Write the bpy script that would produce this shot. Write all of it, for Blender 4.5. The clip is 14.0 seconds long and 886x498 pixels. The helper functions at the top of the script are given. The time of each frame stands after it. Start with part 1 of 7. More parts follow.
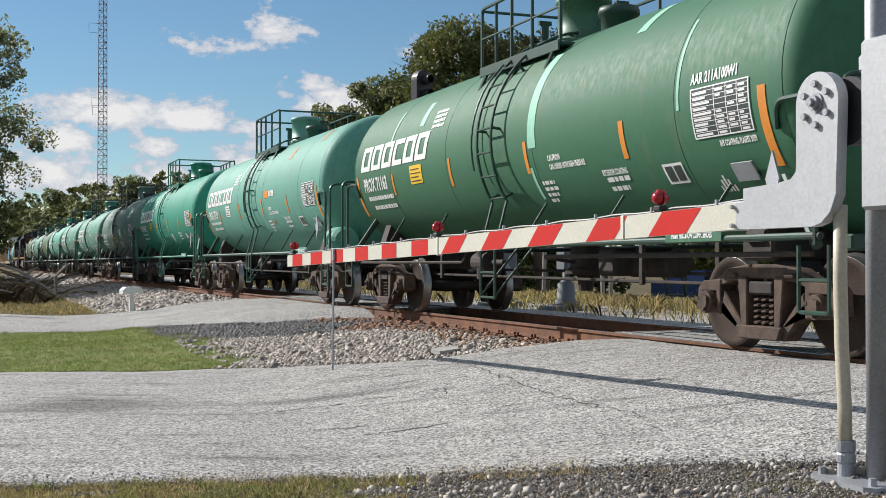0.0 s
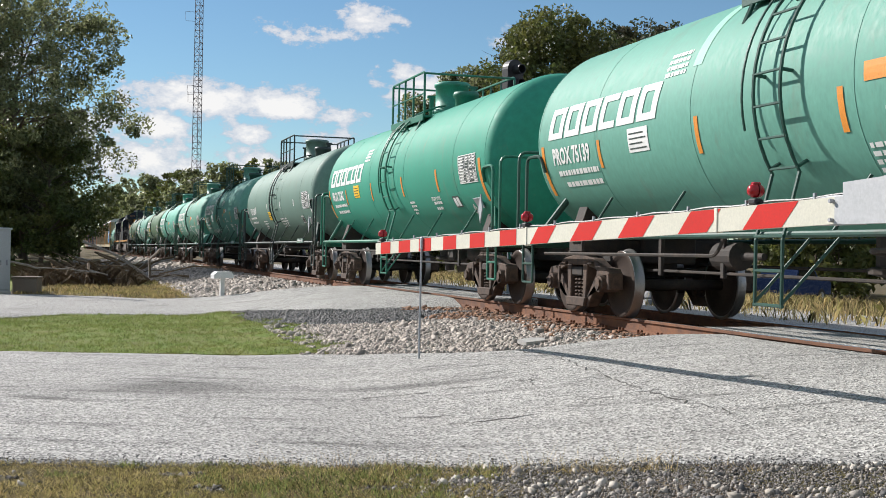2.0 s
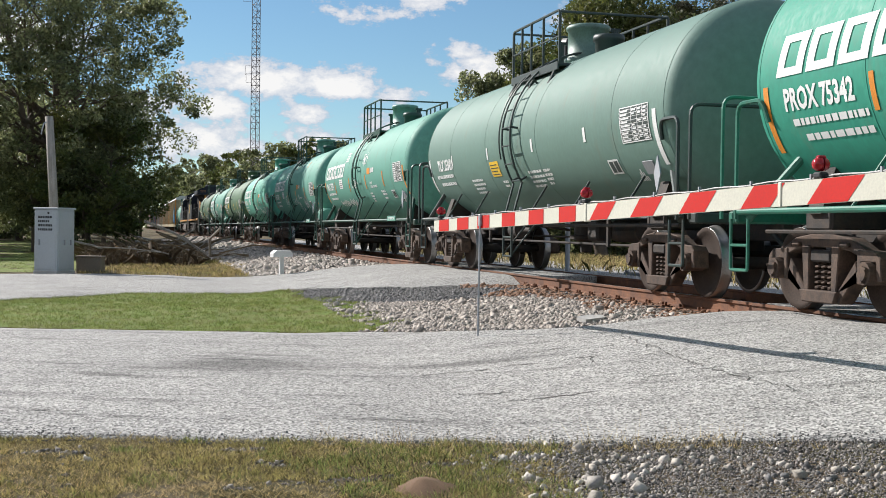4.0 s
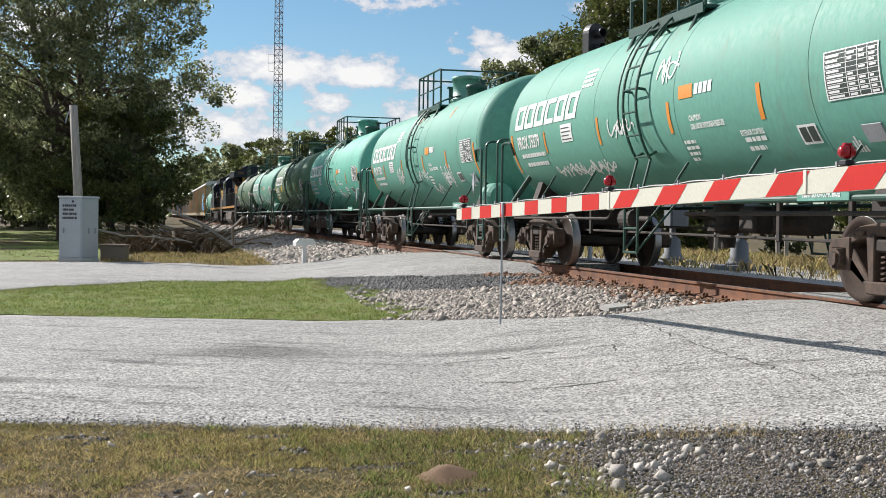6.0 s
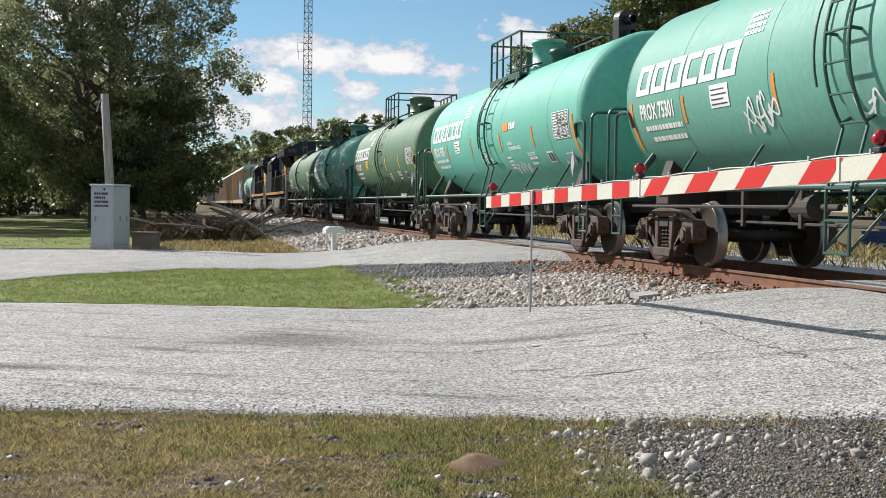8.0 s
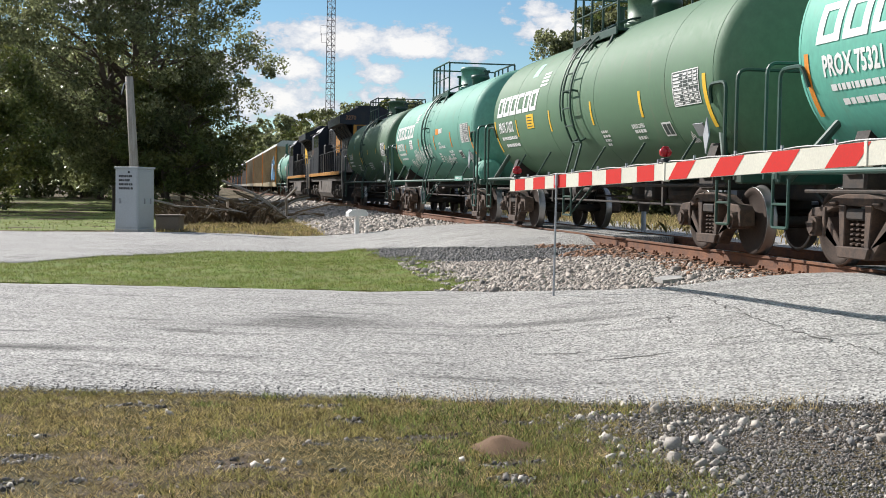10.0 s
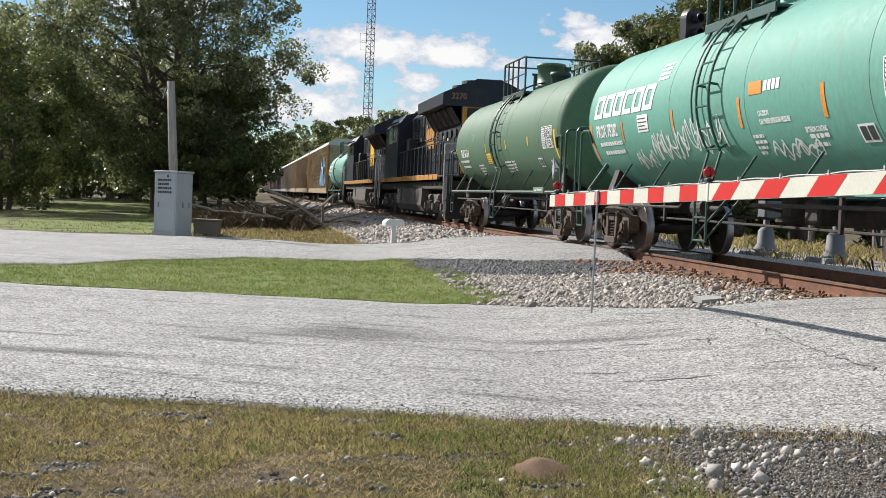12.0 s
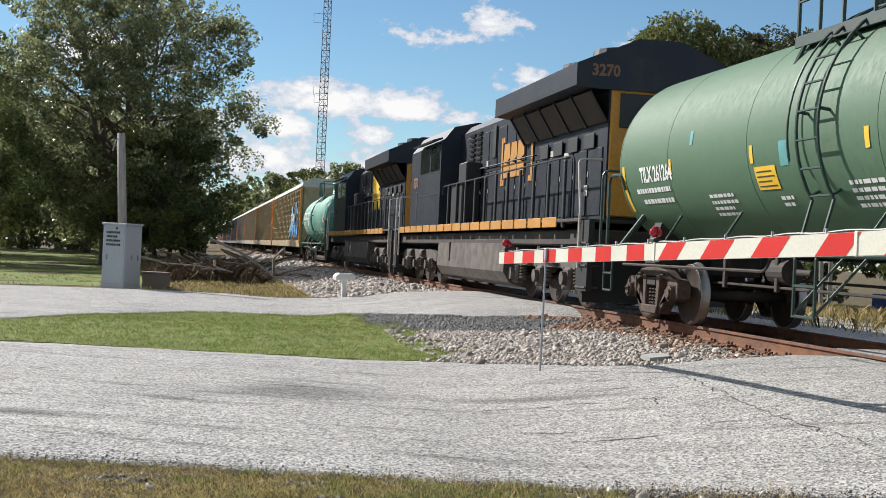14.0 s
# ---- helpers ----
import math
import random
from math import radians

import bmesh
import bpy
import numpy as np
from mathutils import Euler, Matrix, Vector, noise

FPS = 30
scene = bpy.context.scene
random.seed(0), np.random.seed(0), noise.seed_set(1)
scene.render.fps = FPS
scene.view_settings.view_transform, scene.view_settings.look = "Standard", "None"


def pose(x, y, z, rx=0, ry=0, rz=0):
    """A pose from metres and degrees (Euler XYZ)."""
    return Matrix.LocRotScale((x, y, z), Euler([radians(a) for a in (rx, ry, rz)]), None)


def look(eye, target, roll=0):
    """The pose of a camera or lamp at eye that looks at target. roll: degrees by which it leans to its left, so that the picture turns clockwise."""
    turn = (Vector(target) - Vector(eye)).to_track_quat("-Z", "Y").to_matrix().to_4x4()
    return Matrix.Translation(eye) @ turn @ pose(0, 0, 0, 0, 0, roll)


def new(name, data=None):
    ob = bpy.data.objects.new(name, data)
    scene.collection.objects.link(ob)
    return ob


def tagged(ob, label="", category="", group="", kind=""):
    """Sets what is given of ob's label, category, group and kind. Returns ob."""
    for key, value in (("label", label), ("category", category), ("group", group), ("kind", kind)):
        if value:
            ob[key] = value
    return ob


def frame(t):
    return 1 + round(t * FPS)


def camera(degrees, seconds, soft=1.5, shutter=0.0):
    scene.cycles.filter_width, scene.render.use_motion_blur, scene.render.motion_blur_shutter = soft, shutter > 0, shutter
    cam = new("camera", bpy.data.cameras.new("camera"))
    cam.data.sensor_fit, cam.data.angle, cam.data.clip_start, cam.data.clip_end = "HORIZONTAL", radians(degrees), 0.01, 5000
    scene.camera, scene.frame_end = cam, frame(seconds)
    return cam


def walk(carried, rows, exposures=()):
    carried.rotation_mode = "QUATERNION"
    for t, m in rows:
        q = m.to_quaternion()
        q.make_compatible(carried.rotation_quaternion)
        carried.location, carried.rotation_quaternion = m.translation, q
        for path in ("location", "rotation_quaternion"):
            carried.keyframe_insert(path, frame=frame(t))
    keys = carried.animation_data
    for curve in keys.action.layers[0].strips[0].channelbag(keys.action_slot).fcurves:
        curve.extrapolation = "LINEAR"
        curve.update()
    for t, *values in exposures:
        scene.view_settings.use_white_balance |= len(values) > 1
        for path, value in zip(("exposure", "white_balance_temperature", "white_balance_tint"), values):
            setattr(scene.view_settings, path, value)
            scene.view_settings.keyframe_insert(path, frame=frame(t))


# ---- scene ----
cam = camera(39.81, 14.0, soft=0.9)
walk(cam, [
    (0, pose(0.005, -0.106, 1.423, 90.68, 0, -21.25) @ pose(0, 0, 0, 0, 0, 0.01)),
    (0.5, pose(0.039, -0.041, 1.423, 90.81, 0, -19.59) @ pose(0, 0, 0, 0, 0, 0.91)),
    (1, pose(0.049, -0.054, 1.427, 90.67, 0, -18.65) @ pose(0, 0, 0, 0, 0, 0.92)),
    (1.5, pose(0.043, -0.052, 1.424, 90.47, 0, -17.95) @ pose(0, 0, 0, 0, 0, 0.90)),
    (2, pose(0.021, -0.045, 1.415, 90.19, 0, -17.15) @ pose(0, 0, 0, 0, 0, 1.08)),
    (2.5, pose(0.018, -0.021, 1.411, 89.93, 0, -16.38) @ pose(0, 0, 0, 0, 0, 1.12)),
    (3, pose(0.019, -0.025, 1.410, 89.61, 0, -15.61) @ pose(0, 0, 0, 0, 0, 0.93)),
    (3.5, pose(0.016, -0.020, 1.405, 89.33, 0, -14.94) @ pose(0, 0, 0, 0, 0, 0.84)),
    (6, pose(0.017, -0.000, 1.393, 88.60, 0, -13.44) @ pose(0, 0, 0, 0, 0, 0.83)),
    (6.5, pose(0.013, -0.000, 1.396, 88.38, 0, -13.03) @ pose(0, 0, 0, 0, 0, 0.86)),
    (7, pose(0.009, -0.003, 1.399, 88.24, 0, -12.69) @ pose(0, 0, 0, 0, 0, 0.83)),
    (7.5, pose(0.018, 0.009, 1.399, 88.11, 0, -12.34) @ pose(0, 0, 0, 0, 0, 0.78)),
    (10, pose(0.003, 0.016, 1.390, 87.22, 0, -11.04) @ pose(0, 0, 0, 0, 0, 0.95)),
    (10.5, pose(-0.003, 0.010, 1.397, 86.84, 0, -10.45) @ pose(0, 0, 0, 0, 0, 1.02)),
    (11, pose(-0.022, 0.039, 1.389, 86.36, 0, -9.74) @ pose(0, 0, 0, 0, 0, 1.18)),
    (11.5, pose(-0.033, 0.081, 1.368, 85.93, 0, -9.39) @ pose(0, 0, 0, 0, 0, 1.42)),
    (12, pose(-0.054, 0.051, 1.440, 87.60, 0, -9.46) @ pose(0, 0, 0, 0, 0, 2.32)),
    (12.5, pose(-0.042, 0.081, 1.451, 89.17, 0, -10.20) @ pose(0, 0, 0, 0, 0, 2.90)),
    (13, pose(-0.021, 0.070, 1.474, 89.49, 0, -10.59) @ pose(0, 0, 0, 0, 0, 2.92)),
    (13.5, pose(-0.014, 0.050, 1.495, 89.52, 0, -10.75) @ pose(0, 0, 0, 0, 0, 2.72)),
    (14, pose(-0.021, 0.047, 1.496, 90.15, 0, -11.59) @ pose(0, 0, 0, 0, 0, 2.66)),
], [(0, 0.16), (1, 0.30), (3, 0.33), (7, 0.36), (14, 0.39)])

# ---- world and sun ----
SUN_DIR = Vector((0.94, -1.35, -1.0)).normalized()      # the way the sunlight travels
SUN_ELEV = math.asin(-SUN_DIR.z)
SUN_AZ = math.atan2(-SUN_DIR.x, -SUN_DIR.y)              # clockwise from +y


def make_world():
    w = bpy.data.worlds.new("sky")
    scene.world = w
    w.use_nodes = True
    nt = w.node_tree
    nt.nodes.clear()
    N, L = nt.nodes.new, nt.links.new
    out, bg = N("ShaderNodeOutputWorld"), N("ShaderNodeBackground")
    sky = N("ShaderNodeTexSky")
    sky.sky_type = "NISHITA"
    sky.sun_disc = False
    sky.sun_elevation, sky.sun_rotation = SUN_ELEV, SUN_AZ
    sky.altitude, sky.air_density, sky.dust_density, sky.ozone_density = 0.0, 1.0, 0.0, 2.6
    co = N("ShaderNodeTexCoord")
    sep = N("ShaderNodeSeparateXYZ")
    L(co.outputs["Generated"], sep.inputs[0])

    def m(op, a, b=None, clamp=False):
        n = N("ShaderNodeMath")
        n.operation, n.use_clamp = op, clamp
        for i, v in enumerate((a, b)):
            if v is None:
                continue
            if isinstance(v, (int, float)):
                n.inputs[i].default_value = v
            else:
                L(v, n.inputs[i])
        return n.outputs[0]
    az = m("MULTIPLY", m("ARCTAN2", sep.outputs[0], sep.outputs[1]), 57.2958)   # degrees, to the right of +y
    el = m("MULTIPLY", m("ARCSINE", sep.outputs[2]), 57.2958)
    comb = N("ShaderNodeCombineXYZ")
    L(az, comb.inputs[0]), L(m("MULTIPLY", el, 1.6), comb.inputs[1])

    def fbm(scale, detail, rough, off):
        mp = N("ShaderNodeVectorMath")
        mp.operation = "ADD"
        L(comb.outputs[0], mp.inputs[0])
        mp.inputs[1].default_value = (off, off * 0.7, off * 0.3)
        n = N("ShaderNodeTexNoise")
        n.inputs["Scale"].default_value, n.inputs["Detail"].default_value = scale, detail
        n.inputs["Roughness"].default_value = rough
        L(mp.outputs[0], n.inputs["Vector"])
        return n.outputs[0]
    big, fine, wide = fbm(0.42, 7, 0.62, 3.0), fbm(1.6, 6, 0.6, 11.0), fbm(0.055, 3, 0.5, 40.0)
    mask = None
    for cx, cy, rx, ry, gain in CLOUDS:
        dx, dy = m("DIVIDE", m("SUBTRACT", az, cx), rx), m("DIVIDE", m("SUBTRACT", el, cy), ry)
        # a flat underside, a heaped top
        low = m("MULTIPLY", m("MINIMUM", dy, 0.0), 1.7)
        dy = m("ADD", m("MAXIMUM", dy, 0.0), low)
        r = m("SQRT", m("ADD", m("MULTIPLY", dx, dx), m("MULTIPLY", dy, dy)))
        v = m("MULTIPLY", m("SUBTRACT", 1.0, r), gain)
        mask = v if mask is None else m("MAXIMUM", mask, v)
    # unseen cloud cover outside the view, added to whiten and brighten the ambient light
    far = m("MULTIPLY", m("SUBTRACT", wide, 0.46), 5.0)
    outside = m("MAXIMUM", m("SUBTRACT", m("ABSOLUTE", m("SUBTRACT", az, 12.0)), 34.0), m("SUBTRACT", el, 16.0))
    far = m("ADD", far, m("MINIMUM", m("MULTIPLY", outside, 0.3), 0.0))
    mask = m("MAXIMUM", mask, far)
    body = m("ADD", mask, m("MULTIPLY", m("SUBTRACT", big, 0.5), 3.4))
    body = m("ADD", body, m("MULTIPLY", m("SUBTRACT", fine, 0.5), 1.9))
    cover = m("MULTIPLY", m("SUBTRACT", body, 0.05), 2.3, clamp=True)
    ramp = N("ShaderNodeValToRGB")
    ramp.color_ramp.elements[0].position, ramp.color_ramp.elements[0].color = 0.0, (5.6, 6.6, 8.4, 1)
    ramp.color_ramp.elements[1].position, ramp.color_ramp.elements[1].color = 1.0, (12.5, 12.2, 12.0, 1)
    L(m("MULTIPLY", body, 0.85, clamp=True), ramp.inputs[0])
    mix = N("ShaderNodeMixRGB")
    L(m("MULTIPLY", cover, 0.93), mix.inputs[0])
    blue = N("ShaderNodeMixRGB")
    blue.blend_type = "MULTIPLY"
    blue.inputs[0].default_value = 1.0
    blue.inputs[2].default_value = (0.98, 1.16, 1.24, 1)
    L(sky.outputs[0], blue.inputs[1])
    L(blue.outputs[0], mix.inputs[1]), L(ramp.outputs[0], mix.inputs[2])
    bg.inputs[1].default_value = 0.062
    L(mix.outputs[0], bg.inputs[0]), L(bg.outputs[0], out.inputs[0])


# azimuth, elevation, half width, half height (degrees), strength
CLOUDS = [(5.4, 6.7, 3.2, 1.35, 1.6), (9.3, 6.5, 3.0, 1.15, 1.5), (12.3, 6.2, 1.6, 0.7, 1.0), (16.4, 7.3, 3.2, 1.5, 1.6), (19.3, 6.9, 2.6, 1.1, 1.3),
          (11.2, 9.9, 2.2, 0.6, 0.7), (13.4, 10.7, 1.6, 1.0, 1.1), (3.3, 3.9, 2.8, 1.7, 1.4), (8.6, 4.0, 2.4, 1.2, 1.4), (12.2, 4.4, 2.2, 1.3, 1.2), (6.0, 3.2, 3.2, 1.2, 1.0),
          (21.8, 9.8, 2.4, 1.1, 1.1), (24.6, 8.6, 2.6, 1.1, 1.1), (29.0, 8.5, 3.0, 1.2, 1.2), (-4.0, 8.2, 3.2, 1.2, 1.2), (-9.0, 11.5, 3.0, 1.2, 1.2), (0.5, 5.4, 2.0, 1.1, 1.1),
          (15.0, 4.2, 2.4, 1.0, 0.9), (3.9, 5.4, 1.5, 1.3, 1.6), (8.1, 5.2, 1.6, 0.9, 1.5), (15.4, 8.2, 1.3, 0.7, 1.4), (18.5, 12.6, 2.6, 0.7, 0.8), (2.0, 12.2, 2.6, 0.7, 0.7)]
make_world()
sun = new("sun", bpy.data.lights.new("sun", "SUN"))
sun.data.energy, sun.data.angle, sun.data.color = 5.2, radians(0.53), (1.0, 0.955, 0.915)
sun.matrix_world = look((0, 0, 60), Vector((0, 0, 60)) + SUN_DIR)

# ---- materials ----
MATS = {}


def material(name, color, rough=0.6, metal=0.0, scale=6.0, vary=0.25, tint=None, stain=0.0, stain_color=(0.09, 0.06, 0.04),
             stain_scale=1.2, bump=0.05, bump_scale=60.0, spec=0.5, stretch=(1, 1, 1), per_object=False, own=0.0, island=0.0, rand=0.0, translucent=0.0):
    """A surface with grain and patches at two scales. own: how far the object's own colour takes over."""
    if name in MATS:
        return MATS[name]
    mt = bpy.data.materials.new(name)
    MATS[name] = mt
    mt.use_nodes = True
    nt = mt.node_tree
    N, L = nt.nodes.new, nt.links.new
    b = nt.nodes["Principled BSDF"]
    co = N("ShaderNodeTexCoord")
    mp = N("ShaderNodeMapping")
    mp.inputs["Scale"].default_value = stretch
    L(co.outputs["Object"], mp.inputs[0])

    def nz(s, d=5, r=0.6):
        n = N("ShaderNodeTexNoise")
        n.inputs["Scale"].default_value, n.inputs["Detail"].default_value, n.inputs["Roughness"].default_value = s, d, r
        L(mp.outputs[0], n.inputs["Vector"])
        return n.outputs[0]

    def mixer(fac, a, c, mode="MIX"):
        x = N("ShaderNodeMixRGB")
        x.blend_type = mode
        for i, v in ((0, fac), (1, a), (2, c)):
            if isinstance(v, (int, float)):
                x.inputs[i].default_value = v
            elif isinstance(v, tuple):
                x.inputs[i].default_value = (*v[:3], 1)
            else:
                L(v, x.inputs[i])
        return x.outputs[0]

    def rng(v, a, c, lo=0.0, hi=1.0):
        r = N("ShaderNodeMapRange")
        L(v, r.inputs[0])
        for i, q in enumerate((a, c, lo, hi)):
            r.inputs[i + 1].default_value = q
        return r.outputs[0]
    base = tuple(color)
    if own:
        oi = N("ShaderNodeObjectInfo")
        base = oi.outputs["Color"]
    n1, n2 = nz(scale), nz(scale * 9, 3)
    if tint:
        base = mixer(rng(n1, 0.42, 0.62), base, tuple(tint))
    v = mixer(rng(n2, 0.25, 0.75), (1 - vary,) * 3, (1 + vary,) * 3)
    c = mixer(1.0, base, v, "MULTIPLY")
    c = mixer(1.0, c, mixer(rng(nz(scale * 0.23), 0.3, 0.7), (1 - vary * 0.6,) * 3, (1 + vary * 0.6,) * 3), "MULTIPLY")
    if rand or island:
        g = N("ShaderNodeNewGeometry").outputs["Random Per Island"] if island else N("ShaderNodeObjectInfo").outputs["Random"]
        k = island or rand
        c = mixer(1.0, c, mixer(g, (1 - k,) * 3, (1 + k,) * 3), "MULTIPLY")
    if stain:
        c = mixer(rng(nz(stain_scale, 8, 0.7), 0.62 - stain * 0.25, 0.72, 0, min(1.0, stain * 2)), c, tuple(stain_color))
    L(c, b.inputs["Base Color"])
    L(rng(n2, 0.2, 0.8, max(rough - 0.12, 0.02), min(rough + 0.12, 1)), b.inputs["Roughness"])
    b.inputs["Metallic"].default_value = metal
    b.inputs["Specular IOR Level"].default_value = spec
    if bump:
        bp = N("ShaderNodeBump")
        bp.inputs["Strength"].default_value, bp.inputs["Distance"].default_value = bump, 0.012
        L(nz(bump_scale, 4), bp.inputs["Height"])
        L(bp.outputs[0], b.inputs["Normal"])
    if translucent:
        tr, ad = N("ShaderNodeBsdfTranslucent"), N("ShaderNodeMixShader")
        L(c, tr.inputs[0])
        ad.inputs[0].default_value = translucent
        o = nt.nodes["Material Output"]
        L(b.outputs[0], ad.inputs[1]), L(tr.outputs[0], ad.inputs[2]), L(ad.outputs[0], o.inputs[0])
    return mt


M_TANK = material("tank_paint", (0.1, 0.3, 0.22), 0.62, 0, 1.1, 0.12, stain=0.22, stain_color=(0.19, 0.17, 0.13), stain_scale=0.7, bump=0.004, bump_scale=2, own=1, spec=0.25, stretch=(1, 1.6, 0.8))
M_TRIM = material("car_trim_paint", (0.05, 0.12, 0.09), 0.5, 0, 3, 0.2, stain=0.3, stain_color=(0.05, 0.035, 0.025), own=1)
M_GRIME = material("grimy_steel", (0.03, 0.025, 0.022), 0.8, 0.05, 5, 0.4, tint=(0.05, 0.036, 0.027), stain=0.2, stain_color=(0.10, 0.06, 0.04), bump=0.3)
M_TRUCK = material("rusty_cast_steel", (0.105, 0.068, 0.048), 0.85, 0.05, 6, 0.35, tint=(0.055, 0.038, 0.03), stain=0.3, stain_color=(0.04, 0.03, 0.025), bump=0.35)
M_TREAD = material("polished_tread", (0.30, 0.29, 0.285), 0.35, 0.9, 10, 0.15)
M_RAIL = material("rusty_rail", (0.20, 0.085, 0.04), 0.8, 0.1, 4, 0.3, tint=(0.13, 0.06, 0.035), bump=0.2, bump_scale=80)
M_RAILTOP = material("rail_head", (0.42, 0.42, 0.44), 0.3, 1.0, 12, 0.2)
M_WHITE = material("white_marking", (0.78, 0.78, 0.76), 0.55, 0, 8, 0.08, stain=0.12, stain_color=(0.35, 0.42, 0.38), bump=0.0)
M_BLACKMARK = material("dark_stencil_panel", (0.035, 0.05, 0.045), 0.5, 0, 8, 0.2)
M_ORANGE = material("orange_tape", (0.72, 0.26, 0.03), 0.5, 0, 8, 0.15, bump=0.03)
M_YELLOW = material("yellow_placard", (0.85, 0.52, 0.03), 0.5, 0, 8, 0.12, bump=0.03)
M_ARMW = material("white_reflective_sheeting", (0.66, 0.64, 0.53), 0.5, 0, 6, 0.1, stain=0.2, stain_color=(0.4, 0.36, 0.28), bump=0.03)
M_ARMR = material("red_reflective_sheeting", (0.60, 0.022, 0.016), 0.55, 0, 6, 0.1, bump=0.03, spec=0.2)
M_ALU = material("brushed_aluminium_paint", (0.46, 0.47, 0.48), 0.5, 0.2, 5, 0.1, stain=0.12, stain_color=(0.3, 0.27, 0.23))
M_GALV = material("galvanised_steel", (0.36, 0.37, 0.39), 0.55, 0.4, 7, 0.2, stain=0.15, stain_color=(0.2, 0.17, 0.14))
M_REDLENS = material("red_lamp_lens", (0.42, 0.012, 0.02), 0.18, 0, 8, 0.1, bump=0.02)
M_BLACK = material("black_enamel", (0.02, 0.02, 0.022), 0.5, 0, 6, 0.25)
M_RUBBER = material("black_rubber", (0.025, 0.024, 0.023), 0.8, 0, 9, 0.3)
M_WOODPOLE = material("weathered_grey_wood", (0.34, 0.31, 0.27), 0.85, 0, 3, 0.25, stretch=(8, 8, 0.6), tint=(0.25, 0.22, 0.18), bump=0.4)
M_TIE = material("creosoted_tie", (0.085, 0.065, 0.05), 0.85, 0, 4, 0.35, stretch=(0.8, 6, 6), tint=(0.13, 0.10, 0.08), bump=0.4)
M_CONCRETE = material("weathered_concrete", (0.46, 0.44, 0.41), 0.85, 0, 3, 0.2, stain=0.2, stain_color=(0.2, 0.18, 0.15), bump=0.3)
M_LEAF = material("tree_leaves", (0.195, 0.22, 0.107), 0.38, 0, 0.6, 0.25, tint=(0.22, 0.23, 0.112), bump=0.0, island=0.5, translucent=0.6)
M_BARK = material("bark", (0.12, 0.09, 0.065), 0.9, 0, 3, 0.35, stretch=(5, 5, 1), bump=0.6)
M_BRUSH = material("dry_brush", (0.15, 0.105, 0.06), 0.9, 0, 3, 0.35, island=0.4, bump=0)
M_GRASS = material("mown_grass", (0.175, 0.23, 0.06), 0.7, 0, 1.5, 0.2, tint=(0.25, 0.26, 0.09), island=0.6, bump=0, translucent=0.4, spec=0.15)
M_DRYGRASS = material("dry_grass", (0.42, 0.32, 0.16), 0.8, 0, 1.2, 0.25, tint=(0.27, 0.25, 0.09), island=0.7, bump=0, translucent=0.4, spec=0.15)
M_STONE = material("ballast_stone", (0.37, 0.325, 0.28), 0.85, 0, 14, 0.2, island=0.45, bump=0.3)
M_RUSTSTONE = material("rust_stained_ballast", (0.25, 0.14, 0.085), 0.9, 0, 14, 0.25, island=0.4, bump=0.3)

# ---- mesh helpers ----


def mesh_ob(name, bm, mat, parent=None, label="", smooth=False):
    me = bpy.data.meshes.new(name)
    bm.normal_update()
    bm.to_mesh(me)
    bm.free()
    for q in (mat if isinstance(mat, (list, tuple)) else [mat]):
        me.materials.append(q)
    if smooth:
        for p in me.polygons:
            p.use_smooth = True
    ob = new(name, me)
    if parent is not None:
        ob.parent = parent
    if label:
        tagged(ob, label)
    return ob


def part(name, bm, mat, parent, label="", smooth=False):
    return mesh_ob(name, bm, mat, parent, label, smooth)


def thing(name, label, category, m=None, group="", kind=""):
    ob = new(name)
    ob.empty_display_size = 0.3
    if m is not None:
        ob.matrix_basis = m
    return tagged(ob, label, category, group, kind)


def box(bm, c, s, rot=None, mi=0, bevel=0.0):
    """A box with its centre c and size s, its edges cut back by bevel."""
    m = Matrix.Translation(c) @ (rot.to_4x4() if rot is not None else Matrix.Identity(4))
    before = len(bm.verts)
    r = bmesh.ops.create_cube(bm, size=1.0, matrix=m @ Matrix.Diagonal((*s, 1)))
    vs = r["verts"]
    fs = {f for v in vs for f in v.link_faces}
    for f in fs:
        f.material_index = mi
    if bevel:
        es = list({e for v in vs for e in v.link_edges})
        q = bmesh.ops.bevel(bm, geom=es, offset=bevel, segments=1, affect="EDGES", profile=0.5)
        for f in q["faces"]:
            f.material_index = mi
    return bm


def rod(bm, a, b, r, seg=8, r2=None, caps=True, mi=0):
    """A round bar from a to b."""
    a, b = Vector(a), Vector(b)
    d = b - a
    m = Matrix.Translation((a + b) / 2) @ d.to_track_quat("Z", "Y").to_matrix().to_4x4()
    q = bmesh.ops.create_cone(bm, cap_ends=caps, segments=seg, radius1=r, radius2=r if r2 is None else r2, depth=d.length, matrix=m)
    for f in {f for v in q["verts"] for f in v.link_faces}:
        f.material_index = mi
    return bm


def pipe(bm, pts, r, seg=6):
    """A bent tube through the points."""
    pts = [Vector(p) for p in pts]
    rings = []
    side = None
    for i, p in enumerate(pts):
        d = (pts[min(i + 1, len(pts) - 1)] - pts[max(i - 1, 0)]).normalized()
        if side is None:
            side = d.orthogonal().normalized()
        side = (side - d * side.dot(d)).normalized()
        up = d.cross(side)
        rings.append([bm.verts.new(p + (side * math.cos(k * math.tau / seg) + up * math.sin(k * math.tau / seg)) * r) for k in range(seg)])
    for a, b in zip(rings, rings[1:]):
        for k in range(seg):
            bm.faces.new((a[k], a[(k + 1) % seg], b[(k + 1) % seg], b[k]))
    bm.faces.new(rings[0][::-1]), bm.faces.new(rings[-1])
    return bm


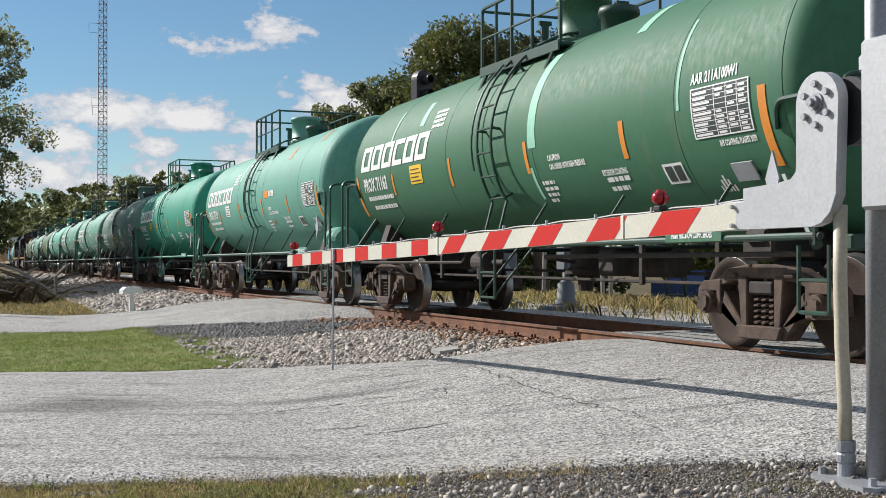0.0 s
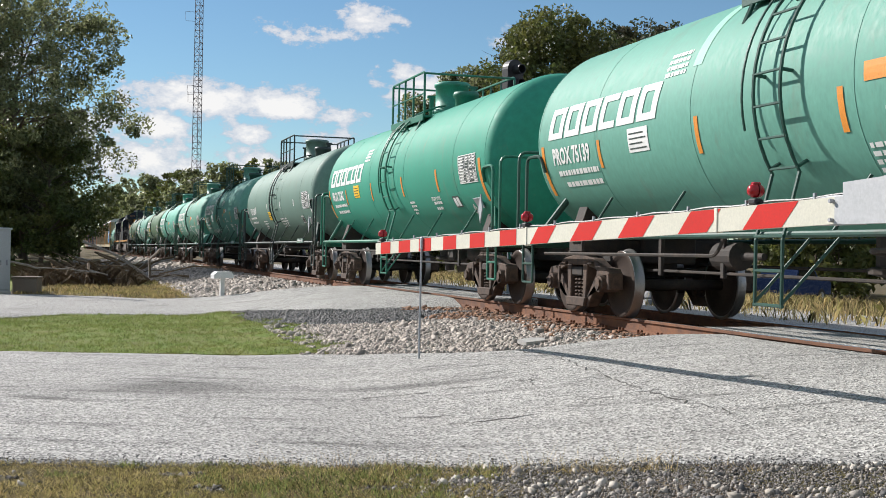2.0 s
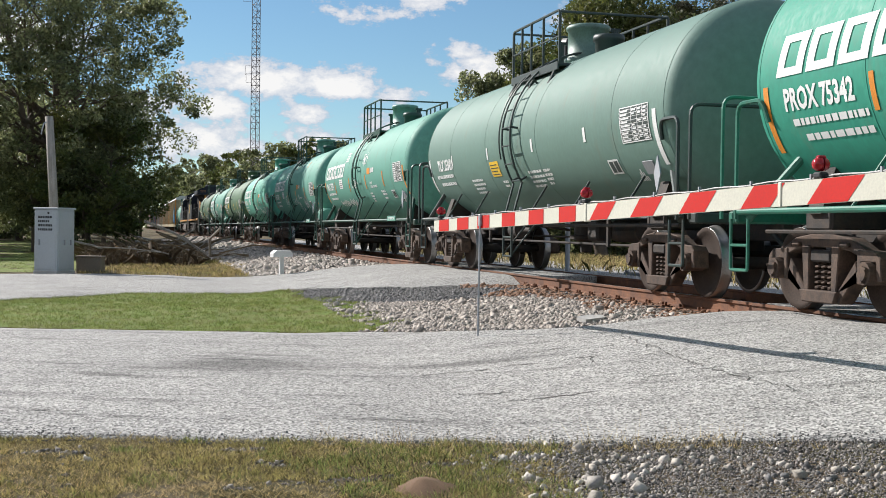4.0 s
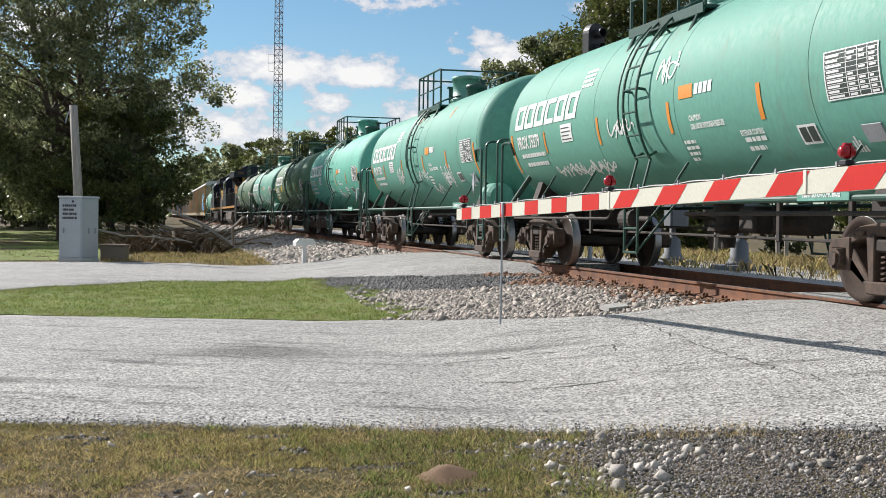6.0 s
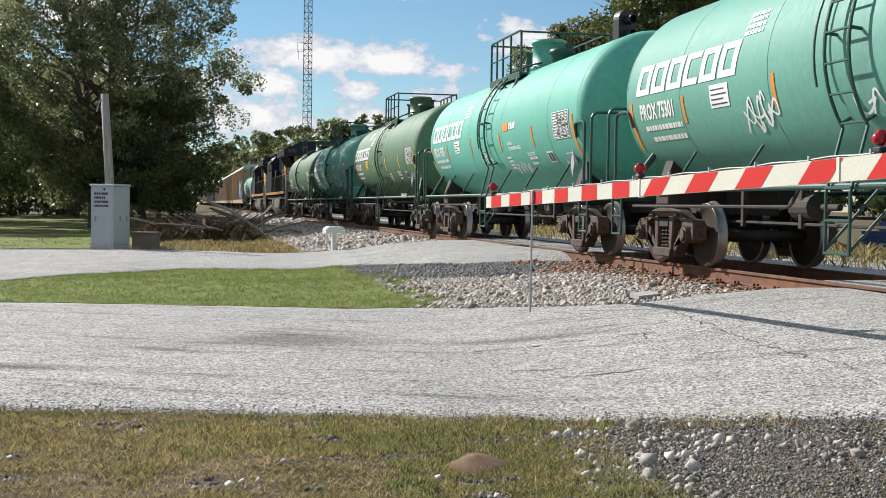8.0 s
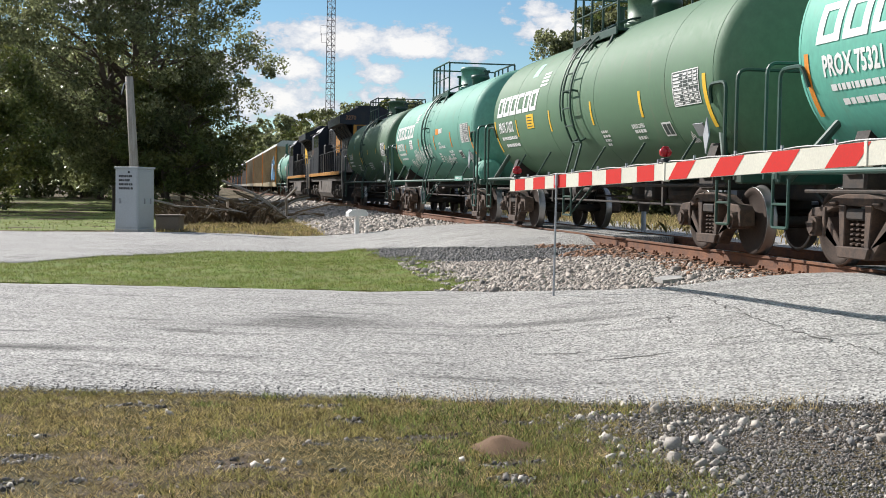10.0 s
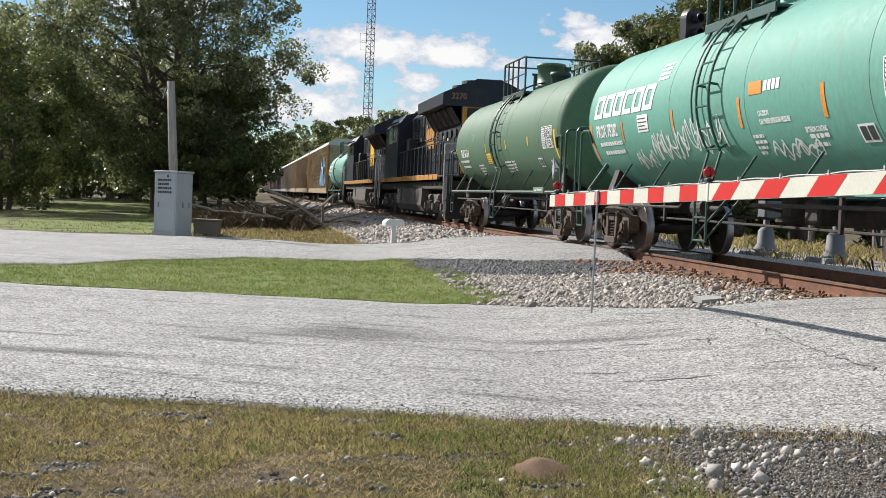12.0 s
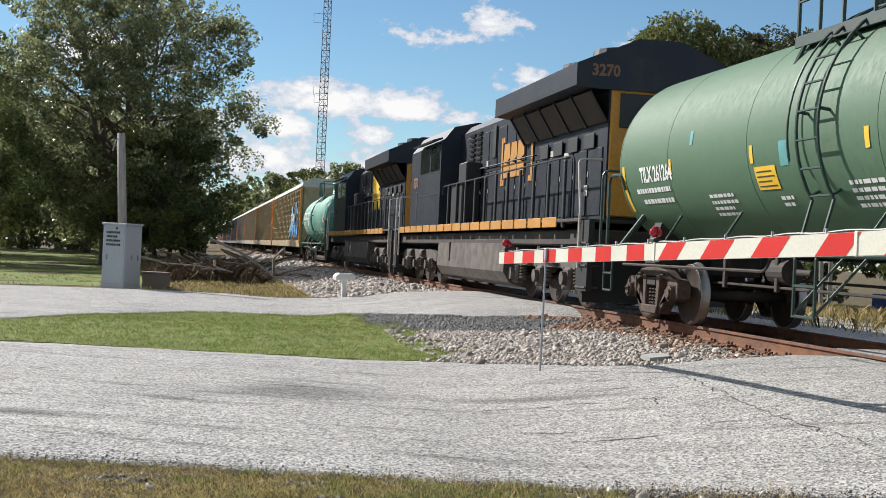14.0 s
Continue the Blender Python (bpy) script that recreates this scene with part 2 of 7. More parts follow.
def round_path(pts, r=0.1, n=4):
    """The points with their corners rounded off."""
    pts = [Vector(p) for p in pts]
    out = [pts[0]]
    for a, b, c in zip(pts, pts[1:], pts[2:]):
        u, v = (a - b), (c - b)
        k = min(r, u.length * 0.49, v.length * 0.49)
        p, q = b + u.normalized() * k, b + v.normalized() * k
        for i in range(n + 1):
            t = i / n
            out.append(p * (1 - t) ** 2 + b * 2 * t * (1 - t) + q * t * t)
    return out + [pts[-1]]


def lathe(bm, profile, axis="y", seg=48, centre=(0, 0, 0), mi=0):
    """Turns (radius, along) pairs round an axis."""
    rings = []
    for r, s in profile:
        ring = []
        for k in range(seg if r > 1e-6 else 1):
            a = k * math.tau / seg
            c, q = r * math.cos(a), r * math.sin(a)
            p = {"y": (c, s, q), "x": (s, c, q), "z": (c, q, s)}[axis]
            ring.append(bm.verts.new(Vector(p) + Vector(centre)))
        rings.append(ring)
    for a, b in zip(rings, rings[1:]):
        for k in range(seg):
            j = (k + 1) % seg
            if len(a) == 1 and len(b) == 1:
                continue
            if len(a) == 1:
                f = bm.faces.new((a[0], b[k], b[j]))
            elif len(b) == 1:
                f = bm.faces.new((a[k], a[j], b[0]))
            else:
                f = bm.faces.new((a[k], a[j], b[j], b[k]))
            f.material_index = mi
    bmesh.ops.recalc_face_normals(bm, faces=bm.faces)
    return bm


def prism(bm, outline, a, b, axis="x", mi=0):
    """A flat outline, (u, v) pairs, drawn out from a to b along an axis. For x: u is y; for y: u is x; for z: u, v are x, y."""
    def at(u, v, s):
        return {"x": (s, u, v), "y": (u, s, v), "z": (u, v, s)}[axis]
    p = [bm.verts.new(at(u, v, a)) for u, v in outline]
    q = [bm.verts.new(at(u, v, b)) for u, v in outline]
    n = len(outline)
    fs = [bm.faces.new(p), bm.faces.new(q[::-1])]
    fs += [bm.faces.new((p[i], q[i], q[(i + 1) % n], p[(i + 1) % n])) for i in range(n)]
    for f in fs:
        f.material_index = mi
    bmesh.ops.recalc_face_normals(bm, faces=fs)
    return bm

# ---- ground, roads and track ----
RAIL_Z, TRACK_X = 0.58, 8.15


def smooth(a, b, v):
    t = min(max((v - a) / (b - a), 0.0), 1.0)
    return t * t * (3 - 2 * t)


def lerp_table(table, v):
    if v <= table[0][0]:
        return table[0][1]
    for (a, p), (b, q) in zip(table, table[1:]):
        if v <= b:
            return p + (q - p) * (v - a) / (b - a)
    return table[-1][1]


def ground_z(x, y):
    """The lie of the land: level verge, then the rise to the track bed, and a fall beyond it."""
    z = 0.38 * smooth(2.0, 6.8, x) - 0.12 * smooth(10.0, 12.5, x) - 0.9 * smooth(16.0, 32.0, x)
    z += (noise.noise((x * 0.35, y * 0.35, 0)) * 0.05 + noise.noise((x * 1.3, y * 1.3, 5)) * 0.018) * (1 - smooth(4.5, 6.5, x))
    return z - 0.02


def road_z(x, y):
    return 0.51 * smooth(2.2, 7.2, x) - 0.22 * smooth(9.6, 14, x) + noise.noise((x * 0.4, y * 0.4, 9)) * 0.012 + 0.035


NEAR_1 = [(-60, 24), (-12, 11.6), (-1.14, 8.69), (0.5, 8.24), (2.18, 7.75), (3.49, 7.1), (4.3, 6.4), (5.2, 5.5), (7.0, 4.2), (20, 0)]
FAR_1 = [(-60, 34), (-12, 20.0), (-2.3, 17.6), (1.0, 17.0), (3.33, 15.7), (4.3, 14.6), (5.04, 13.7), (6.94, 13.5), (20, 10)]
NEAR_2 = [(-60, 34.4), (-12, 20.4), (-3, 22.6), (-1.3, 25.2), (0.0, 26.6), (3.5, 26.6), (4.6, 24.4), (5.4, 22.8), (7.0, 22.0), (20, 18)]
FAR_2 = [(-60, 44), (-4.8, 36.4), (-0.8, 37.2), (3.8, 33.4), (6.7, 31.7), (20, 27)]


def axis_steps(a, b, fine_a, fine_b, fine, coarse):
    """Even close steps in the fine stretch, wide ones outside it."""
    out, v = [], a
    while v < b:
        out.append(v)
        w = v + (fine if fine_a <= v < fine_b else coarse * (1 if abs(v) < 150 else 6))
        v = fine_a if v < fine_a < w else w
    return out + [b]


def grid_sheet(name, xs, ys, height, mat):
    verts = [(x, y, height(x, y)) for y in ys for x in xs]
    n = len(xs)
    faces = [(j * n + i, j * n + i + 1, (j + 1) * n + i + 1, (j + 1) * n + i) for j in range(len(ys) - 1) for i in range(n - 1)]
    me = bpy.data.meshes.new(name)
    me.from_pydata(verts, [], faces)
    me.materials.append(mat)
    for p in me.polygons:
        p.use_smooth = True
    return new(name, me)


def ground_material():
    """Dry verge, mown grass, gravel and bare earth in patches over the land."""
    mt = bpy.data.materials.new("soil_and_turf")
    mt.use_nodes = True
    nt = mt.node_tree
    N, L = nt.nodes.new, nt.links.new
    b = nt.nodes["Principled BSDF"]
    co = N("ShaderNodeTexCoord")

    def nz(s, d=6, r=0.65):
        n = N("ShaderNodeTexNoise")
        n.inputs["Scale"].default_value, n.inputs["Detail"].default_value, n.inputs["Roughness"].default_value = s, d, r
        L(co.outputs["Object"], n.inputs["Vector"])
        return n.outputs[0]

    def ramp(v, stops):
        r = N("ShaderNodeValToRGB")
        e = r.color_ramp.elements
        while len(e) < len(stops):
            e.new(0.5)
        for k, (p, c) in zip(e, stops):
            k.position, k.color = p, (*c, 1)
        L(v, r.inputs[0])
        return r.outputs[0]

    def mix(f, a, c):
        x = N("ShaderNodeMixRGB")
        L(f, x.inputs[0]), L(a, x.inputs[1]), L(c, x.inputs[2])
        return x.outputs[0]
    earth = ramp(nz(3.0), [(0.3, (0.08, 0.06, 0.042)), (0.5, (0.15, 0.115, 0.08)), (0.7, (0.24, 0.195, 0.14))])
    turf = ramp(nz(5.0), [(0.3, (0.07, 0.065, 0.03)), (0.5, (0.11, 0.095, 0.045)), (0.75, (0.18, 0.145, 0.07))])
    cover = ramp(nz(0.9), [(0.42, (0, 0, 0)), (0.56, (1, 1, 1))])
    c = mix(cover, earth, turf)
    fine = N("ShaderNodeMixRGB")
    fine.blend_type = "MULTIPLY"
    fine.inputs[0].default_value = 1
    L(c, fine.inputs[1]), L(ramp(nz(60, 3), [(0.25, (0.55, 0.55, 0.55)), (0.75, (1.4, 1.4, 1.4))]), fine.inputs[2])
    L(fine.outputs[0], b.inputs["Base Color"])
    b.inputs["Roughness"].default_value = 0.95
    b.inputs["Specular IOR Level"].default_value = 0.12
    bp = N("ShaderNodeBump")
    bp.inputs["Strength"].default_value, bp.inputs["Distance"].default_value = 0.8, 0.04
    L(nz(25, 5), bp.inputs["Height"]), L(bp.outputs[0], b.inputs["Normal"])
    return mt


def asphalt_material():
    """Sun-bleached chip seal: pale grit, dark drag marks across the way, fine cracks."""
    mt = bpy.data.materials.new("bleached_chip_seal")
    mt.use_nodes = True
    nt = mt.node_tree
    N, L = nt.nodes.new, nt.links.new
    b = nt.nodes["Principled BSDF"]
    co = N("ShaderNodeTexCoord")

    def mapped(scale, rot=0.0):
        mp = N("ShaderNodeMapping")
        mp.inputs["Scale"].default_value, mp.inputs["Rotation"].default_value = scale, (0, 0, radians(rot))
        L(co.outputs["Object"], mp.inputs[0])
        return mp.outputs[0]

    def nz(s, d=6, r=0.65, vec=None):
        n = N("ShaderNodeTexNoise")
        n.inputs["Scale"].default_value, n.inputs["Detail"].default_value, n.inputs["Roughness"].default_value = s, d, r
        L(vec if vec is not None else co.outputs["Object"], n.inputs["Vector"])
        return n.outputs[0]

    def ramp(v, stops):
        r = N("ShaderNodeValToRGB")
        e = r.color_ramp.elements
        while len(e) < len(stops):
            e.new(0.5)
        for k, (p, c) in zip(e, stops):
            k.position, k.color = p, (*((c,) * 3 if isinstance(c, (int, float)) else c), 1)
        L(v, r.inputs[0])
        return r.outputs[0]

    def mult(a, c):
        x = N("ShaderNodeMixRGB")
        x.blend_type = "MULTIPLY"
        x.inputs[0].default_value = 1
        L(a, x.inputs[1]), L(c, x.inputs[2])
        return x.outputs[0]
    vo = N("ShaderNodeTexVoronoi")
    vo.inputs["Scale"].default_value = 62
    L(co.outputs["Object"], vo.inputs["Vector"])
    c = ramp(vo.outputs["Color"], [(0.08, (0.09, 0.086, 0.082)), (0.4, (0.31, 0.30, 0.28)), (0.92, (0.64, 0.62, 0.58))])
    c = mult(c, ramp(nz(0.7), [(0.3, 0.85), (0.7, 1.1)]))
    turned = mapped((1, 1, 1), 21)
    mp = N("ShaderNodeMapping")
    mp.inputs["Scale"].default_value = (1.0, 6.5, 1.0)
    L(turned, mp.inputs[0])
    c = mult(c, ramp(nz(0.42, 6, 0.66, mp.outputs[0]), [(0.33, 0.5), (0.42, 0.94), (0.62, 1.04)]))
    c = mult(c, ramp(nz(2.0, 5, 0.62, mp.outputs[0]), [(0.31, 0.62), (0.39, 1.0), (0.8, 1.03)]))
    c = mult(c, ramp(nz(14, 4), [(0.25, 0.8), (0.6, 1.06)]))
    # two old oil stains, drawn out along the way
    for cx, cy, rx, ry in ((1.1, 12.3, 1.3, 0.9), (3.3, 11.5, 1.1, 0.28), (-1.6, 10.6, 1.6, 0.25)):
        mo = N("ShaderNodeMapping")
        mo.vector_type = "TEXTURE"
        mo.inputs["Location"].default_value, mo.inputs["Scale"].default_value = (cx, cy, 0), (rx, ry, 50)
        mo.inputs["Rotation"].default_value = (0, 0, radians(-16))
        L(co.outputs["Object"], mo.inputs[0])
        ln = N("ShaderNodeVectorMath")
        ln.operation = "LENGTH"
        L(mo.outputs[0], ln.inputs[0])
        ad = N("ShaderNodeMath")
        ad.operation = "ADD"
        L(ln.outputs["Value"], ad.inputs[0]), L(nz(1.5, 8, 0.75, mp.outputs[0]), ad.inputs[1])
        hf = N("ShaderNodeMath")
        hf.operation = "MULTIPLY"
        hf.inputs[1].default_value = 0.5
        L(ad.outputs[0], hf.inputs[0])
        c = mult(c, ramp(hf.outputs[0], [(0.40, 0.5), (0.56, 0.78), (0.78, 1.0)]))
    L(c, b.inputs["Base Color"])
    b.inputs["Roughness"].default_value = 0.9
    b.inputs["Specular IOR Level"].default_value = 0.25
    bp = N("ShaderNodeBump")
    bp.inputs["Strength"].default_value, bp.inputs["Distance"].default_value = 0.5, 0.012
    L(vo.outputs["Distance"], bp.inputs["Height"]), L(bp.outputs[0], b.inputs["Normal"])
    return mt


M_SOIL, M_ROAD = ground_material(), asphalt_material()
xs = axis_steps(-1500, 1500, -14, 22, 0.16, 12)
ys = axis_steps(-300, 3000, 2, 46, 0.16, 12)
tagged(grid_sheet("ground", xs, ys, ground_z, M_SOIL), "dry patchy turf and bare earth beside the crossing", "ground", kind="structure")


def road_sheet(name, near, far, x0, x1, label):
    """A paved strip between its near and far edge, with a broken edge and a skirt into the soil."""
    bm = bmesh.new()
    n = int((x1 - x0) / 0.3)
    cols = []
    for i in range(n + 1):
        x = x0 + (x1 - x0) * i / n
        a, b = lerp_table(near, x), lerp_table(far, x)
        a += noise.noise((x * 1.7, 3, 0)) * 0.10 + noise.noise((x * 6, 3, 0)) * 0.03
        b += noise.noise((x * 1.7, 8, 0)) * 0.10
        if b - a < 0.5:
            continue
        col = []
        k = 26
        for j in range(k + 1):
            t = j / k
            y = a + (b - a) * (t * t * (3 - 2 * t) * 0.5 + t * 0.5)
            e = 1 - smooth(0.0, 0.9, min(y - a, b - y))
            lip = ground_z(x, y) + 0.012
            z = road_z(x, y)
            col.append(bm.verts.new((x, y, z + (min(lip, z) - z) * e)))
        col.insert(0, bm.verts.new((x, a - 0.08, ground_z(x, a) - 0.06)))
        col.append(bm.verts.new((x, b + 0.08, ground_z(x, b) - 0.06)))
        cols.append(col)
    for p, q in zip(cols, cols[1:]):
        for j in range(len(p) - 1):
            bm.faces.new((p[j], q[j], q[j + 1], p[j + 1])).smooth = True
    return tagged(mesh_ob(name, bm, M_ROAD), label, "road", kind="structure")


# the paving stops short of the rails on either side
ROAD_1 = road_sheet("road_1", NEAR_1, FAR_1, -60, 7.28, "sun-bleached cracked asphalt road rising to the rails")
road_sheet("road_2", NEAR_2, FAR_2, -12, 7.28, "pale worn asphalt lane meeting the track further on")


def crack(road, pts, width, seed):
    """A wandering open crack in the paving."""
    rnd = random.Random(seed)
    path = []
    for (ax, ay), (bx, by) in zip(pts, pts[1:]):
        n = max(2, int(math.hypot(bx - ax, by - ay) / 0.09))
        for i in range(n):
            t = i / n
            path.append(Vector((ax + (bx - ax) * t + rnd.gauss(0, 0.022), ay + (by - ay) * t + rnd.gauss(0, 0.022), 0)))
    bm = bmesh.new()
    prev = None
    for i, p in enumerate(path):
        d = (path[min(i + 1, len(path) - 1)] - path[max(i - 1, 0)]).normalized()
        o = Vector((-d.y, d.x, 0)) * width * rnd.uniform(0.1, 0.55)
        row = [bm.verts.new((q.x, q.y, road_z(q.x, q.y) + 0.005)) for q in (p - o, p + o)]
        if prev and rnd.random() > 0.06:
            bm.faces.new((prev[0], prev[1], row[1], row[0]))
        prev = row
    return part("crack", bm, M_CRACK, road, "dark open crack in the asphalt")


M_CRACK = material("crack_dirt", (0.07, 0.062, 0.055), 0.95, 0, 8, 0.3)
for k, (pts, w) in enumerate((
        ([(4.93, 12.96), (5.02, 11.93), (4.83, 10.53), (4.66, 8.76), (4.71, 7.7)], 0.016), ([(5.52, 9.57), (5.65, 8.96), (5.6, 8.25)], 0.009), ([(-0.83, 11.48), (-0.31, 11.61), (0.14, 11.47)], 0.012),
        ([(4.28, 10.86), (4.12, 10.38)], 0.014), ([(3.72, 13.48), (4.17, 13.2), (4.37, 12.7), (4.9, 12.5)], 0.014), ([(3.9, 10.1), (4.3, 9.4), (4.7, 8.9)], 0.007), ([(-2.5, 12.9), (-1.4, 12.6), (-0.2, 12.5)], 0.008),
        ([(0.4, 10.2), (1.6, 9.9), (2.6, 9.4)], 0.006), ([(4.2, 14.2), (4.9, 12.96)], 0.010), ([(2.2, 15.4), (3.2, 14.4), (4.2, 13.9)], 0.007))):
    crack(ROAD_1, pts, w, 30 + k)
# short weathered splits drawn out along the way
rnd = random.Random(77)
for k in range(64):
    x, y, ln = rnd.uniform(-3.6, 4.6), rnd.uniform(9.0, 15.2), rnd.uniform(0.25, 1.1)
    if not lerp_table(NEAR_1, x) + 0.7 < y < lerp_table(FAR_1, x) - 0.7:
        continue
    sl = rnd.gauss(-0.22, 0.10)
    crack(ROAD_1, [(x, y), (x + ln * 0.5, y + ln * 0.5 * sl + rnd.gauss(0, 0.03)), (x + ln, y + ln * sl)], rnd.uniform(0.010, 0.026), 200 + k)


def rail_section():
    return [(-0.07, 0), (0.07, 0), (0.07, 0.012), (0.012, 0.03), (0.012, 0.135), (0.036, 0.145), (0.036, 0.175), (0.03, 0.18),
            (-0.03, 0.18), (-0.036, 0.175), (-0.036, 0.145), (-0.012, 0.135), (-0.012, 0.03), (-0.07, 0.012)]


def make_track():
    track = thing("railway_track", "rust-brown single railway track on pale ballast", "railway track", kind="structure")
    for side in (-1, 1):
        bm = bmesh.new()
        x = TRACK_X + side * 0.755
        prism(bm, [(x + u, RAIL_Z - 0.18 + v) for u, v in rail_section()], -60, 480, "y")
        bm.faces.ensure_lookup_table()
        for f in bm.faces:
            if f.normal.z > 0.9 and f.calc_center_median().z > RAIL_Z - 0.01:
                f.material_index = 1
        part("rail", bm, [M_RAIL, M_RAILTOP], track, "rusty rail with a bright worn head")
    bm = bmesh.new()
    box(bm, (0, 0, 0), (2.6, 0.23, 0.18), bevel=0.012)
    tie = bpy.data.meshes.new("tie")
    bm.to_mesh(tie)
    bm.free()
    tie.materials.append(M_TIE)
    rnd = random.Random(3)
    for i in range(150):
        y = 4 + i * 0.56
        if 4.2 < y < 13.2 or 22.4 < y < 31.2:
            continue
        ob = new("tie", tie)
        ob.parent = track
        ob.matrix_basis = pose(TRACK_X + rnd.uniform(-0.03, 0.03), y, RAIL_Z - 0.275, 0, 0, rnd.uniform(-1, 1))
    # plates and spikes under the near rail
    bm = bmesh.new()
    box(bm, (0, 0, 0.008), (0.36, 0.18, 0.016))
    for sx in (-0.1, 0.1):
        for sy in (-0.05, 0.05):
            box(bm, (sx, sy, 0.03), (0.035, 0.03, 0.05), bevel=0.006)
    plate = bpy.data.meshes.new("tie_plate")
    bm.to_mesh(plate)
    bm.free()
    plate.materials.append(M_RAIL)
    for i in range(150):
        y = 4 + i * 0.56
        if 4.2 < y < 13.2 or 22.4 < y < 31.2:
            continue
        for side in (-1, 1):
            ob = new("tie_plate", plate)
            ob.parent = track
            ob.matrix_basis = pose(TRACK_X + side * 0.755, y, RAIL_Z - 0.186)
    # crossing surfaces between the rails
    for a, b in ((4.3, 13.4), (22.0, 31.6)):
        bm = bmesh.new()
        box(bm, (TRACK_X, (a + b) / 2, RAIL_Z - 0.11), (1.24, b - a, 0.2), bevel=0.02)
        part("crossing_panel", bm, M_ROAD, track, "worn asphalt panel between the rails")
    return track


make_track()


def ballast_prism():
    """The bed below the ties, as one heaped strip."""
    def bed(x, y):
        e = abs(x - TRACK_X)
        n = noise.noise((x * 2, y * 2, 1)) * 0.035
        paved = 1 - min(max(min(abs(y - 8.8) - 4.4, abs(y - 27) - 4.7), 0), 0.6) / 0.6
        return RAIL_Z - 0.235 - 0.09 * smooth(1.2, 1.6, e) - 0.42 * smooth(1.5, 2.9 + noise.noise((y * 0.4, 0, 2)) * 0.3, e) + n - paved * 0.09
    xs = [TRACK_X - 3.4 + i * 0.2 for i in range(35)]
    ys = axis_steps(-40, 480, 0, 60, 0.4, 8)
    mt = material("ballast_bed", (0.27, 0.25, 0.23), 0.9, 0, 9, 0.35, tint=(0.20, 0.15, 0.12), bump=1.0, bump_scale=22)
    tagged(grid_sheet("ballast_bed", xs, ys, bed, mt), "pale crushed-stone ballast bed under the track", "ballast", kind="structure")
    return bed


BED = ballast_prism()
# the lane behind the track
tagged(grid_sheet("road_3", [9.0 + 0.6 * i for i in range(12)], axis_steps(-40, 120, 0, 40, 1.0, 6), lambda x, y: 0.33 - 0.004 * (x - 9), M_ROAD),
       "asphalt lane running beside the track behind the train", "road", kind="structure")

# ---- the train ----
SPEED, PITCH = 10.0, 15.25
CARS = []                      # (empty, place of its middle at 0 s)
WHEELSETS = []                 # (wheelset, its place in the car)
WHEEL_R = 0.457
M_WHEEL = material("brown_wheel_plate", (0.055, 0.038, 0.03), 0.85, 0, 5, 0.35, tint=(0.055, 0.04, 0.032), bump=0.1, spec=0.2)


def wheel_mesh():
    bm = bmesh.new()
    # the tread, the flange on the inner side, a dished plate and the hub
    prof = [(0.0, 0.09), (0.085, 0.09), (0.10, 0.06), (0.16, 0.03), (0.37, 0.045), (0.395, 0.068), (0.452, 0.07), (0.457, 0.06), (0.46, -0.035), (0.487, -0.05), (0.487, -0.065),
            (0.44, -0.068), (0.40, -0.06), (0.37, -0.01), (0.16, -0.02), (0.10, -0.07), (0.0, -0.07)]
    lathe(bm, prof, "x", 36)
    for f in bm.faces:
        c = f.calc_center_median()
        r = math.hypot(c.y, c.z)
        if r > 0.446:
            f.material_index = 1
        f.smooth = True
    me = bpy.data.meshes.new("wheel")
    bm.to_mesh(me)
    bm.free()
    me.materials.append(M_WHEEL), me.materials.append(M_TREAD)
    return me


WHEEL = wheel_mesh()


def add_wheelset(car, y, r=WHEEL_R):
    bm = bmesh.new()
    rod(bm, (-1.05, 0, 0), (1.05, 0, 0), 0.075, 14)
    ax = part("wheelset", bm, M_GRIME, car, "steel axle with two wheels", True)
    ax.location = (0, y, r)
    for s in (-1, 1):
        w = new("wheel", WHEEL)
        w.parent = ax
        w.matrix_basis = pose(s * 0.775, 0, 0, 0, 0, 0 if s > 0 else 180)
        w.scale = (1, r / WHEEL_R, r / WHEEL_R)
    WHEELSETS.append((ax, (0, y, r)))
    return ax


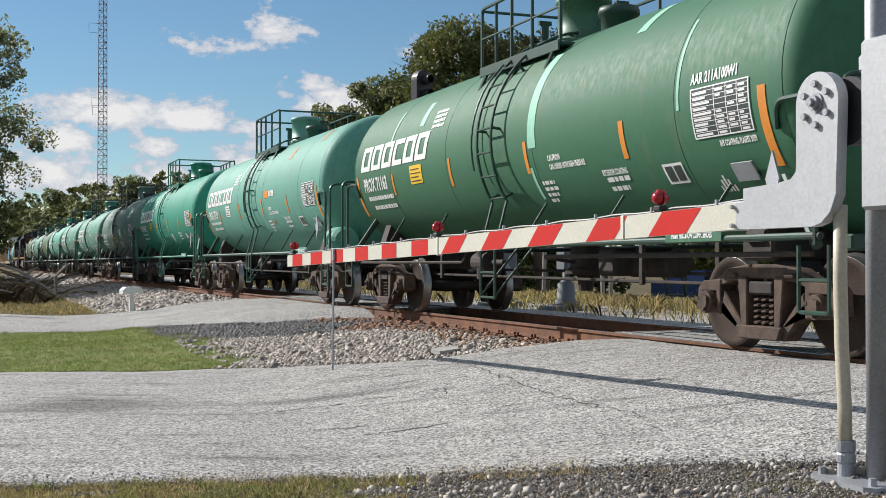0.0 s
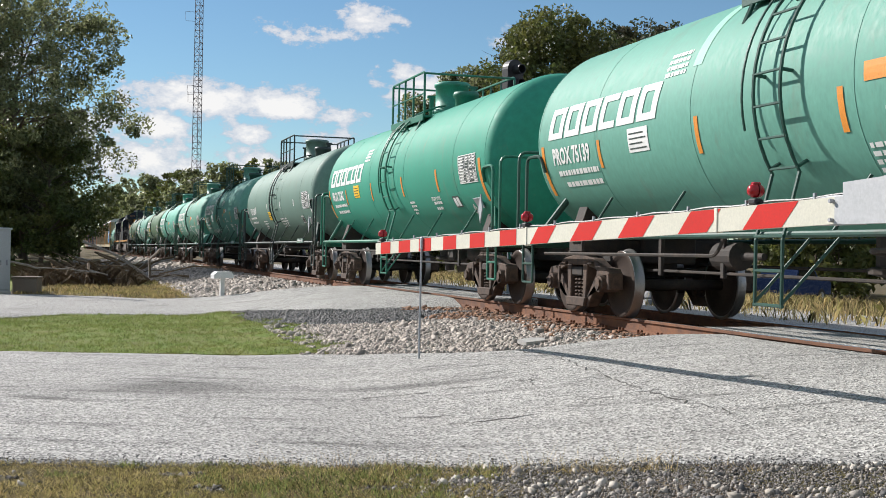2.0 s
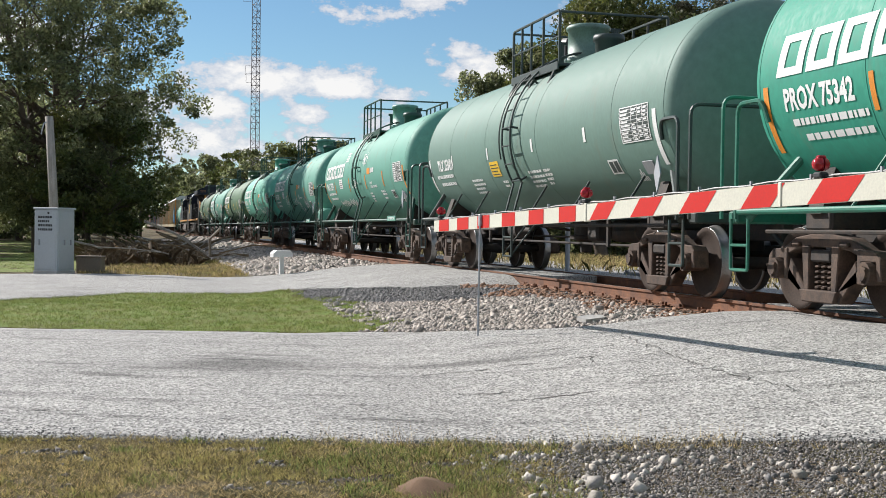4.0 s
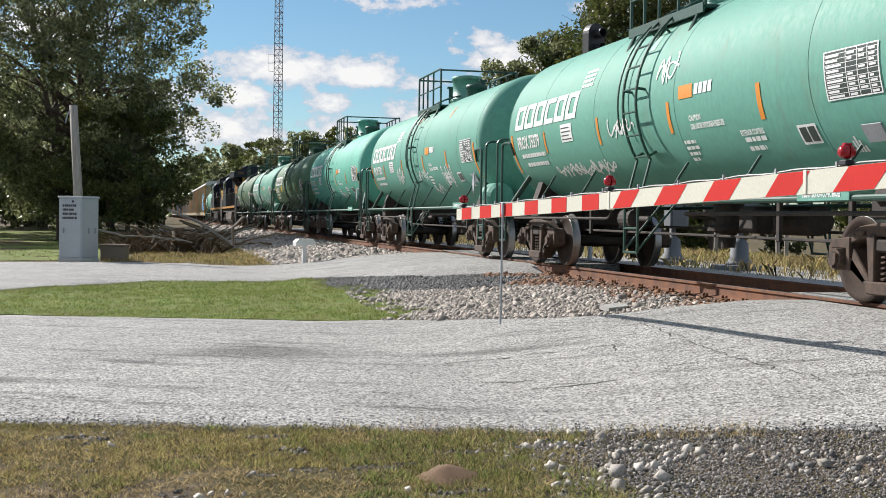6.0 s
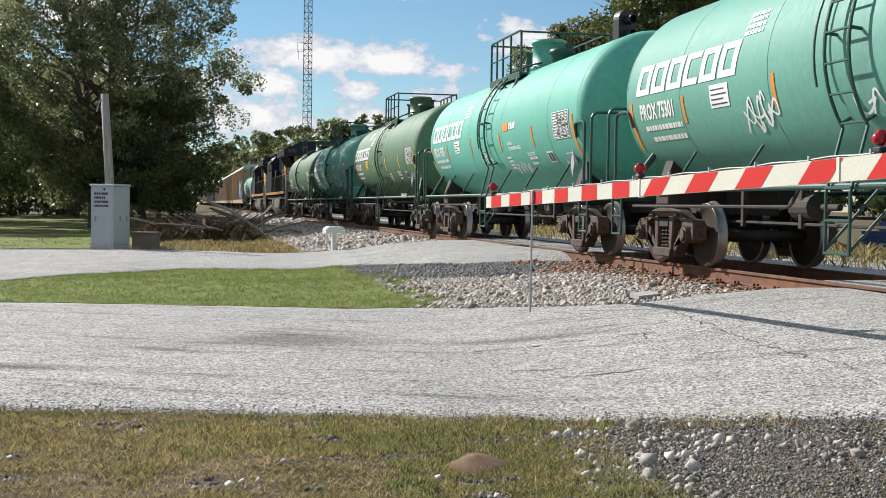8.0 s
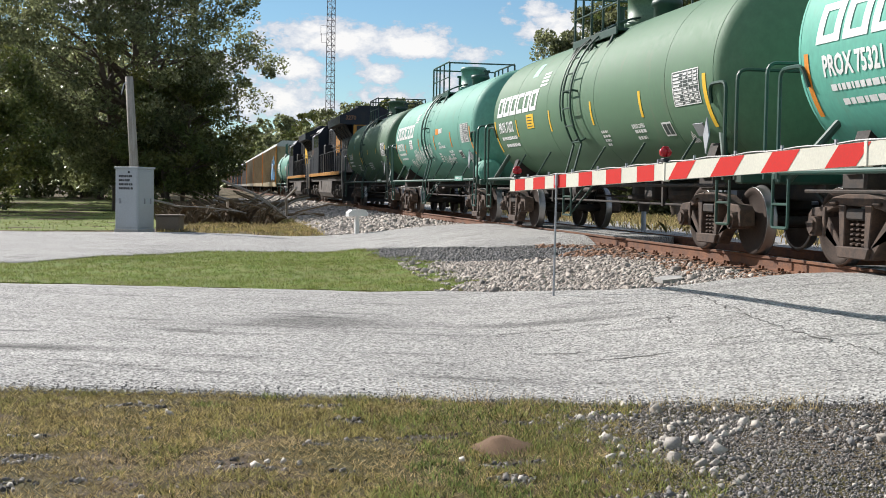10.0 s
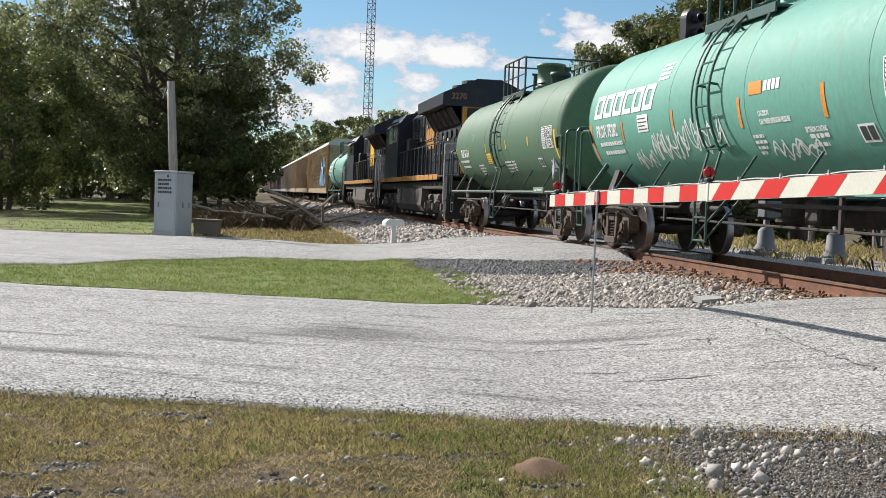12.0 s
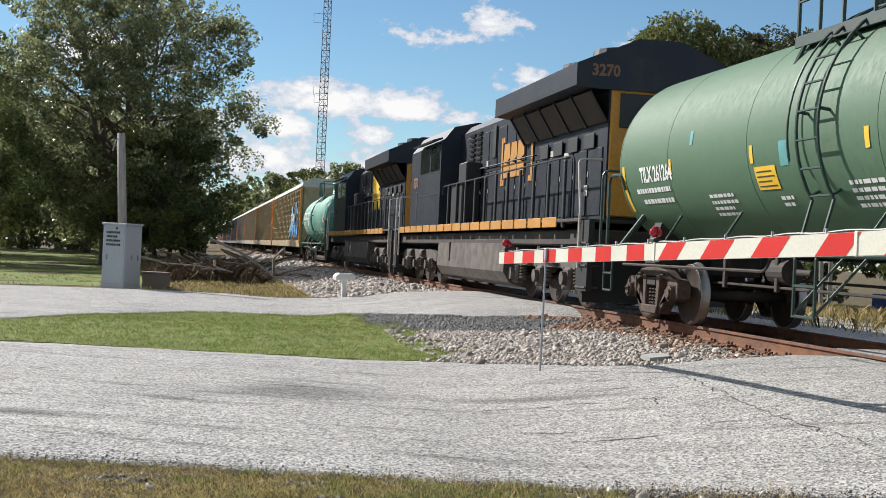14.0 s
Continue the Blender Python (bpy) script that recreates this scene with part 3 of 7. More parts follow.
def truck(car, y, wb=1.72):
    """A three-piece freight truck: two cast sideframes with springs, a bolster, two wheelsets."""
    for s in (-1, 1):
        bm = bmesh.new()
        x0, x1, h = s * 0.92, s * 1.10, wb / 2
        # arched top member, slanting tension members, columns beside the spring opening
        prism(bm, [(-h - 0.02, 0.64), (-0.52, 0.80), (-0.2, 0.84), (0.2, 0.84), (0.52, 0.80), (h + 0.02, 0.64), (h + 0.02, 0.56), (0.50, 0.67), (0.2, 0.70), (-0.2, 0.70), (-0.50, 0.67), (-h - 0.02, 0.56)], x0, x1, "x")
        for q in (-1, 1):
            prism(bm, [(q * 0.24, 0.12), (q * 0.34, 0.12), (q * 0.70, 0.50), (q * (h - 0.17), 0.62), (q * (h - 0.17), 0.46), (q * (h - 0.19), 0.40), (q * 0.62, 0.58), (q * 0.30, 0.25), (q * 0.24, 0.25)], x0, x1, "x")
            prism(bm, [(q * 0.21, 0.22), (q * 0.31, 0.24), (q * 0.36, 0.72), (q * 0.21, 0.72)], x0 - s * 0.01, x1 + s * 0.02, "x")
            # the jaw over the bearing
            prism(bm, [(q * (h - 0.20), 0.34), (q * (h - 0.13), 0.34), (q * (h - 0.12), 0.565), (q * (h + 0.12), 0.565), (q * (h + 0.13), 0.38), (q * (h + 0.22), 0.38),
                       (q * (h + 0.20), 0.60), (q * (h + 0.12), 0.67), (q * (h - 0.2), 0.69)], x0 - s * 0.02, x1 + s * 0.015, "x")
            box(bm, (s * 1.12, q * 0.46, 0.73), (0.05, 0.16, 0.05), bevel=0.012)
        prism(bm, [(-0.30, 0.12), (0.30, 0.12), (0.36, 0.25), (-0.36, 0.25)], x0 - s * 0.02, x1 + s * 0.05, "x")
        bmesh.ops.bevel(bm, geom=list(bm.edges), offset=0.012, segments=1, affect="EDGES")
        part("sideframe", bm, M_TRUCK, car, "rust-brown cast truck sideframe")
        for q in (-1, 1):
            bm = bmesh.new()
            rod(bm, (s * 0.9, q * wb / 2, WHEEL_R), (s * 1.17, q * wb / 2, WHEEL_R), 0.115, 16)
            rod(bm, (s * 1.17, q * wb / 2, WHEEL_R), (s * 1.20, q * wb / 2, WHEEL_R), 0.075, 12)
            for k in range(3):
                a = k * math.tau / 3 + 0.4
                rod(bm, (s * 1.18, q * wb / 2 + 0.08 * math.cos(a), WHEEL_R + 0.08 * math.sin(a)),
                    (s * 1.205, q * wb / 2 + 0.08 * math.cos(a), WHEEL_R + 0.08 * math.sin(a)), 0.018, 6)
            part("bearing_cap", bm, M_TRUCK, car)
        bm = bmesh.new()
        for dy in (-0.12, 0.0, 0.12):
            pts = [(s * 1.02 + 0.055 * math.cos(k * 0.9), dy + 0.055 * math.sin(k * 0.9), 0.25 + 0.30 * k / 38) for k in range(39)]
            pipe(bm, pts, 0.016, 5)
        part("spring", bm, M_TRUCK, car, "coil spring nest")
    bm = bmesh.new()
    box(bm, (0, 0, 0.61), (2.24, 0.38, 0.13), bevel=0.02)
    box(bm, (0, 0, 0.68), (0.7, 0.5, 0.16), bevel=0.02)
    for q in (-1, 1):
        box(bm, (0, q * 0.38, 0.42), (1.7, 0.09, 0.11), bevel=0.01)
        rod(bm, (-0.55, q * 0.38, 0.42), (0, q * 0.2, 0.36), 0.03)
        rod(bm, (0.55, q * 0.38, 0.42), (0, q * 0.2, 0.36), 0.03)
        for s in (-1, 1):
            box(bm, (s * 0.75, q * 0.40, 0.45), (0.1, 0.06, 0.3), bevel=0.01)
    part("truck_bolster", bm, M_GRIME, car, "truck bolster and brake beams")
    for q in (-1, 1):
        add_wheelset(car, y + q * wb / 2)
    for o in car.children:
        if o.name.split(".")[0] in ("sideframe", "bearing_cap", "spring", "truck_bolster") and "placed" not in o:
            o.location.y += y
            o["placed"] = 1


TANK_R, TANK_Z, HALF, CYL = 1.43, 2.52, 6.95, 6.38


def on_tank(u, a, out=0.006):
    """A point of the shell: u along the car, a degrees up from the level of the axis, on the side towards -x."""
    r = TANK_R + out
    return Vector((-r * math.cos(radians(a)), u, TANK_Z + r * math.sin(radians(a))))


def shell_patch(bm, u0, u1, a0, a1, out=0.006, slant=0.0):
    """A thin raised patch on the shell (degrees a0 to a1), its top moved by slant along the car."""
    n = max(1, int(abs(a1 - a0) / 3) + 1)
    rows = []
    for i in range(n + 1):
        t = i / n
        a = a0 + (a1 - a0) * t
        rows.append([bm.verts.new(on_tank(u + slant * t, a, out)) for u in (u0, u1)])
    for p, q in zip(rows, rows[1:]):
        bm.faces.new((p[0], p[1], q[1], q[0]))


def glyphs(text, size):
    """The outline of a line of writing as a flat mesh: points and faces, and its width."""
    cu = bpy.data.curves.new("writing", "FONT")
    cu.body, cu.size, cu.resolution_u, cu.offset = text, size, 2, size * 0.035
    ob = bpy.data.objects.new("writing", cu)
    scene.collection.objects.link(ob)
    dg = bpy.context.evaluated_depsgraph_get()
    me = bpy.data.meshes.new_from_object(ob.evaluated_get(dg))
    bpy.data.objects.remove(ob)
    return me


def shell_text(parent, name, text, size, u, a, mat, squeeze=0.8, label=""):
    """Writing laid round the shell: its left end at u, its foot a degrees up."""
    me = glyphs(text, size)
    bm = bmesh.new()
    bm.from_mesh(me)
    bpy.data.meshes.remove(me)
    k = 1
    while k * 0.07 < size:
        bmesh.ops.bisect_plane(bm, geom=list(bm.verts) + list(bm.edges) + list(bm.faces), plane_co=(0, k * 0.07, 0), plane_no=(0, 1, 0))
        k += 1
    for v in bm.verts:
        v.co = on_tank(u - v.co.x * squeeze, a + math.degrees(v.co.y / TANK_R), 0.007)
    return part(name, bm, mat, parent, label)


def logo_block(bm, u, a, w, h, kind):
    """One slanted block of the maker's mark: a thick outline with square corners."""
    s = 0.22 * h
    t = 0.27 * w
    ah = math.degrees(h / TANK_R)

    def bar(x0, x1, y0, y1):
        shell_patch(bm, u - (x0 + s * y0), u - (x1 + s * y0), a + ah * y0, a + ah * y1, 0.008, -s * (y1 - y0))
    bar(0, t, 0, 1)
    bar(t, w, 0.80, 1.0)
    if kind in (0, 1):
        bar(w - t, w, 0.36 if kind == 0 else 0.0, 0.80)
        bar(t, w - t, 0.36, 0.55)
    if kind in (2, 3):
        bar(t, w, 0.0, 0.2)
    if kind == 3:
        bar(w - t, w, 0.2, 0.80)


def bits(name, mat, parent, makers, label="", smooth=False):
    """Alike or kindred pieces, each a part of its own."""
    out = []
    for fn in makers:
        bm = bmesh.new()
        fn(bm)
        out.append(part(name, bm, mat, parent, label, smooth))
    return out


def tank_car(name, y0, paint, trim, label, spec):
    """A tank car with its fittings; y0 is its middle at 0 s."""
    car = thing(name, label, "tank car", group="tank cars of the train")

    def p(nm, bm, mat, lab="", smooth=False, parent=None):
        return part(nm, bm, mat, parent or car, lab, smooth)
    # shell with dished heads
    bm = bmesh.new()
    prof = []
    for i in range(13):
        t = math.pi / 2 * i / 12
        prof.append((TANK_R * math.sin(t), CYL + (HALF - CYL) * math.cos(t)))
    prof += [(TANK_R, v) for v in (CYL - 0.2, 3.1, 0, -3.1, -CYL + 0.2)]
    prof += [(r, -s) for r, s in prof[:13][::-1]]
    lathe(bm, prof, "y", 72, (0, 0, TANK_Z))
    shell = p("tank", bm, M_TANK, "", True)
    shell.color = (*paint, 1)
    # welds between the courses
    for v in (-CYL, -4.6, -1.2, 1.8, 4.4, CYL):
        bm = bmesh.new()
        lathe(bm, [(TANK_R - 0.01, v - 0.009), (TANK_R + 0.003, v - 0.005), (TANK_R + 0.003, v + 0.005), (TANK_R - 0.01, v + 0.009)], "y", 72, (0, 0, TANK_Z))
        w = p("weld_seam", bm, M_TANK, "", True, shell)
        w.color = (*[c * 0.8 for c in paint], 1)
    for s in (-1, 1):
        bits("stub_sill", M_GRIME, car, [lambda b: box(b, (0, s * 6.0, 0.92), (0.5, 2.7, 0.36), bevel=0.02)])
        bits("bolster", M_GRIME, car, [lambda b: box(b, (0, s * 5.62, 0.98), (2.3, 0.5, 0.22), bevel=0.03)])
        bits("cradle", M_GRIME, car, [lambda b: prism(b, [(-1.2, 1.05), (1.2, 1.05), (1.02, 1.58), (0.7, 1.3), (0, 1.2), (-0.7, 1.3), (-1.02, 1.58)], s * 5.62 - 0.14, s * 5.62 + 0.14, "y")])
        bits("end_beam", M_TRIM, car, [lambda b: box(b, (0, s * 7.1, 1.02), (2.7, 0.22, 0.14), bevel=0.02)])
        for q in (-1, 1):
            bits("brace", M_TRIM, car, [lambda b: rod(b, (q * 1.34, s * 6.75, 1.0), (q * 1.08, s * 5.95, 1.72), 0.05, 8)])
    # side rails, end rails, steps
    for s in (-1, 1):
        sr = bits("side_rail", M_TRIM, car, [lambda b: rod(b, (s * 1.42, -6.9, 1.08), (s * 1.42, 6.9, 1.08), 0.034, 10)], "long side handrail")[0]
        for v in (-5.0, -2.9, -0.9, 2.6, 4.6):
            bits("bracket", M_TRIM, sr, [lambda b: rod(b, (s * 1.42, v, 1.08), (s * 1.16, v - 0.22, 1.62), 0.018, 6)])
        for e in (-1, 1):
            bm = bmesh.new()
            pipe(bm, round_path([(s * 1.44, e * 6.85, 1.0), (s * 1.44, e * 6.85, 2.30), (s * 1.44, e * 6.3, 2.30), (s * 1.38, e * 6.25, 2.05)], 0.14), 0.026)
            p("end_rail", bm, M_TRIM)
            bm = bmesh.new()
            pipe(bm, round_path([(s * 1.44, e * 7.2, 1.0), (s * 1.44, e * 7.2, 2.42), (0, e * 7.2, 2.42)], 0.14), 0.024)
            p("end_rail", bm, M_TRIM)
            bm = bmesh.new()
            pipe(bm, round_path([(s * 1.42, e * 7.0, 1.0), (s * 1.42, e * 7.0, 0.42), (s * 1.42, e * 6.6, 0.42), (s * 1.42, e * 6.6, 1.0)], 0.04), 0.02)
            rod(bm, (s * 1.42, e * 7.0, 0.7), (s * 1.42, e * 6.6, 0.7), 0.018, 6)
            p("step", bm, M_TRIM)
    # ladders to the top
    for s in (-1, 1):
        U = 0.02
        bm = bmesh.new()
        pts = [Vector((s * 1.5, U - 0.24, 0.36)), Vector((s * 1.5, U - 0.24, 1.02))]
        for a in range(-32, 84, 6):
            r = TANK_R + 0.13
            pts.append(Vector((s * r * math.cos(radians(a)), U - 0.24, TANK_Z + r * math.sin(radians(a)))))
        pipe(bm, pts, 0.02, 6)
        ld = p("ladder", bm, M_TRIM, "steel ladder curving over the tank")
        bm = bmesh.new()
        pipe(bm, [q + Vector((0, 0.48, 0)) for q in pts], 0.02, 6)
        p("stile", bm, M_TRIM, parent=ld)
        bm = bmesh.new()
        pipe(bm, [Vector((q.x * 0.985, q.y + 0.74, q.z)) for q in pts[5:]], 0.014, 6)
        p("hand_line", bm, M_TRIM, parent=ld)
        r = TANK_R + 0.13
        for a in range(-30, 80, 12):
            c = (s * r * math.cos(radians(a)), U, TANK_Z + r * math.sin(radians(a)))
            bits("rung", M_TRIM, ld, [lambda b: rod(b, (c[0], U - 0.26, c[2]), (c[0], U + 0.26, c[2]), 0.015, 6)])
            if a in (-30, 6, 42):
                for du in (-0.24, 0.24):
                    bits("standoff", M_TRIM, ld, [lambda b: rod(b, (c[0], U + du, c[2]), (c[0] * 0.91, U + du, TANK_Z + (c[2] - TANK_Z) * 0.91), 0.02, 6)])
        for v in (0.38, 0.72, 1.06):
            bits("rung", M_TRIM, ld, [lambda b: rod(b, (s * 1.5, U - 0.26, v), (s * 1.5, U + 0.26, v), 0.018, 6)])
        for du in (-0.24, 0.24):
            bits("stay", M_TRIM, ld, [lambda b: rod(b, (s * 1.5, U + du, 0.4), (s * 1.1, U + du - 0.35, 1.05), 0.017, 6)])
    # walkways beside the dome, railing, bonnet
    top = TANK_Z + TANK_R
    for s in (-1, 1):
        pf = bits("platform", M_TRIM, car, [lambda b: box(b, (s * 0.86, 0.1, 3.70), (0.34, 2.6, 0.05), bevel=0.01)], "steel walkway beside the bonnet")[0]
        bits("edge_plate", M_TRIM, pf, [lambda b: box(b, (s * 1.02, 0.1, 3.68), (0.03, 2.6, 0.14), bevel=0.006)])
        for v in (-1.0, 0.1, 1.2):
            bits("support", M_TRIM, pf, [lambda b: rod(b, (s * 0.98, v, 3.68), (s * 1.12, v, 3.38), 0.03, 6)])
        rl = bits("railing", M_TRIM, car, [lambda b: pipe(b, round_path([(s * 1.0, 1.38, 3.7), (s * 1.0, 1.38, 4.63), (s * 1.0, -0.15, 4.63), (s * 1.0, -1.2, 4.63), (s * 1.0, -1.2, 3.7)], 0.1), 0.026)],
                  "pipe railing round the top walkway")[0]
        for v in (0.86, 0.32, -0.35):
            bits("post", M_TRIM, rl, [lambda b: rod(b, (s * 1.0, v, 3.7), (s * 1.0, v, 4.63), 0.024, 6)])
        bits("mid_rail", M_TRIM, rl, [lambda b: rod(b, (s * 1.0, 1.38, 4.18), (s * 1.0, -1.2, 4.18), 0.018, 6)])
    for v in (1.38, -1.2):
        bits("cross_rail", M_TRIM, car, [lambda b: rod(b, (-1.0, v, 4.60), (1.0, v, 4.60), 0.022, 6)])
    bm = bmesh.new()
    lathe(bm, [(0.0, top + 0.66), (0.36, top + 0.65), (0.40, top + 0.62), (0.40, top + 0.55), (0.37, top + 0.54), (0.37, top + 0.05), (0.43, top + 0.04), (0.43, top - 0.04), (0.36, top - 0.1)], "z", 32, (0, 0.05, 0))
    vb = p("valve_bonnet", bm, M_TRIM, "round valve bonnet", True)
    vb.color = (*paint, 1)
    bm = bmesh.new()
    lathe(bm, [(0.0, top + 0.34), (0.26, top + 0.33), (0.28, top + 0.28), (0.28, top + 0.22), (0.24, top + 0.2), (0.24, top - 0.1)], "z", 24, (0.0, -0.95, 0))
    p("manway", bm, M_TRIM, "bolted manway", True)
    for q, v, h in ((-0.25, 0.8, 0.42), (0.2, 0.75, 0.34), (0.3, -0.5, 0.5)):
        bits("valve", M_TRIM, car, [lambda b: (rod(b, (q, v, top - 0.05), (q, v, top + h), 0.06, 10), box(b, (q, v, top + h), (0.2, 0.06, 0.06)))])
    # below the tank
    bits("brake_reservoir", M_GRIME, car, [lambda b: rod(b, (0.35, -1.9, 0.86), (0.35, -0.7, 0.86), 0.2, 16)])
    bits("brake_valve", M_GRIME, car, [lambda b: box(b, (-0.25, -1.3, 0.86), (0.3, 0.45, 0.36), bevel=0.04)])
    bits("brake_cylinder", M_GRIME, car, [lambda b: lathe(b, [(0, 1.5), (0.15, 1.5), (0.17, 1.46), (0.17, 1.0), (0.05, 0.95), (0.04, 0.5), (0, 0.5)], "y", 16, (-0.5, 1.2, 0.86))])
    bits("brake_rod", M_GRIME, car, [lambda b: rod(b, (-0.6, -5.0, 0.62), (-0.6, 5.0, 0.66), 0.02, 6), lambda b: rod(b, (0.5, -5.0, 0.7), (0.5, 5.0, 0.74), 0.02, 6)])
    bits("air_line", M_GRIME, car, [lambda b: pipe(b, round_path([(-1.28, -6.6, 0.93), (-1.28, -1.2, 0.93), (-0.7, -1.0, 0.86)], 0.2), 0.026),
                                    lambda b: pipe(b, round_path([(-1.3, 6.4, 0.86), (-1.3, 1.4, 0.86), (-1.3, 1.2, 1.08)], 0.1), 0.022)])
    for v in (-4.2, -2.6, 2.4, 4.0):
        bits("hanger", M_GRIME, car, [lambda b: box(b, (-0.62, v, 0.84), (0.05, 0.09, 0.5), bevel=0.01)])
    bm = bmesh.new()
    lathe(bm, [(0, 1.14), (0.22, 1.14), (0.22, 0.78), (0.3, 0.76), (0.3, 0.7), (0.12, 0.66), (0.1, 0.46), (0, 0.46)], "z", 16)
    p("bottom_outlet", bm, M_GRIME)
    for s in (-1, 1):
        bm = bmesh.new()
        box(bm, (0, s * 7.32, 0.86), (0.2, 0.5, 0.2), bevel=0.03)
        prism(bm, [(-0.14, s * 7.46), (0.18, s * 7.46), (0.2, s * 7.6), (0.04, s * 7.66), (-0.14, s * 7.6)], 0.72, 1.0, "z")
        p("coupler", bm, M_GRIME)
        bits("air_hose", M_RUBBER, car, [lambda b: pipe(b, round_path([(-0.3, s * 7.2, 0.85), (-0.3, s * 7.45, 0.7), (-0.1, s * 7.6, 0.45)], 0.15), 0.028)])
        truck(car, s * 5.62)
    # a lettered plate on the sill and a shiny tag by the end
    pl = bits("sill_plate", M_TRIM, car, [lambda b: box(b, (-1.46, -5.0, 1.12), (0.015, 1.0, 0.13), bevel=0.004)])[0]
    bm = bmesh.new()
    me = glyphs("HIGH FRICTION COMP. SHOES", 0.085)
    bm.from_mesh(me)
    bpy.data.meshes.remove(me)
    for v in bm.verts:
        v.co = Vector((-1.4715, -4.62 - v.co.x * 0.62, 1.095 + v.co.y))
    part("plate_lettering", bm, M_WHITE, pl)
    pl.color = (*paint, 1)
    bits("end_tag", M_GALV, car, [lambda b: prism(b, [(-6.28, 1.35), (-6.18, 1.6), (-6.28, 1.85), (-6.38, 1.6)], -1.46, -1.44, "x")])
    bits("end_drum", M_TANK, car, [lambda b: lathe(b, [(0, 0.0), (0.24, 0.02), (0.3, 0.12), (0.3, 0.7), (0.24, 0.78), (0, 0.8)], "y", 20, (-1.0, -6.9, 1.3))] if spec.drum else [])
    for o in car.children_recursive:
        if o.type == "MESH" and o.data.materials and o.data.materials[0] == M_TRIM and o.name.split(".")[0] not in ("valve_bonnet", "sill_plate"):
            o.color = (*trim, 1)
        if o.name.startswith("end_drum"):
            o.color = (*paint, 1)
    spec.paint(car)
    CARS.append((car, y0))
    return car


class Marks:
    """What is painted on one car's side."""

    def __init__(self, logo, code, digits, placard, extra=(), bars="orange", drum=False):
        self.logo, self.code, self.digits, self.placard, self.extra, self.bars, self.drum = logo, code, digits, placard, extra, bars, drum

    def paint(self, car):
        shell_marks(car, self)
        for fn, args in self.extra:
            fn(car, *args)


def small_lines(car, u, a, widths, h=0.05, gap=0.09, mat=None):
    """Writing too small to read: bars broken into words."""
    rnd = random.Random(int(u * 100) + len(widths))
    for i, w in enumerate(widths):
        bm = bmesh.new()
        x = 0.0
        while x < w:
            k = min(rnd.uniform(0.04, 0.15), w - x)
            aa = a - math.degrees(i * gap / TANK_R)
            shell_patch(bm, u - x, u - x - k, aa, aa + math.degrees(h / TANK_R), 0.007)
            x += k + 0.025
        tagged(part("stencil_line", bm, mat or M_WHITE, car), kind="stuff")


def streak(car, u0, u1, a0, a1, colour, slant=0.0):
    """A touched-up stripe or a rust run on the shell."""
    bm = bmesh.new()
    shell_patch(bm, u0, u1, a0, a1, 0.005, slant)
    o = part("touch_up", bm, M_TANK, car)
    o.color = (*colour, 1)


def scrawl(car, u, a, w, h, seed):
    """Loose looping sprayed strokes that spell nothing."""
    rnd = random.Random(seed)
    bm = bmesh.new()
    n = max(3, int(w / 0.2))
    for i in range(n):
        cx, cy = u - w * (i + 0.5) / n, a + rnd.uniform(-1, 1)
        ph, k1, k2 = rnd.uniform(0, 6), rnd.uniform(0.6, 1.4), rnd.uniform(1.2, 2.6)
        prev = None
        for q in range(22):
            t = q / 21
            x = cx + 0.16 * math.sin(ph + t * 5 * k1) - 0.12 * t
            y = cy + math.degrees(h / TANK_R) * 0.5 * math.sin(ph * 2 + t * 6 * k2) * (0.6 + 0.4 * math.cos(t * 3))
            c = (x, y)
            if prev:
                dx, dy = c[0] - prev[0], (c[1] - prev[1]) * 0.025
                ln = math.hypot(dx, dy) or 1
                ox, oy = -dy / ln * 0.016, dx / ln * 0.016 / 0.025
                f = [on_tank(prev[0] + ox, prev[1] + oy, 0.009), on_tank(prev[0] - ox, prev[1] - oy, 0.009),
                     on_tank(c[0] - ox, c[1] - oy, 0.009), on_tank(c[0] + ox, c[1] + oy, 0.009)]
                bm.faces.new([bm.verts.new(v) for v in f])
            prev = c
    part("graffiti", bm, M_WHITE, car, "white sprayed scrawl")


def word_line(car, text, size, u, a, squeeze=0.75):
    shell_text(car, "stencil_lettering", text, size, u, a, M_WHITE, squeeze)


def colour_label(car, u, a):
    """A two-tone name label with its lettering left as plain blocks."""
    bm = bmesh.new()
    shell_patch(bm, u, u - 0.42, a, a + 7, 0.007)
    part("label_block", bm, M_ORANGE, car, "orange label block")
    for k in range(4):
        bm = bmesh.new()
        shell_patch(bm, u - 0.47 - k * 0.13, u - 0.57 - k * 0.13, a + 1, a + 6.5, 0.007, -0.03)
        part("label_block", bm, M_WHITE, car)


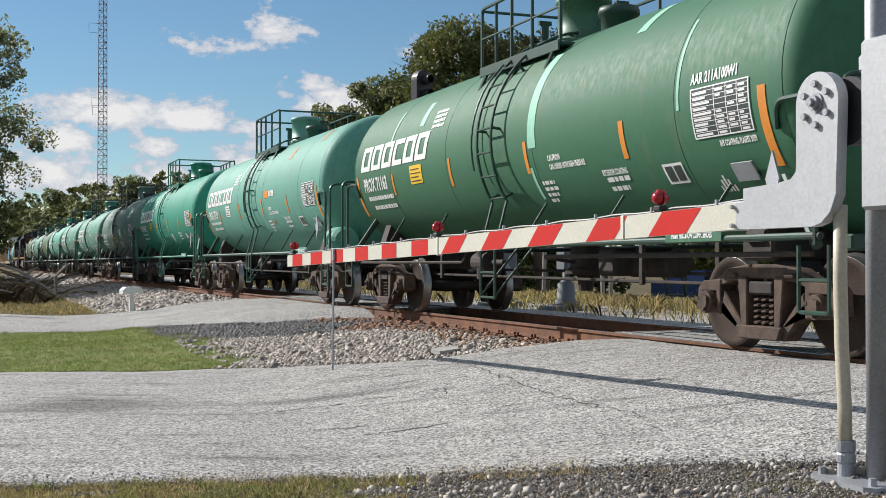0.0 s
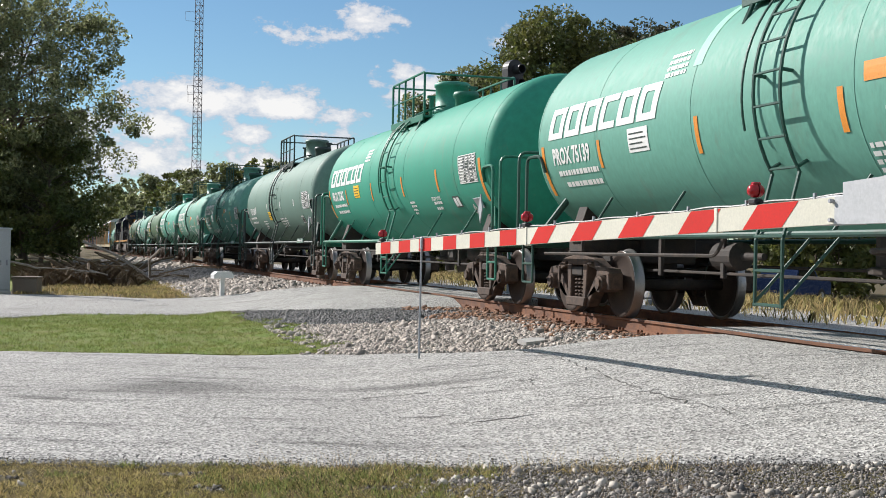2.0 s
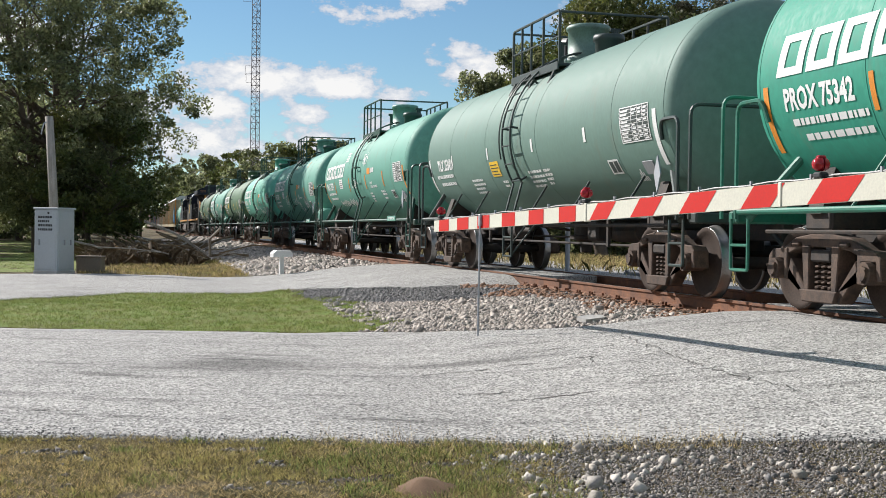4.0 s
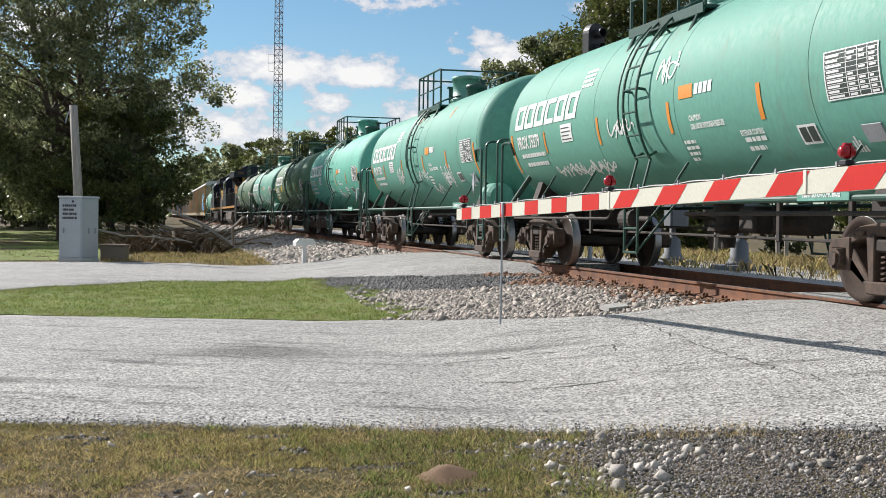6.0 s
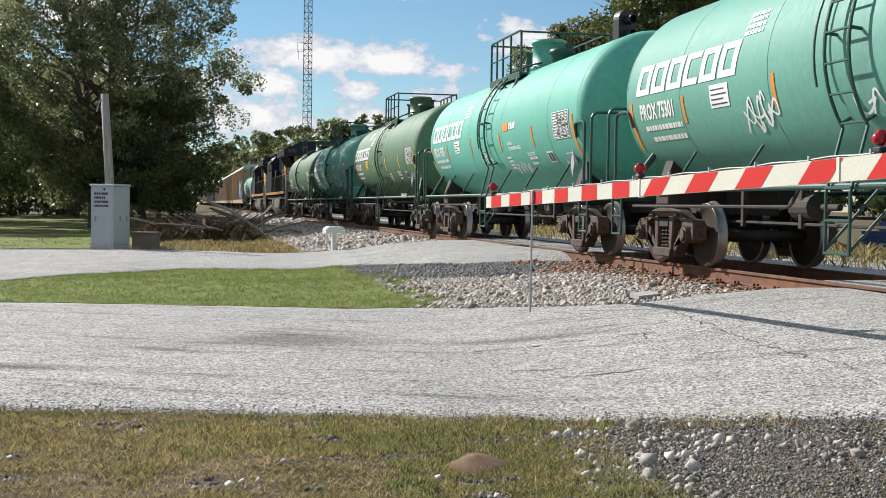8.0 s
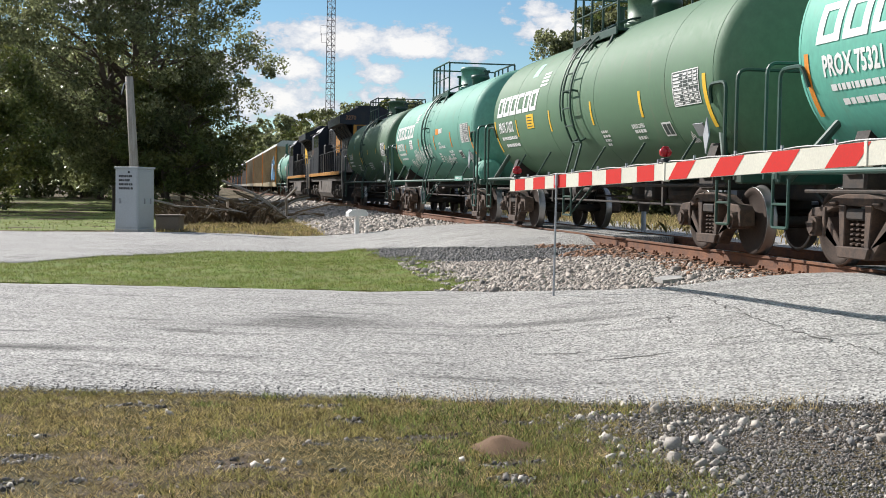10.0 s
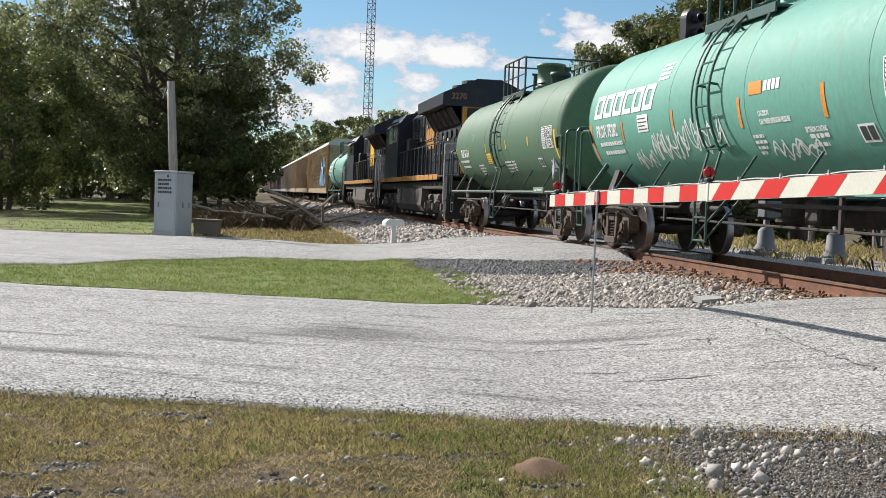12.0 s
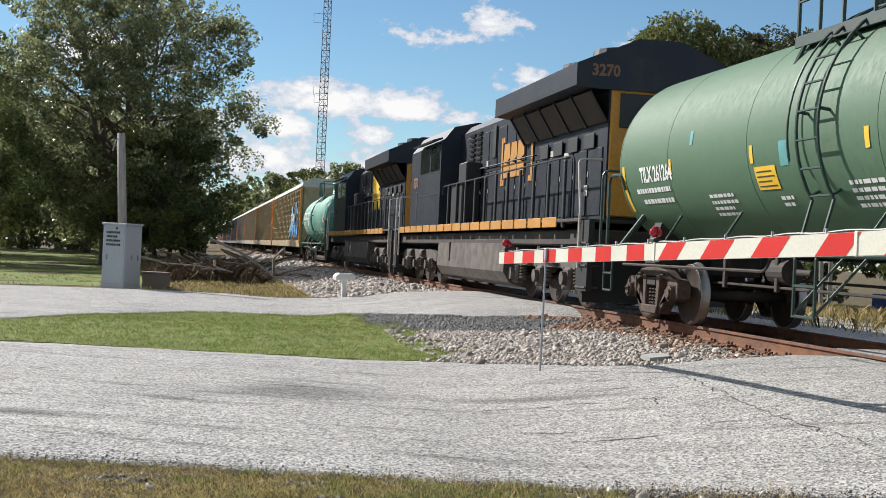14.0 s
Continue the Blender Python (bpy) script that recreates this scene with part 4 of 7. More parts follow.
def shell_marks(car, mk):
    old = not mk.logo
    if mk.logo:
        u = 6.02
        for kind, w in ((3, 0.58), (3, 0.58), (3, 0.58), (2, 0.54), (3, 0.58), (3, 0.58)):
            bm = bmesh.new()
            logo_block(bm, u, -1.0, w * 0.88, 0.44, kind)
            part("maker_mark", bm, M_WHITE, car, "bold white slanted block mark")
            u -= w
    shell_text(car, "reporting_mark", mk.code + " " + mk.digits, 0.32, 5.9 if not old else 5.55, -15.4, M_WHITE, 0.74, "white reporting mark")
    small_lines(car, 5.8, -22.5, (1.35,), 0.075)
    small_lines(car, 5.65, -29.5, (1.2,), 0.075)
    small_lines(car, -1.25, -28, (0.34, 0.36, 0.3, 0.2), 0.05, 0.085)
    if mk.logo:
        small_lines(car, 2.55, 28, (0.5, 0.5, 0.5, 0.5), 0.05, 0.085)
        word_line(car, "EXTERIOR COATING", 0.10, -2.85, -27.5, 0.6)
        small_lines(car, -2.9, -31, (0.5, 0.4), 0.06, 0.12)
    else:
        small_lines(car, 3.2, -29, (0.75, 0.8, 0.6, 0.7), 0.05, 0.095)
        small_lines(car, -0.45, -28, (0.7, 0.75, 0.7, 0.6), 0.05, 0.095)
        small_lines(car, 1.2, -33, (0.3, 0.25), 0.05, 0.09)
    col = M_ORANGE if mk.bars == "orange" else M_YELLOW if mk.bars == "yellow" else M_WHITE
    for u, a, w, h in ((6.30, -34, 0.10, 30), (4.35, -21, 0.08, 15), (1.72, -21, 0.085, 17), (-0.95, -21, 0.09, 17), (-3.45, -21, 0.10, 17), (-6.02, -33, 0.12, 31)):
        if old and abs(u) < 5:
            a, h = -13, 9
        bm = bmesh.new()
        shell_patch(bm, u, u - w, a, a + h, 0.007)
        part("wear_bar", bm, col, car)
    if mk.placard:
        bm = bmesh.new()
        u, a = (3.42, -15.6) if not old else (1.65, -27)
        shell_patch(bm, u, u - 0.55, a, a + 12, 0.007)
        pl = part("placard", bm, M_YELLOW if mk.placard == "yellow" else M_WHITE, car, mk.placard + " notice placard")
        for k, q in enumerate((0.40, 0.46, 0.36, 0.46)):
            bm = bmesh.new()
            shell_patch(bm, u - 0.04, u - 0.04 - q, a + 9 - k * 2.5, a + 9.7 - k * 2.5, 0.010)
            part("notice_line", bm, M_BLACKMARK, pl)
    # stencilled data panel: dark ground, white border and rows
    bm = bmesh.new()
    shell_patch(bm, -4.93, -5.88, -17.7, 2, 0.007)
    dp = part("data_panel", bm, M_BLACKMARK, car, "dark stencil panel with a white grid")
    bm = bmesh.new()
    for a in (-17.9, 1.6):
        shell_patch(bm, -4.92, -5.9, a, a + 0.55, 0.010)
    for u in (-4.92, -5.88):
        shell_patch(bm, u, u - 0.02, -17.7, 2, 0.010)
    for u in (-5.32, -5.52, -5.70):
        shell_patch(bm, u, u - 0.012, -17.7, 2, 0.010)
    for k in range(9):
        shell_patch(bm, -4.92, -5.9, -15.6 + k * 2.0, -15.35 + k * 2.0, 0.010)
    tagged(part("panel_grid", bm, M_WHITE, dp), kind="stuff")
    rnd = random.Random(5)
    bm = bmesh.new()
    for k in range(9):
        a = -17.0 + k * 2.05
        shell_patch(bm, -4.96, -4.96 - rnd.uniform(0.2, 0.33), a, a + 0.95, 0.010)
        for u, w in ((-5.35, 0.14), (-5.55, 0.13), (-5.73, 0.12)):
            if rnd.random() < 0.85:
                shell_patch(bm, u, u - w * rnd.uniform(0.6, 1), a, a + 0.95, 0.010)
    tagged(part("figure_print", bm, M_WHITE, dp), kind="stuff")
    # small framed certificate, and a pointed mark by the end
    bm = bmesh.new()
    shell_patch(bm, -4.14, -4.52, -35.6, -26, 0.007)
    fr = part("certificate_frame", bm, M_WHITE if mk.digits != "75342" else M_BLACKMARK, car, "small framed certificate")
    for u in (-4.18, -4.35):
        bm = bmesh.new()
        shell_patch(bm, u, u - 0.14, -34.4, -27.2, 0.010)
        part("certificate_field", bm, M_BLACKMARK if mk.digits != "75342" else M_WHITE, fr)
    bm = bmesh.new()
    for k in range(5):
        u = -4.98 - k * 0.055
        shell_patch(bm, u, u - 0.035, -42, -42 + (3.2, 6, 8, 6, 3.2)[k], 0.007)
    part("pointed_mark", bm, M_WHITE, car)
    # a folded hinged bracket
    bits("card_holder", M_GALV, car, [lambda b: box(b, on_tank(-5.55, -33, 0.03), (0.02, 0.34, 0.2), Matrix.Rotation(radians(-33), 3, "Y"))])


TEAL, DEEP, DARK = (0.135, 0.345, 0.27), (0.04, 0.29, 0.20), (0.05, 0.155, 0.085)
GREY, OLIVE = (0.145, 0.24, 0.20), (0.105, 0.195, 0.115)
PALE, RUST = (0.30, 0.60, 0.45), (0.38, 0.24, 0.12)
CAUTION = [(word_line, ("CAUTION", 0.10, -1.6, -16)), (word_line, ("CAR UNDER NITROGEN PRESSURE", 0.10, -1.6, -20.5, 0.6))]
MIXED = [(colour_label, (-1.35, -4))] + CAUTION
CARLIST = [
    (DARK, (0.018, 0.06, 0.04), "dark green tank car with white marks and a yellow placard",
     Marks(True, "PROX", "71163", "yellow", [(streak, (-1.1, -1.32, -8, 46, PALE)), (streak, (-1.05, -1.12, -36, -18, PALE)), (streak, (-3.3, -3.5, 40, 62, PALE)), (streak, (-4.65, -4.7, -5, 35, PALE)),
                                              (streak, (3.2, 3.0, 22, 40, PALE)), (streak, (4.5, 4.42, 16, 40, PALE)), (word_line, ("AAR 211A100W1", 0.15, -4.92, 4, 0.72)), (word_line, ("INT COATING, PLASITE 3070", 0.085, -5.3, -22, 0.55))]
           + CAUTION)),
    (TEAL, (0.018, 0.075, 0.055), "faded teal tank car with rust-streaked seams",
     Marks(True, "PROX", "75139", "white", MIXED + [(streak, (-3.0, -3.3, 30, 44, RUST)), (streak, (-5.2, -5.5, 42, 56, RUST)), (streak, (1.9, 1.7, 20, 60, PALE)), (streak, (-1.7, -1.95, -30, -26, RUST))], drum=True)),
    (DEEP, (0.02, 0.17, 0.11), "bright green tank car with fresh white marks", Marks(True, "PROX", "75342", "yellow")),
    (GREY, (0.03, 0.05, 0.045), "grey-green weathered tank car with a yellow placard", Marks(False, "TILX", "253401", "yellow", bars="white")),
    (TEAL, (0.018, 0.07, 0.05), "teal tank car with scrawled white graffiti",
     Marks(True, "PROX", "75379", "white", [(scrawl, (1.2, -12, 0.8, 0.28, 4)), (scrawl, (-0.6, 14, 0.5, 0.4, 5)), (scrawl, (4.2, -36, 2.6, 0.25, 6)), (streak, (0.2, -0.1, 30, 52, PALE))] + MIXED)),
    (TEAL, (0.018, 0.075, 0.055), "teal tank car with graffiti and an orange label",
     Marks(True, "PROX", "75301", "white", [(scrawl, (0.0, -24, 1.15, 0.3, 7)), (scrawl, (-1.2, -41, 0.95, 0.3, 8)), (scrawl, (-2.7, -30, 0.9, 0.7, 9)), (scrawl, (2.6, -22, 0.8, 0.5, 10)),
                                             (streak, (-3.1, -3.3, 30, 42, RUST)), (streak, (0.6, 0.4, 34, 44, RUST))] + MIXED, drum=True)),
    ((0.13, 0.43, 0.33), (0.018, 0.075, 0.055), "teal tank car with white graffiti beside its ladder",
     Marks(True, "PROX", "75321", "white", [(scrawl, (1.0, -25, 0.9, 0.35, 11)), (scrawl, (-1.4, -38, 1.2, 0.3, 12))] + MIXED)),
    (OLIVE, (0.018, 0.06, 0.04), "olive green tank car with yellow bars", Marks(True, "PROX", "71072", "yellow", [(streak, (3.6, 3.2, 30, 44, PALE))], bars="yellow")),
    (TEAL, (0.018, 0.075, 0.055), "teal tank car with graffiti along its foot",
     Marks(True, "PROX", "75282", "white", [(scrawl, (4.0, -36, 0.9, 0.4, 13)), (scrawl, (2.9, -26, 1.6, 0.55, 14)), (scrawl, (1.1, -24, 1.3, 0.6, 15)), (scrawl, (-1.6, -36, 1.4, 0.3, 16))] + MIXED, drum=True)),
    ((0.085, 0.16, 0.095), (0.02, 0.05, 0.04), "dusty dark green tank car behind the engines",
     Marks(False, "TILX", "261264", "yellow", [(streak, (0.95, 0.75, -16, -4, (0.12, 0.34, 0.34))), (streak, (3.6, 3.5, 2, 10, (0.12, 0.34, 0.34)))], bars="yellow")),
]
FIRST = 15.27
for i, (paint, trim, lab, spec) in enumerate(CARLIST):
    tank_car("tank_car", FIRST + PITCH * i, paint, trim, lab, spec)

# ---- engines and autorack cars ----
M_NAVY = material("navy_engine_paint", (0.010, 0.015, 0.027), 0.45, 0, 1.6, 0.25, tint=(0.018, 0.021, 0.028), stain=0.16, stain_color=(0.06, 0.052, 0.045), stain_scale=0.8, bump=0.05, spec=0.35)
M_GOLD = material("gold_engine_paint", (0.50, 0.225, 0.03), 0.55, 0, 3, 0.2, stain=0.3, stain_color=(0.22, 0.14, 0.07), bump=0.05)
M_DUST = material("dusty_underframe", (0.115, 0.095, 0.078), 0.85, 0, 3, 0.3, tint=(0.065, 0.053, 0.045), bump=0.25)
M_GLASS = material("dark_cab_glass", (0.012, 0.014, 0.017), 0.08, 0, 3, 0.1, bump=0)
M_SCREEN = material("radiator_screen", (0.05, 0.035, 0.028), 0.8, 0, 20, 0.3, bump=0.5, bump_scale=180)
M_NUMBER = material("faded_number_paint", (0.20, 0.10, 0.05), 0.6, 0, 6, 0.2, bump=0)
M_PALERAIL = material("worn_white_handrail", (0.5, 0.46, 0.4), 0.6, 0, 6, 0.25, bump=0)


def side_text(parent, text, size, y, z, x, mat, squeeze=0.9):
    me = glyphs(text, size)
    bm = bmesh.new()
    bm.from_mesh(me)
    bpy.data.meshes.remove(me)
    for v in bm.verts:
        v.co = Vector((x, y - v.co.x * squeeze, z + v.co.y))
    return part("road_number", bm, mat, parent)


def engine_truck(e, y):
    for s in (-1, 1):
        bits("truck_frame", M_DUST, e, [lambda b: prism(b, [(y - 2.9, 0.62), (y - 2.9, 0.86), (y - 2.2, 0.98), (y + 2.2, 0.98), (y + 2.9, 0.86), (y + 2.9, 0.62), (y + 2.2, 0.72), (y - 2.2, 0.72)], s * 1.0, s * 1.18, "x")], "dusty cast truck frame")
        for q in (-1.9, 0, 1.9):
            bits("axle_box", M_DUST, e, [lambda b: (box(b, (s * 1.14, y + q, 0.53), (0.22, 0.42, 0.42), bevel=0.05), rod(b, (s * 1.22, y + q, 0.53), (s * 1.34, y + q, 0.53), 0.13, 14))])
            for dy in (-0.36, 0.36):
                pts = [(s * 1.12 + 0.07 * math.cos(k * 0.9), y + q + dy + 0.07 * math.sin(k * 0.9), 0.42 + 0.34 * k / 36) for k in range(37)]
                bits("spring", M_DUST, e, [lambda b: pipe(b, pts, 0.02, 5)])
        for q in (-0.95, 0.95):
            bits("brake_cylinder", M_DUST, e, [lambda b: rod(b, (s * 1.2, y + q - 0.2, 0.86), (s * 1.2, y + q + 0.2, 0.86), 0.12, 12)])
            bits("brake_shoe", M_DUST, e, [lambda b: box(b, (s * 0.95, y + q, 0.5), (0.12, 0.12, 0.42), bevel=0.02)])
    for q in (-1.9, 0, 1.9):
        add_wheelset(e, y + q, 0.53)


def engine(y0, label, mark):
    e = thing("locomotive", label, "locomotive", group="engines")
    # underframe and sill stripe
    bits("underframe", M_GRIME, e, [lambda b: box(b, (0, 0, 1.30), (2.6, 20.4, 0.3), bevel=0.03)])
    bits("walkway", M_GRIME, e, [lambda b: box(b, (0, 0, 1.60), (3.0, 20.4, 0.06), bevel=0.01)])
    for s in (-1, 1):
        bits("sill_stripe", M_GOLD, e, [lambda b, k=k: box(b, (s * 1.49, -8.4 + k * 1.05, 1.58), (0.03, 0.93, 0.19), bevel=0.006) for k in range(17)], "gold stripe along the sill")
    # long hood with its doors
    hood = bits("hood", M_NAVY, e, [lambda b: prism(b, [(-0.92, 1.63), (0.92, 1.63), (0.92, 4.2), (0.7, 4.42), (-0.7, 4.42), (-0.92, 4.2)], -9.9, 2.4, "y")], "dark blue engine hood")[0]
    for s in (-1, 1):
        for k in range(13):
            y = -9.3 + k * 0.88
            bits("hood_door", M_NAVY, hood, [lambda b: box(b, (s * 0.93, y, 2.35), (0.03, 0.80, 1.25), bevel=0.01)])
            if k < 12:
                bits("latch", M_GALV, hood, [lambda b: box(b, (s * 0.955, y + 0.33, 2.5), (0.02, 0.04, 0.1))])
            if k > 5:
                bits("hood_panel", M_NAVY, hood, [lambda b: box(b, (s * 0.93, y, 3.55), (0.03, 0.80, 0.95), bevel=0.01)])
        for k in range(2):
            for j in range(6):
                bits("louvre", M_BLACK, hood, [lambda b: box(b, (s * 0.965, 0.1 + k * 0.75, 3.4 + j * 0.13), (0.05, 0.55, 0.06), Matrix.Rotation(radians(25 * s), 3, "Y"))])
        bits("tall_grille", M_BLACK, hood, [lambda b: box(b, (s * 0.96, -1.6, 3.7), (0.04, 0.3, 0.8), bevel=0.01)])
        # boxes on the walkway behind the cab
        bits("walkway_box", M_BLACK, e, [lambda b: box(b, (s * 1.18, 0.5, 2.2), (0.5, 1.3, 1.1), bevel=0.03), lambda b: box(b, (s * 1.15, 0.2, 3.0), (0.42, 0.9, 0.55), bevel=0.03)])
        # notices, small round doors and rails on the hood side
        for y, z, w, h in ((-6.6, 3.05, 0.22, 0.12), (-7.6, 2.95, 0.3, 0.1), (-0.9, 3.2, 0.18, 0.14), (1.6, 2.9, 0.26, 0.12), (-8.9, 2.2, 0.2, 0.2)):
            bits("notice", M_PALERAIL, hood, [lambda b: box(b, (s * 0.962, y, z), (0.012, w, h))], "small pale notice")
        for y in (-9.0, -8.0, -7.0, -6.0):
            bits("side_vent", M_BLACK, hood, [lambda b: box(b, (s * 0.962, y, 3.12), (0.03, 0.6, 0.28), bevel=0.008)])
        bits("grab_rail", M_NAVY, hood, [lambda b: pipe(b, round_path([(s * 0.95, 2.0, 3.1), (s * 1.03, 2.0, 3.1), (s * 1.03, -5.4, 3.1), (s * 0.95, -5.4, 3.1)], 0.04), 0.016)])
    # radiator: sloped screens under a broad flared roof
    wing = [(-1.58, 4.02), (-1.58, 4.42), (-0.42, 4.93), (0.42, 4.93), (1.58, 4.42), (1.58, 4.02), (1.2, 3.98), (-1.2, 3.98)]
    rad = bits("radiator_housing", M_NAVY, e, [lambda b: prism(b, wing, -10.0, -4.0, "y")], "flared radiator housing over the hood")[0]
    for s in (-1, 1):
        for k in range(5):
            y = -9.4 + k * 1.1
            rot = Matrix.Rotation(radians(-32 * s), 3, "Y")
            bits("radiator_screen", M_SCREEN, rad, [lambda b: box(b, (s * 1.12, y, 3.68), (0.04, 1.0, 0.62), Matrix.Rotation(radians(32 * s), 3, "Y"))])
            bits("screen_rib", M_NAVY, rad, [lambda b: box(b, (s * 1.14, y + 0.55, 3.68), (0.07, 0.07, 0.68), Matrix.Rotation(radians(32 * s), 3, "Y"))])
    bits("roof_fan", M_NAVY, rad, [lambda b: lathe(b, [(0, 5.02), (0.6, 5.02), (0.62, 4.9)], "z", 20, (0, -6, 0)), lambda b: lathe(b, [(0, 5.02), (0.6, 5.02), (0.62, 4.9)], "z", 20, (0, -8, 0))])
    bits("rear_panel", M_GOLD, e, [lambda b: box(b, (0, -9.92, 2.85), (1.78, 0.06, 2.3), bevel=0.02)], "gold rear end panel")
    bits("rear_vent", M_BLACK, e, [lambda b: box(b, (-0.35, -9.96, 3.62), (0.75, 0.05, 0.62), bevel=0.01)])
    bits("exhaust_stack", M_BLACK, e, [lambda b: box(b, (0, -2.2, 4.55), (0.8, 1.3, 0.3), bevel=0.05)])
    bits("roof_hatch", M_NAVY, e, [lambda b: box(b, (0, -0.2, 4.48), (1.1, 1.0, 0.16), bevel=0.04)])
    # cab and nose
    cab = bits("cab", M_NAVY, e, [lambda b: prism(b, [(-1.5, 1.63), (1.5, 1.63), (1.5, 3.95), (1.15, 4.42), (0.5, 4.58), (-0.5, 4.58), (-1.15, 4.42), (-1.5, 3.95)], 2.4, 7.0, "y")], "cab with dark side windows")[0]
    for s in (-1, 1):
        for y, w in ((3.2, 1.25), (4.75, 1.35)):
            bits("cab_window", M_GLASS, cab, [lambda b: box(b, (s * 1.505, y, 3.58), (0.03, w, 0.72), bevel=0.02)])
        bits("window_shade", M_BLACK, cab, [lambda b: box(b, (s * 1.6, 4.0, 4.05), (0.3, 3.0, 0.05), Matrix.Rotation(radians(18 * s), 3, "Y"))])
        bits("cab_seam", M_BLACK, cab, [lambda b: box(b, (s * 1.503, 4.0, 2.55), (0.01, 3.1, 0.03)), lambda b: box(b, (s * 1.503, 5.9, 2.3), (0.012, 0.16, 0.8), bevel=0.003)])
    bits("windscreen", M_GLASS, cab, [lambda b, q=q: box(b, (q, 7.01, 3.7), (0.95, 0.03, 0.6), bevel=0.02) for q in (-0.6, 0.6)])
    bits("nose", M_NAVY, e, [lambda b: prism(b, [(7.0, 1.63), (9.3, 1.63), (9.3, 2.75), (8.9, 3.0), (7.0, 3.25)], -1.05, 1.05, "x")])
    # handrails: thick dark stanchions carrying a pipe
    for s in (-1, 1):
        hr = bits("handrail", M_NAVY, e, [lambda b: pipe(b, round_path([(s * 1.47, -9.8, 1.6), (s * 1.47, -9.75, 2.78), (s * 1.47, 2.0, 2.72), (s * 1.47, 2.1, 2.5)], 0.2), 0.022)], "side handrail")[0]
        for k in range(11):
            bits("stanchion", M_BLACK, hr, [lambda b: box(b, (s * 1.47, -9.2 + k * 1.05, 2.1), (0.05, 0.11, 1.25), bevel=0.012)])
        for y in (-10.3, 9.6, 8.9):
            bits("step_rail", M_PALERAIL, e, [lambda b: pipe(b, round_path([(s * 1.5, y, 0.75), (s * 1.5, y, 1.8), (s * 1.45, y + 0.35, 2.7), (s * 1.0, y + 0.4, 2.72)], 0.12), 0.024)])
        for y in (-10.35, 9.9):
            bits("step_well", M_BLACK, e, [lambda b: prism(b, [(y - 0.3, 0.35), (y + 0.3, 0.35), (y + 0.34, 1.6), (y - 0.34, 1.6)], s * 1.35, s * 1.45, "x")])
            for z in (0.42, 0.8, 1.2):
                bits("step", M_DUST, e, [lambda b: box(b, (s * 1.35, y, z), (0.25, 0.55, 0.03))])
    # fuel tank with a rounded belly
    bits("fuel_tank", M_DUST, e, [lambda b: prism(b, [(-1.42, 1.18), (1.42, 1.18), (1.45, 0.55), (1.30, 0.32), (1.0, 0.22), (-1.0, 0.22), (-1.30, 0.32), (-1.45, 0.55)], -4.85, 2.6, "y")], "dusty grey-brown fuel tank")
    bits("filler", M_DUST, e, [lambda b: box(b, (-1.44, 1.0, 0.95), (0.05, 0.12, 0.5), bevel=0.01)])
    for s in (-1, 1):
        bits("air_tank", M_DUST, e, [lambda b: rod(b, (s * 1.15, -4.6, 1.3), (s * 1.15, -1.4, 1.3), 0.16, 14)])
        engine_truck(e, s * 6.9)
        bits("plough", M_BLACK, e, [lambda b: prism(b, [(-1.4, 0.15), (1.4, 0.15), (1.4, 1.2), (-1.4, 1.2)], s * 10.25, s * 10.3, "y")])
        bits("coupler", M_GRIME, e, [lambda b: box(b, (0, s * 10.5, 0.9), (0.26, 0.5, 0.28), bevel=0.04)])
    # the line's mark as plain blocks, with brackets in the older scheme
    zs = 2.62
    if mark == "bracket":
        for y in (-2.35, -5.0):
            sg = 1 if y > -4 else -1
            bits("line_mark", M_GOLD, e, [lambda b: (box(b, (-0.952, y, 3.15), (0.012, 0.13, 1.15)), box(b, (-0.952, y - sg * 0.14, 3.66), (0.012, 0.2, 0.13)), box(b, (-0.952, y - sg * 0.14, 2.64), (0.012, 0.2, 0.13)))], "gold bracket mark")
        y = -2.85
        for k in range(3):
            bits("line_mark", M_GOLD, e, [lambda b: (prism(b, [(y + 0.28, 2.74), (y - 0.26, 2.74), (y - 0.30, 3.02), (y + 0.1, 3.1), (y - 0.3, 3.2), (y - 0.26, 3.55), (y + 0.22, 3.55), (y + 0.3, 3.15)], -0.968, -0.952, "x"))], "gold block mark")
            y -= 0.62
    else:
        bits("line_mark", M_YELLOW, e, [lambda b: prism(b, [(-2.3, 2.5), (-4.4, 2.5), (-4.4, 3.1), (-3.9, 3.3), (-4.4, 3.5), (-4.4, 3.95), (-2.3, 3.95), (-2.3, 3.2)], -0.968, -0.955, "x")], "yellow block mark")
    side_text(cab, "3270" if mark == "bracket" else "818", 0.42, 6.5, 2.85, -1.512, M_NUMBER)
    if mark == "bracket":
        me = glyphs("3270", 0.29)
        bm = bmesh.new()
        bm.from_mesh(me)
        bpy.data.meshes.remove(me)
        for v in bm.verts:
            v.co = Vector((-1.30 + v.co.x * 0.92, -10.006, 4.22 + v.co.y))
        part("road_number", bm, M_NUMBER, rad)
    CARS.append((e, y0))


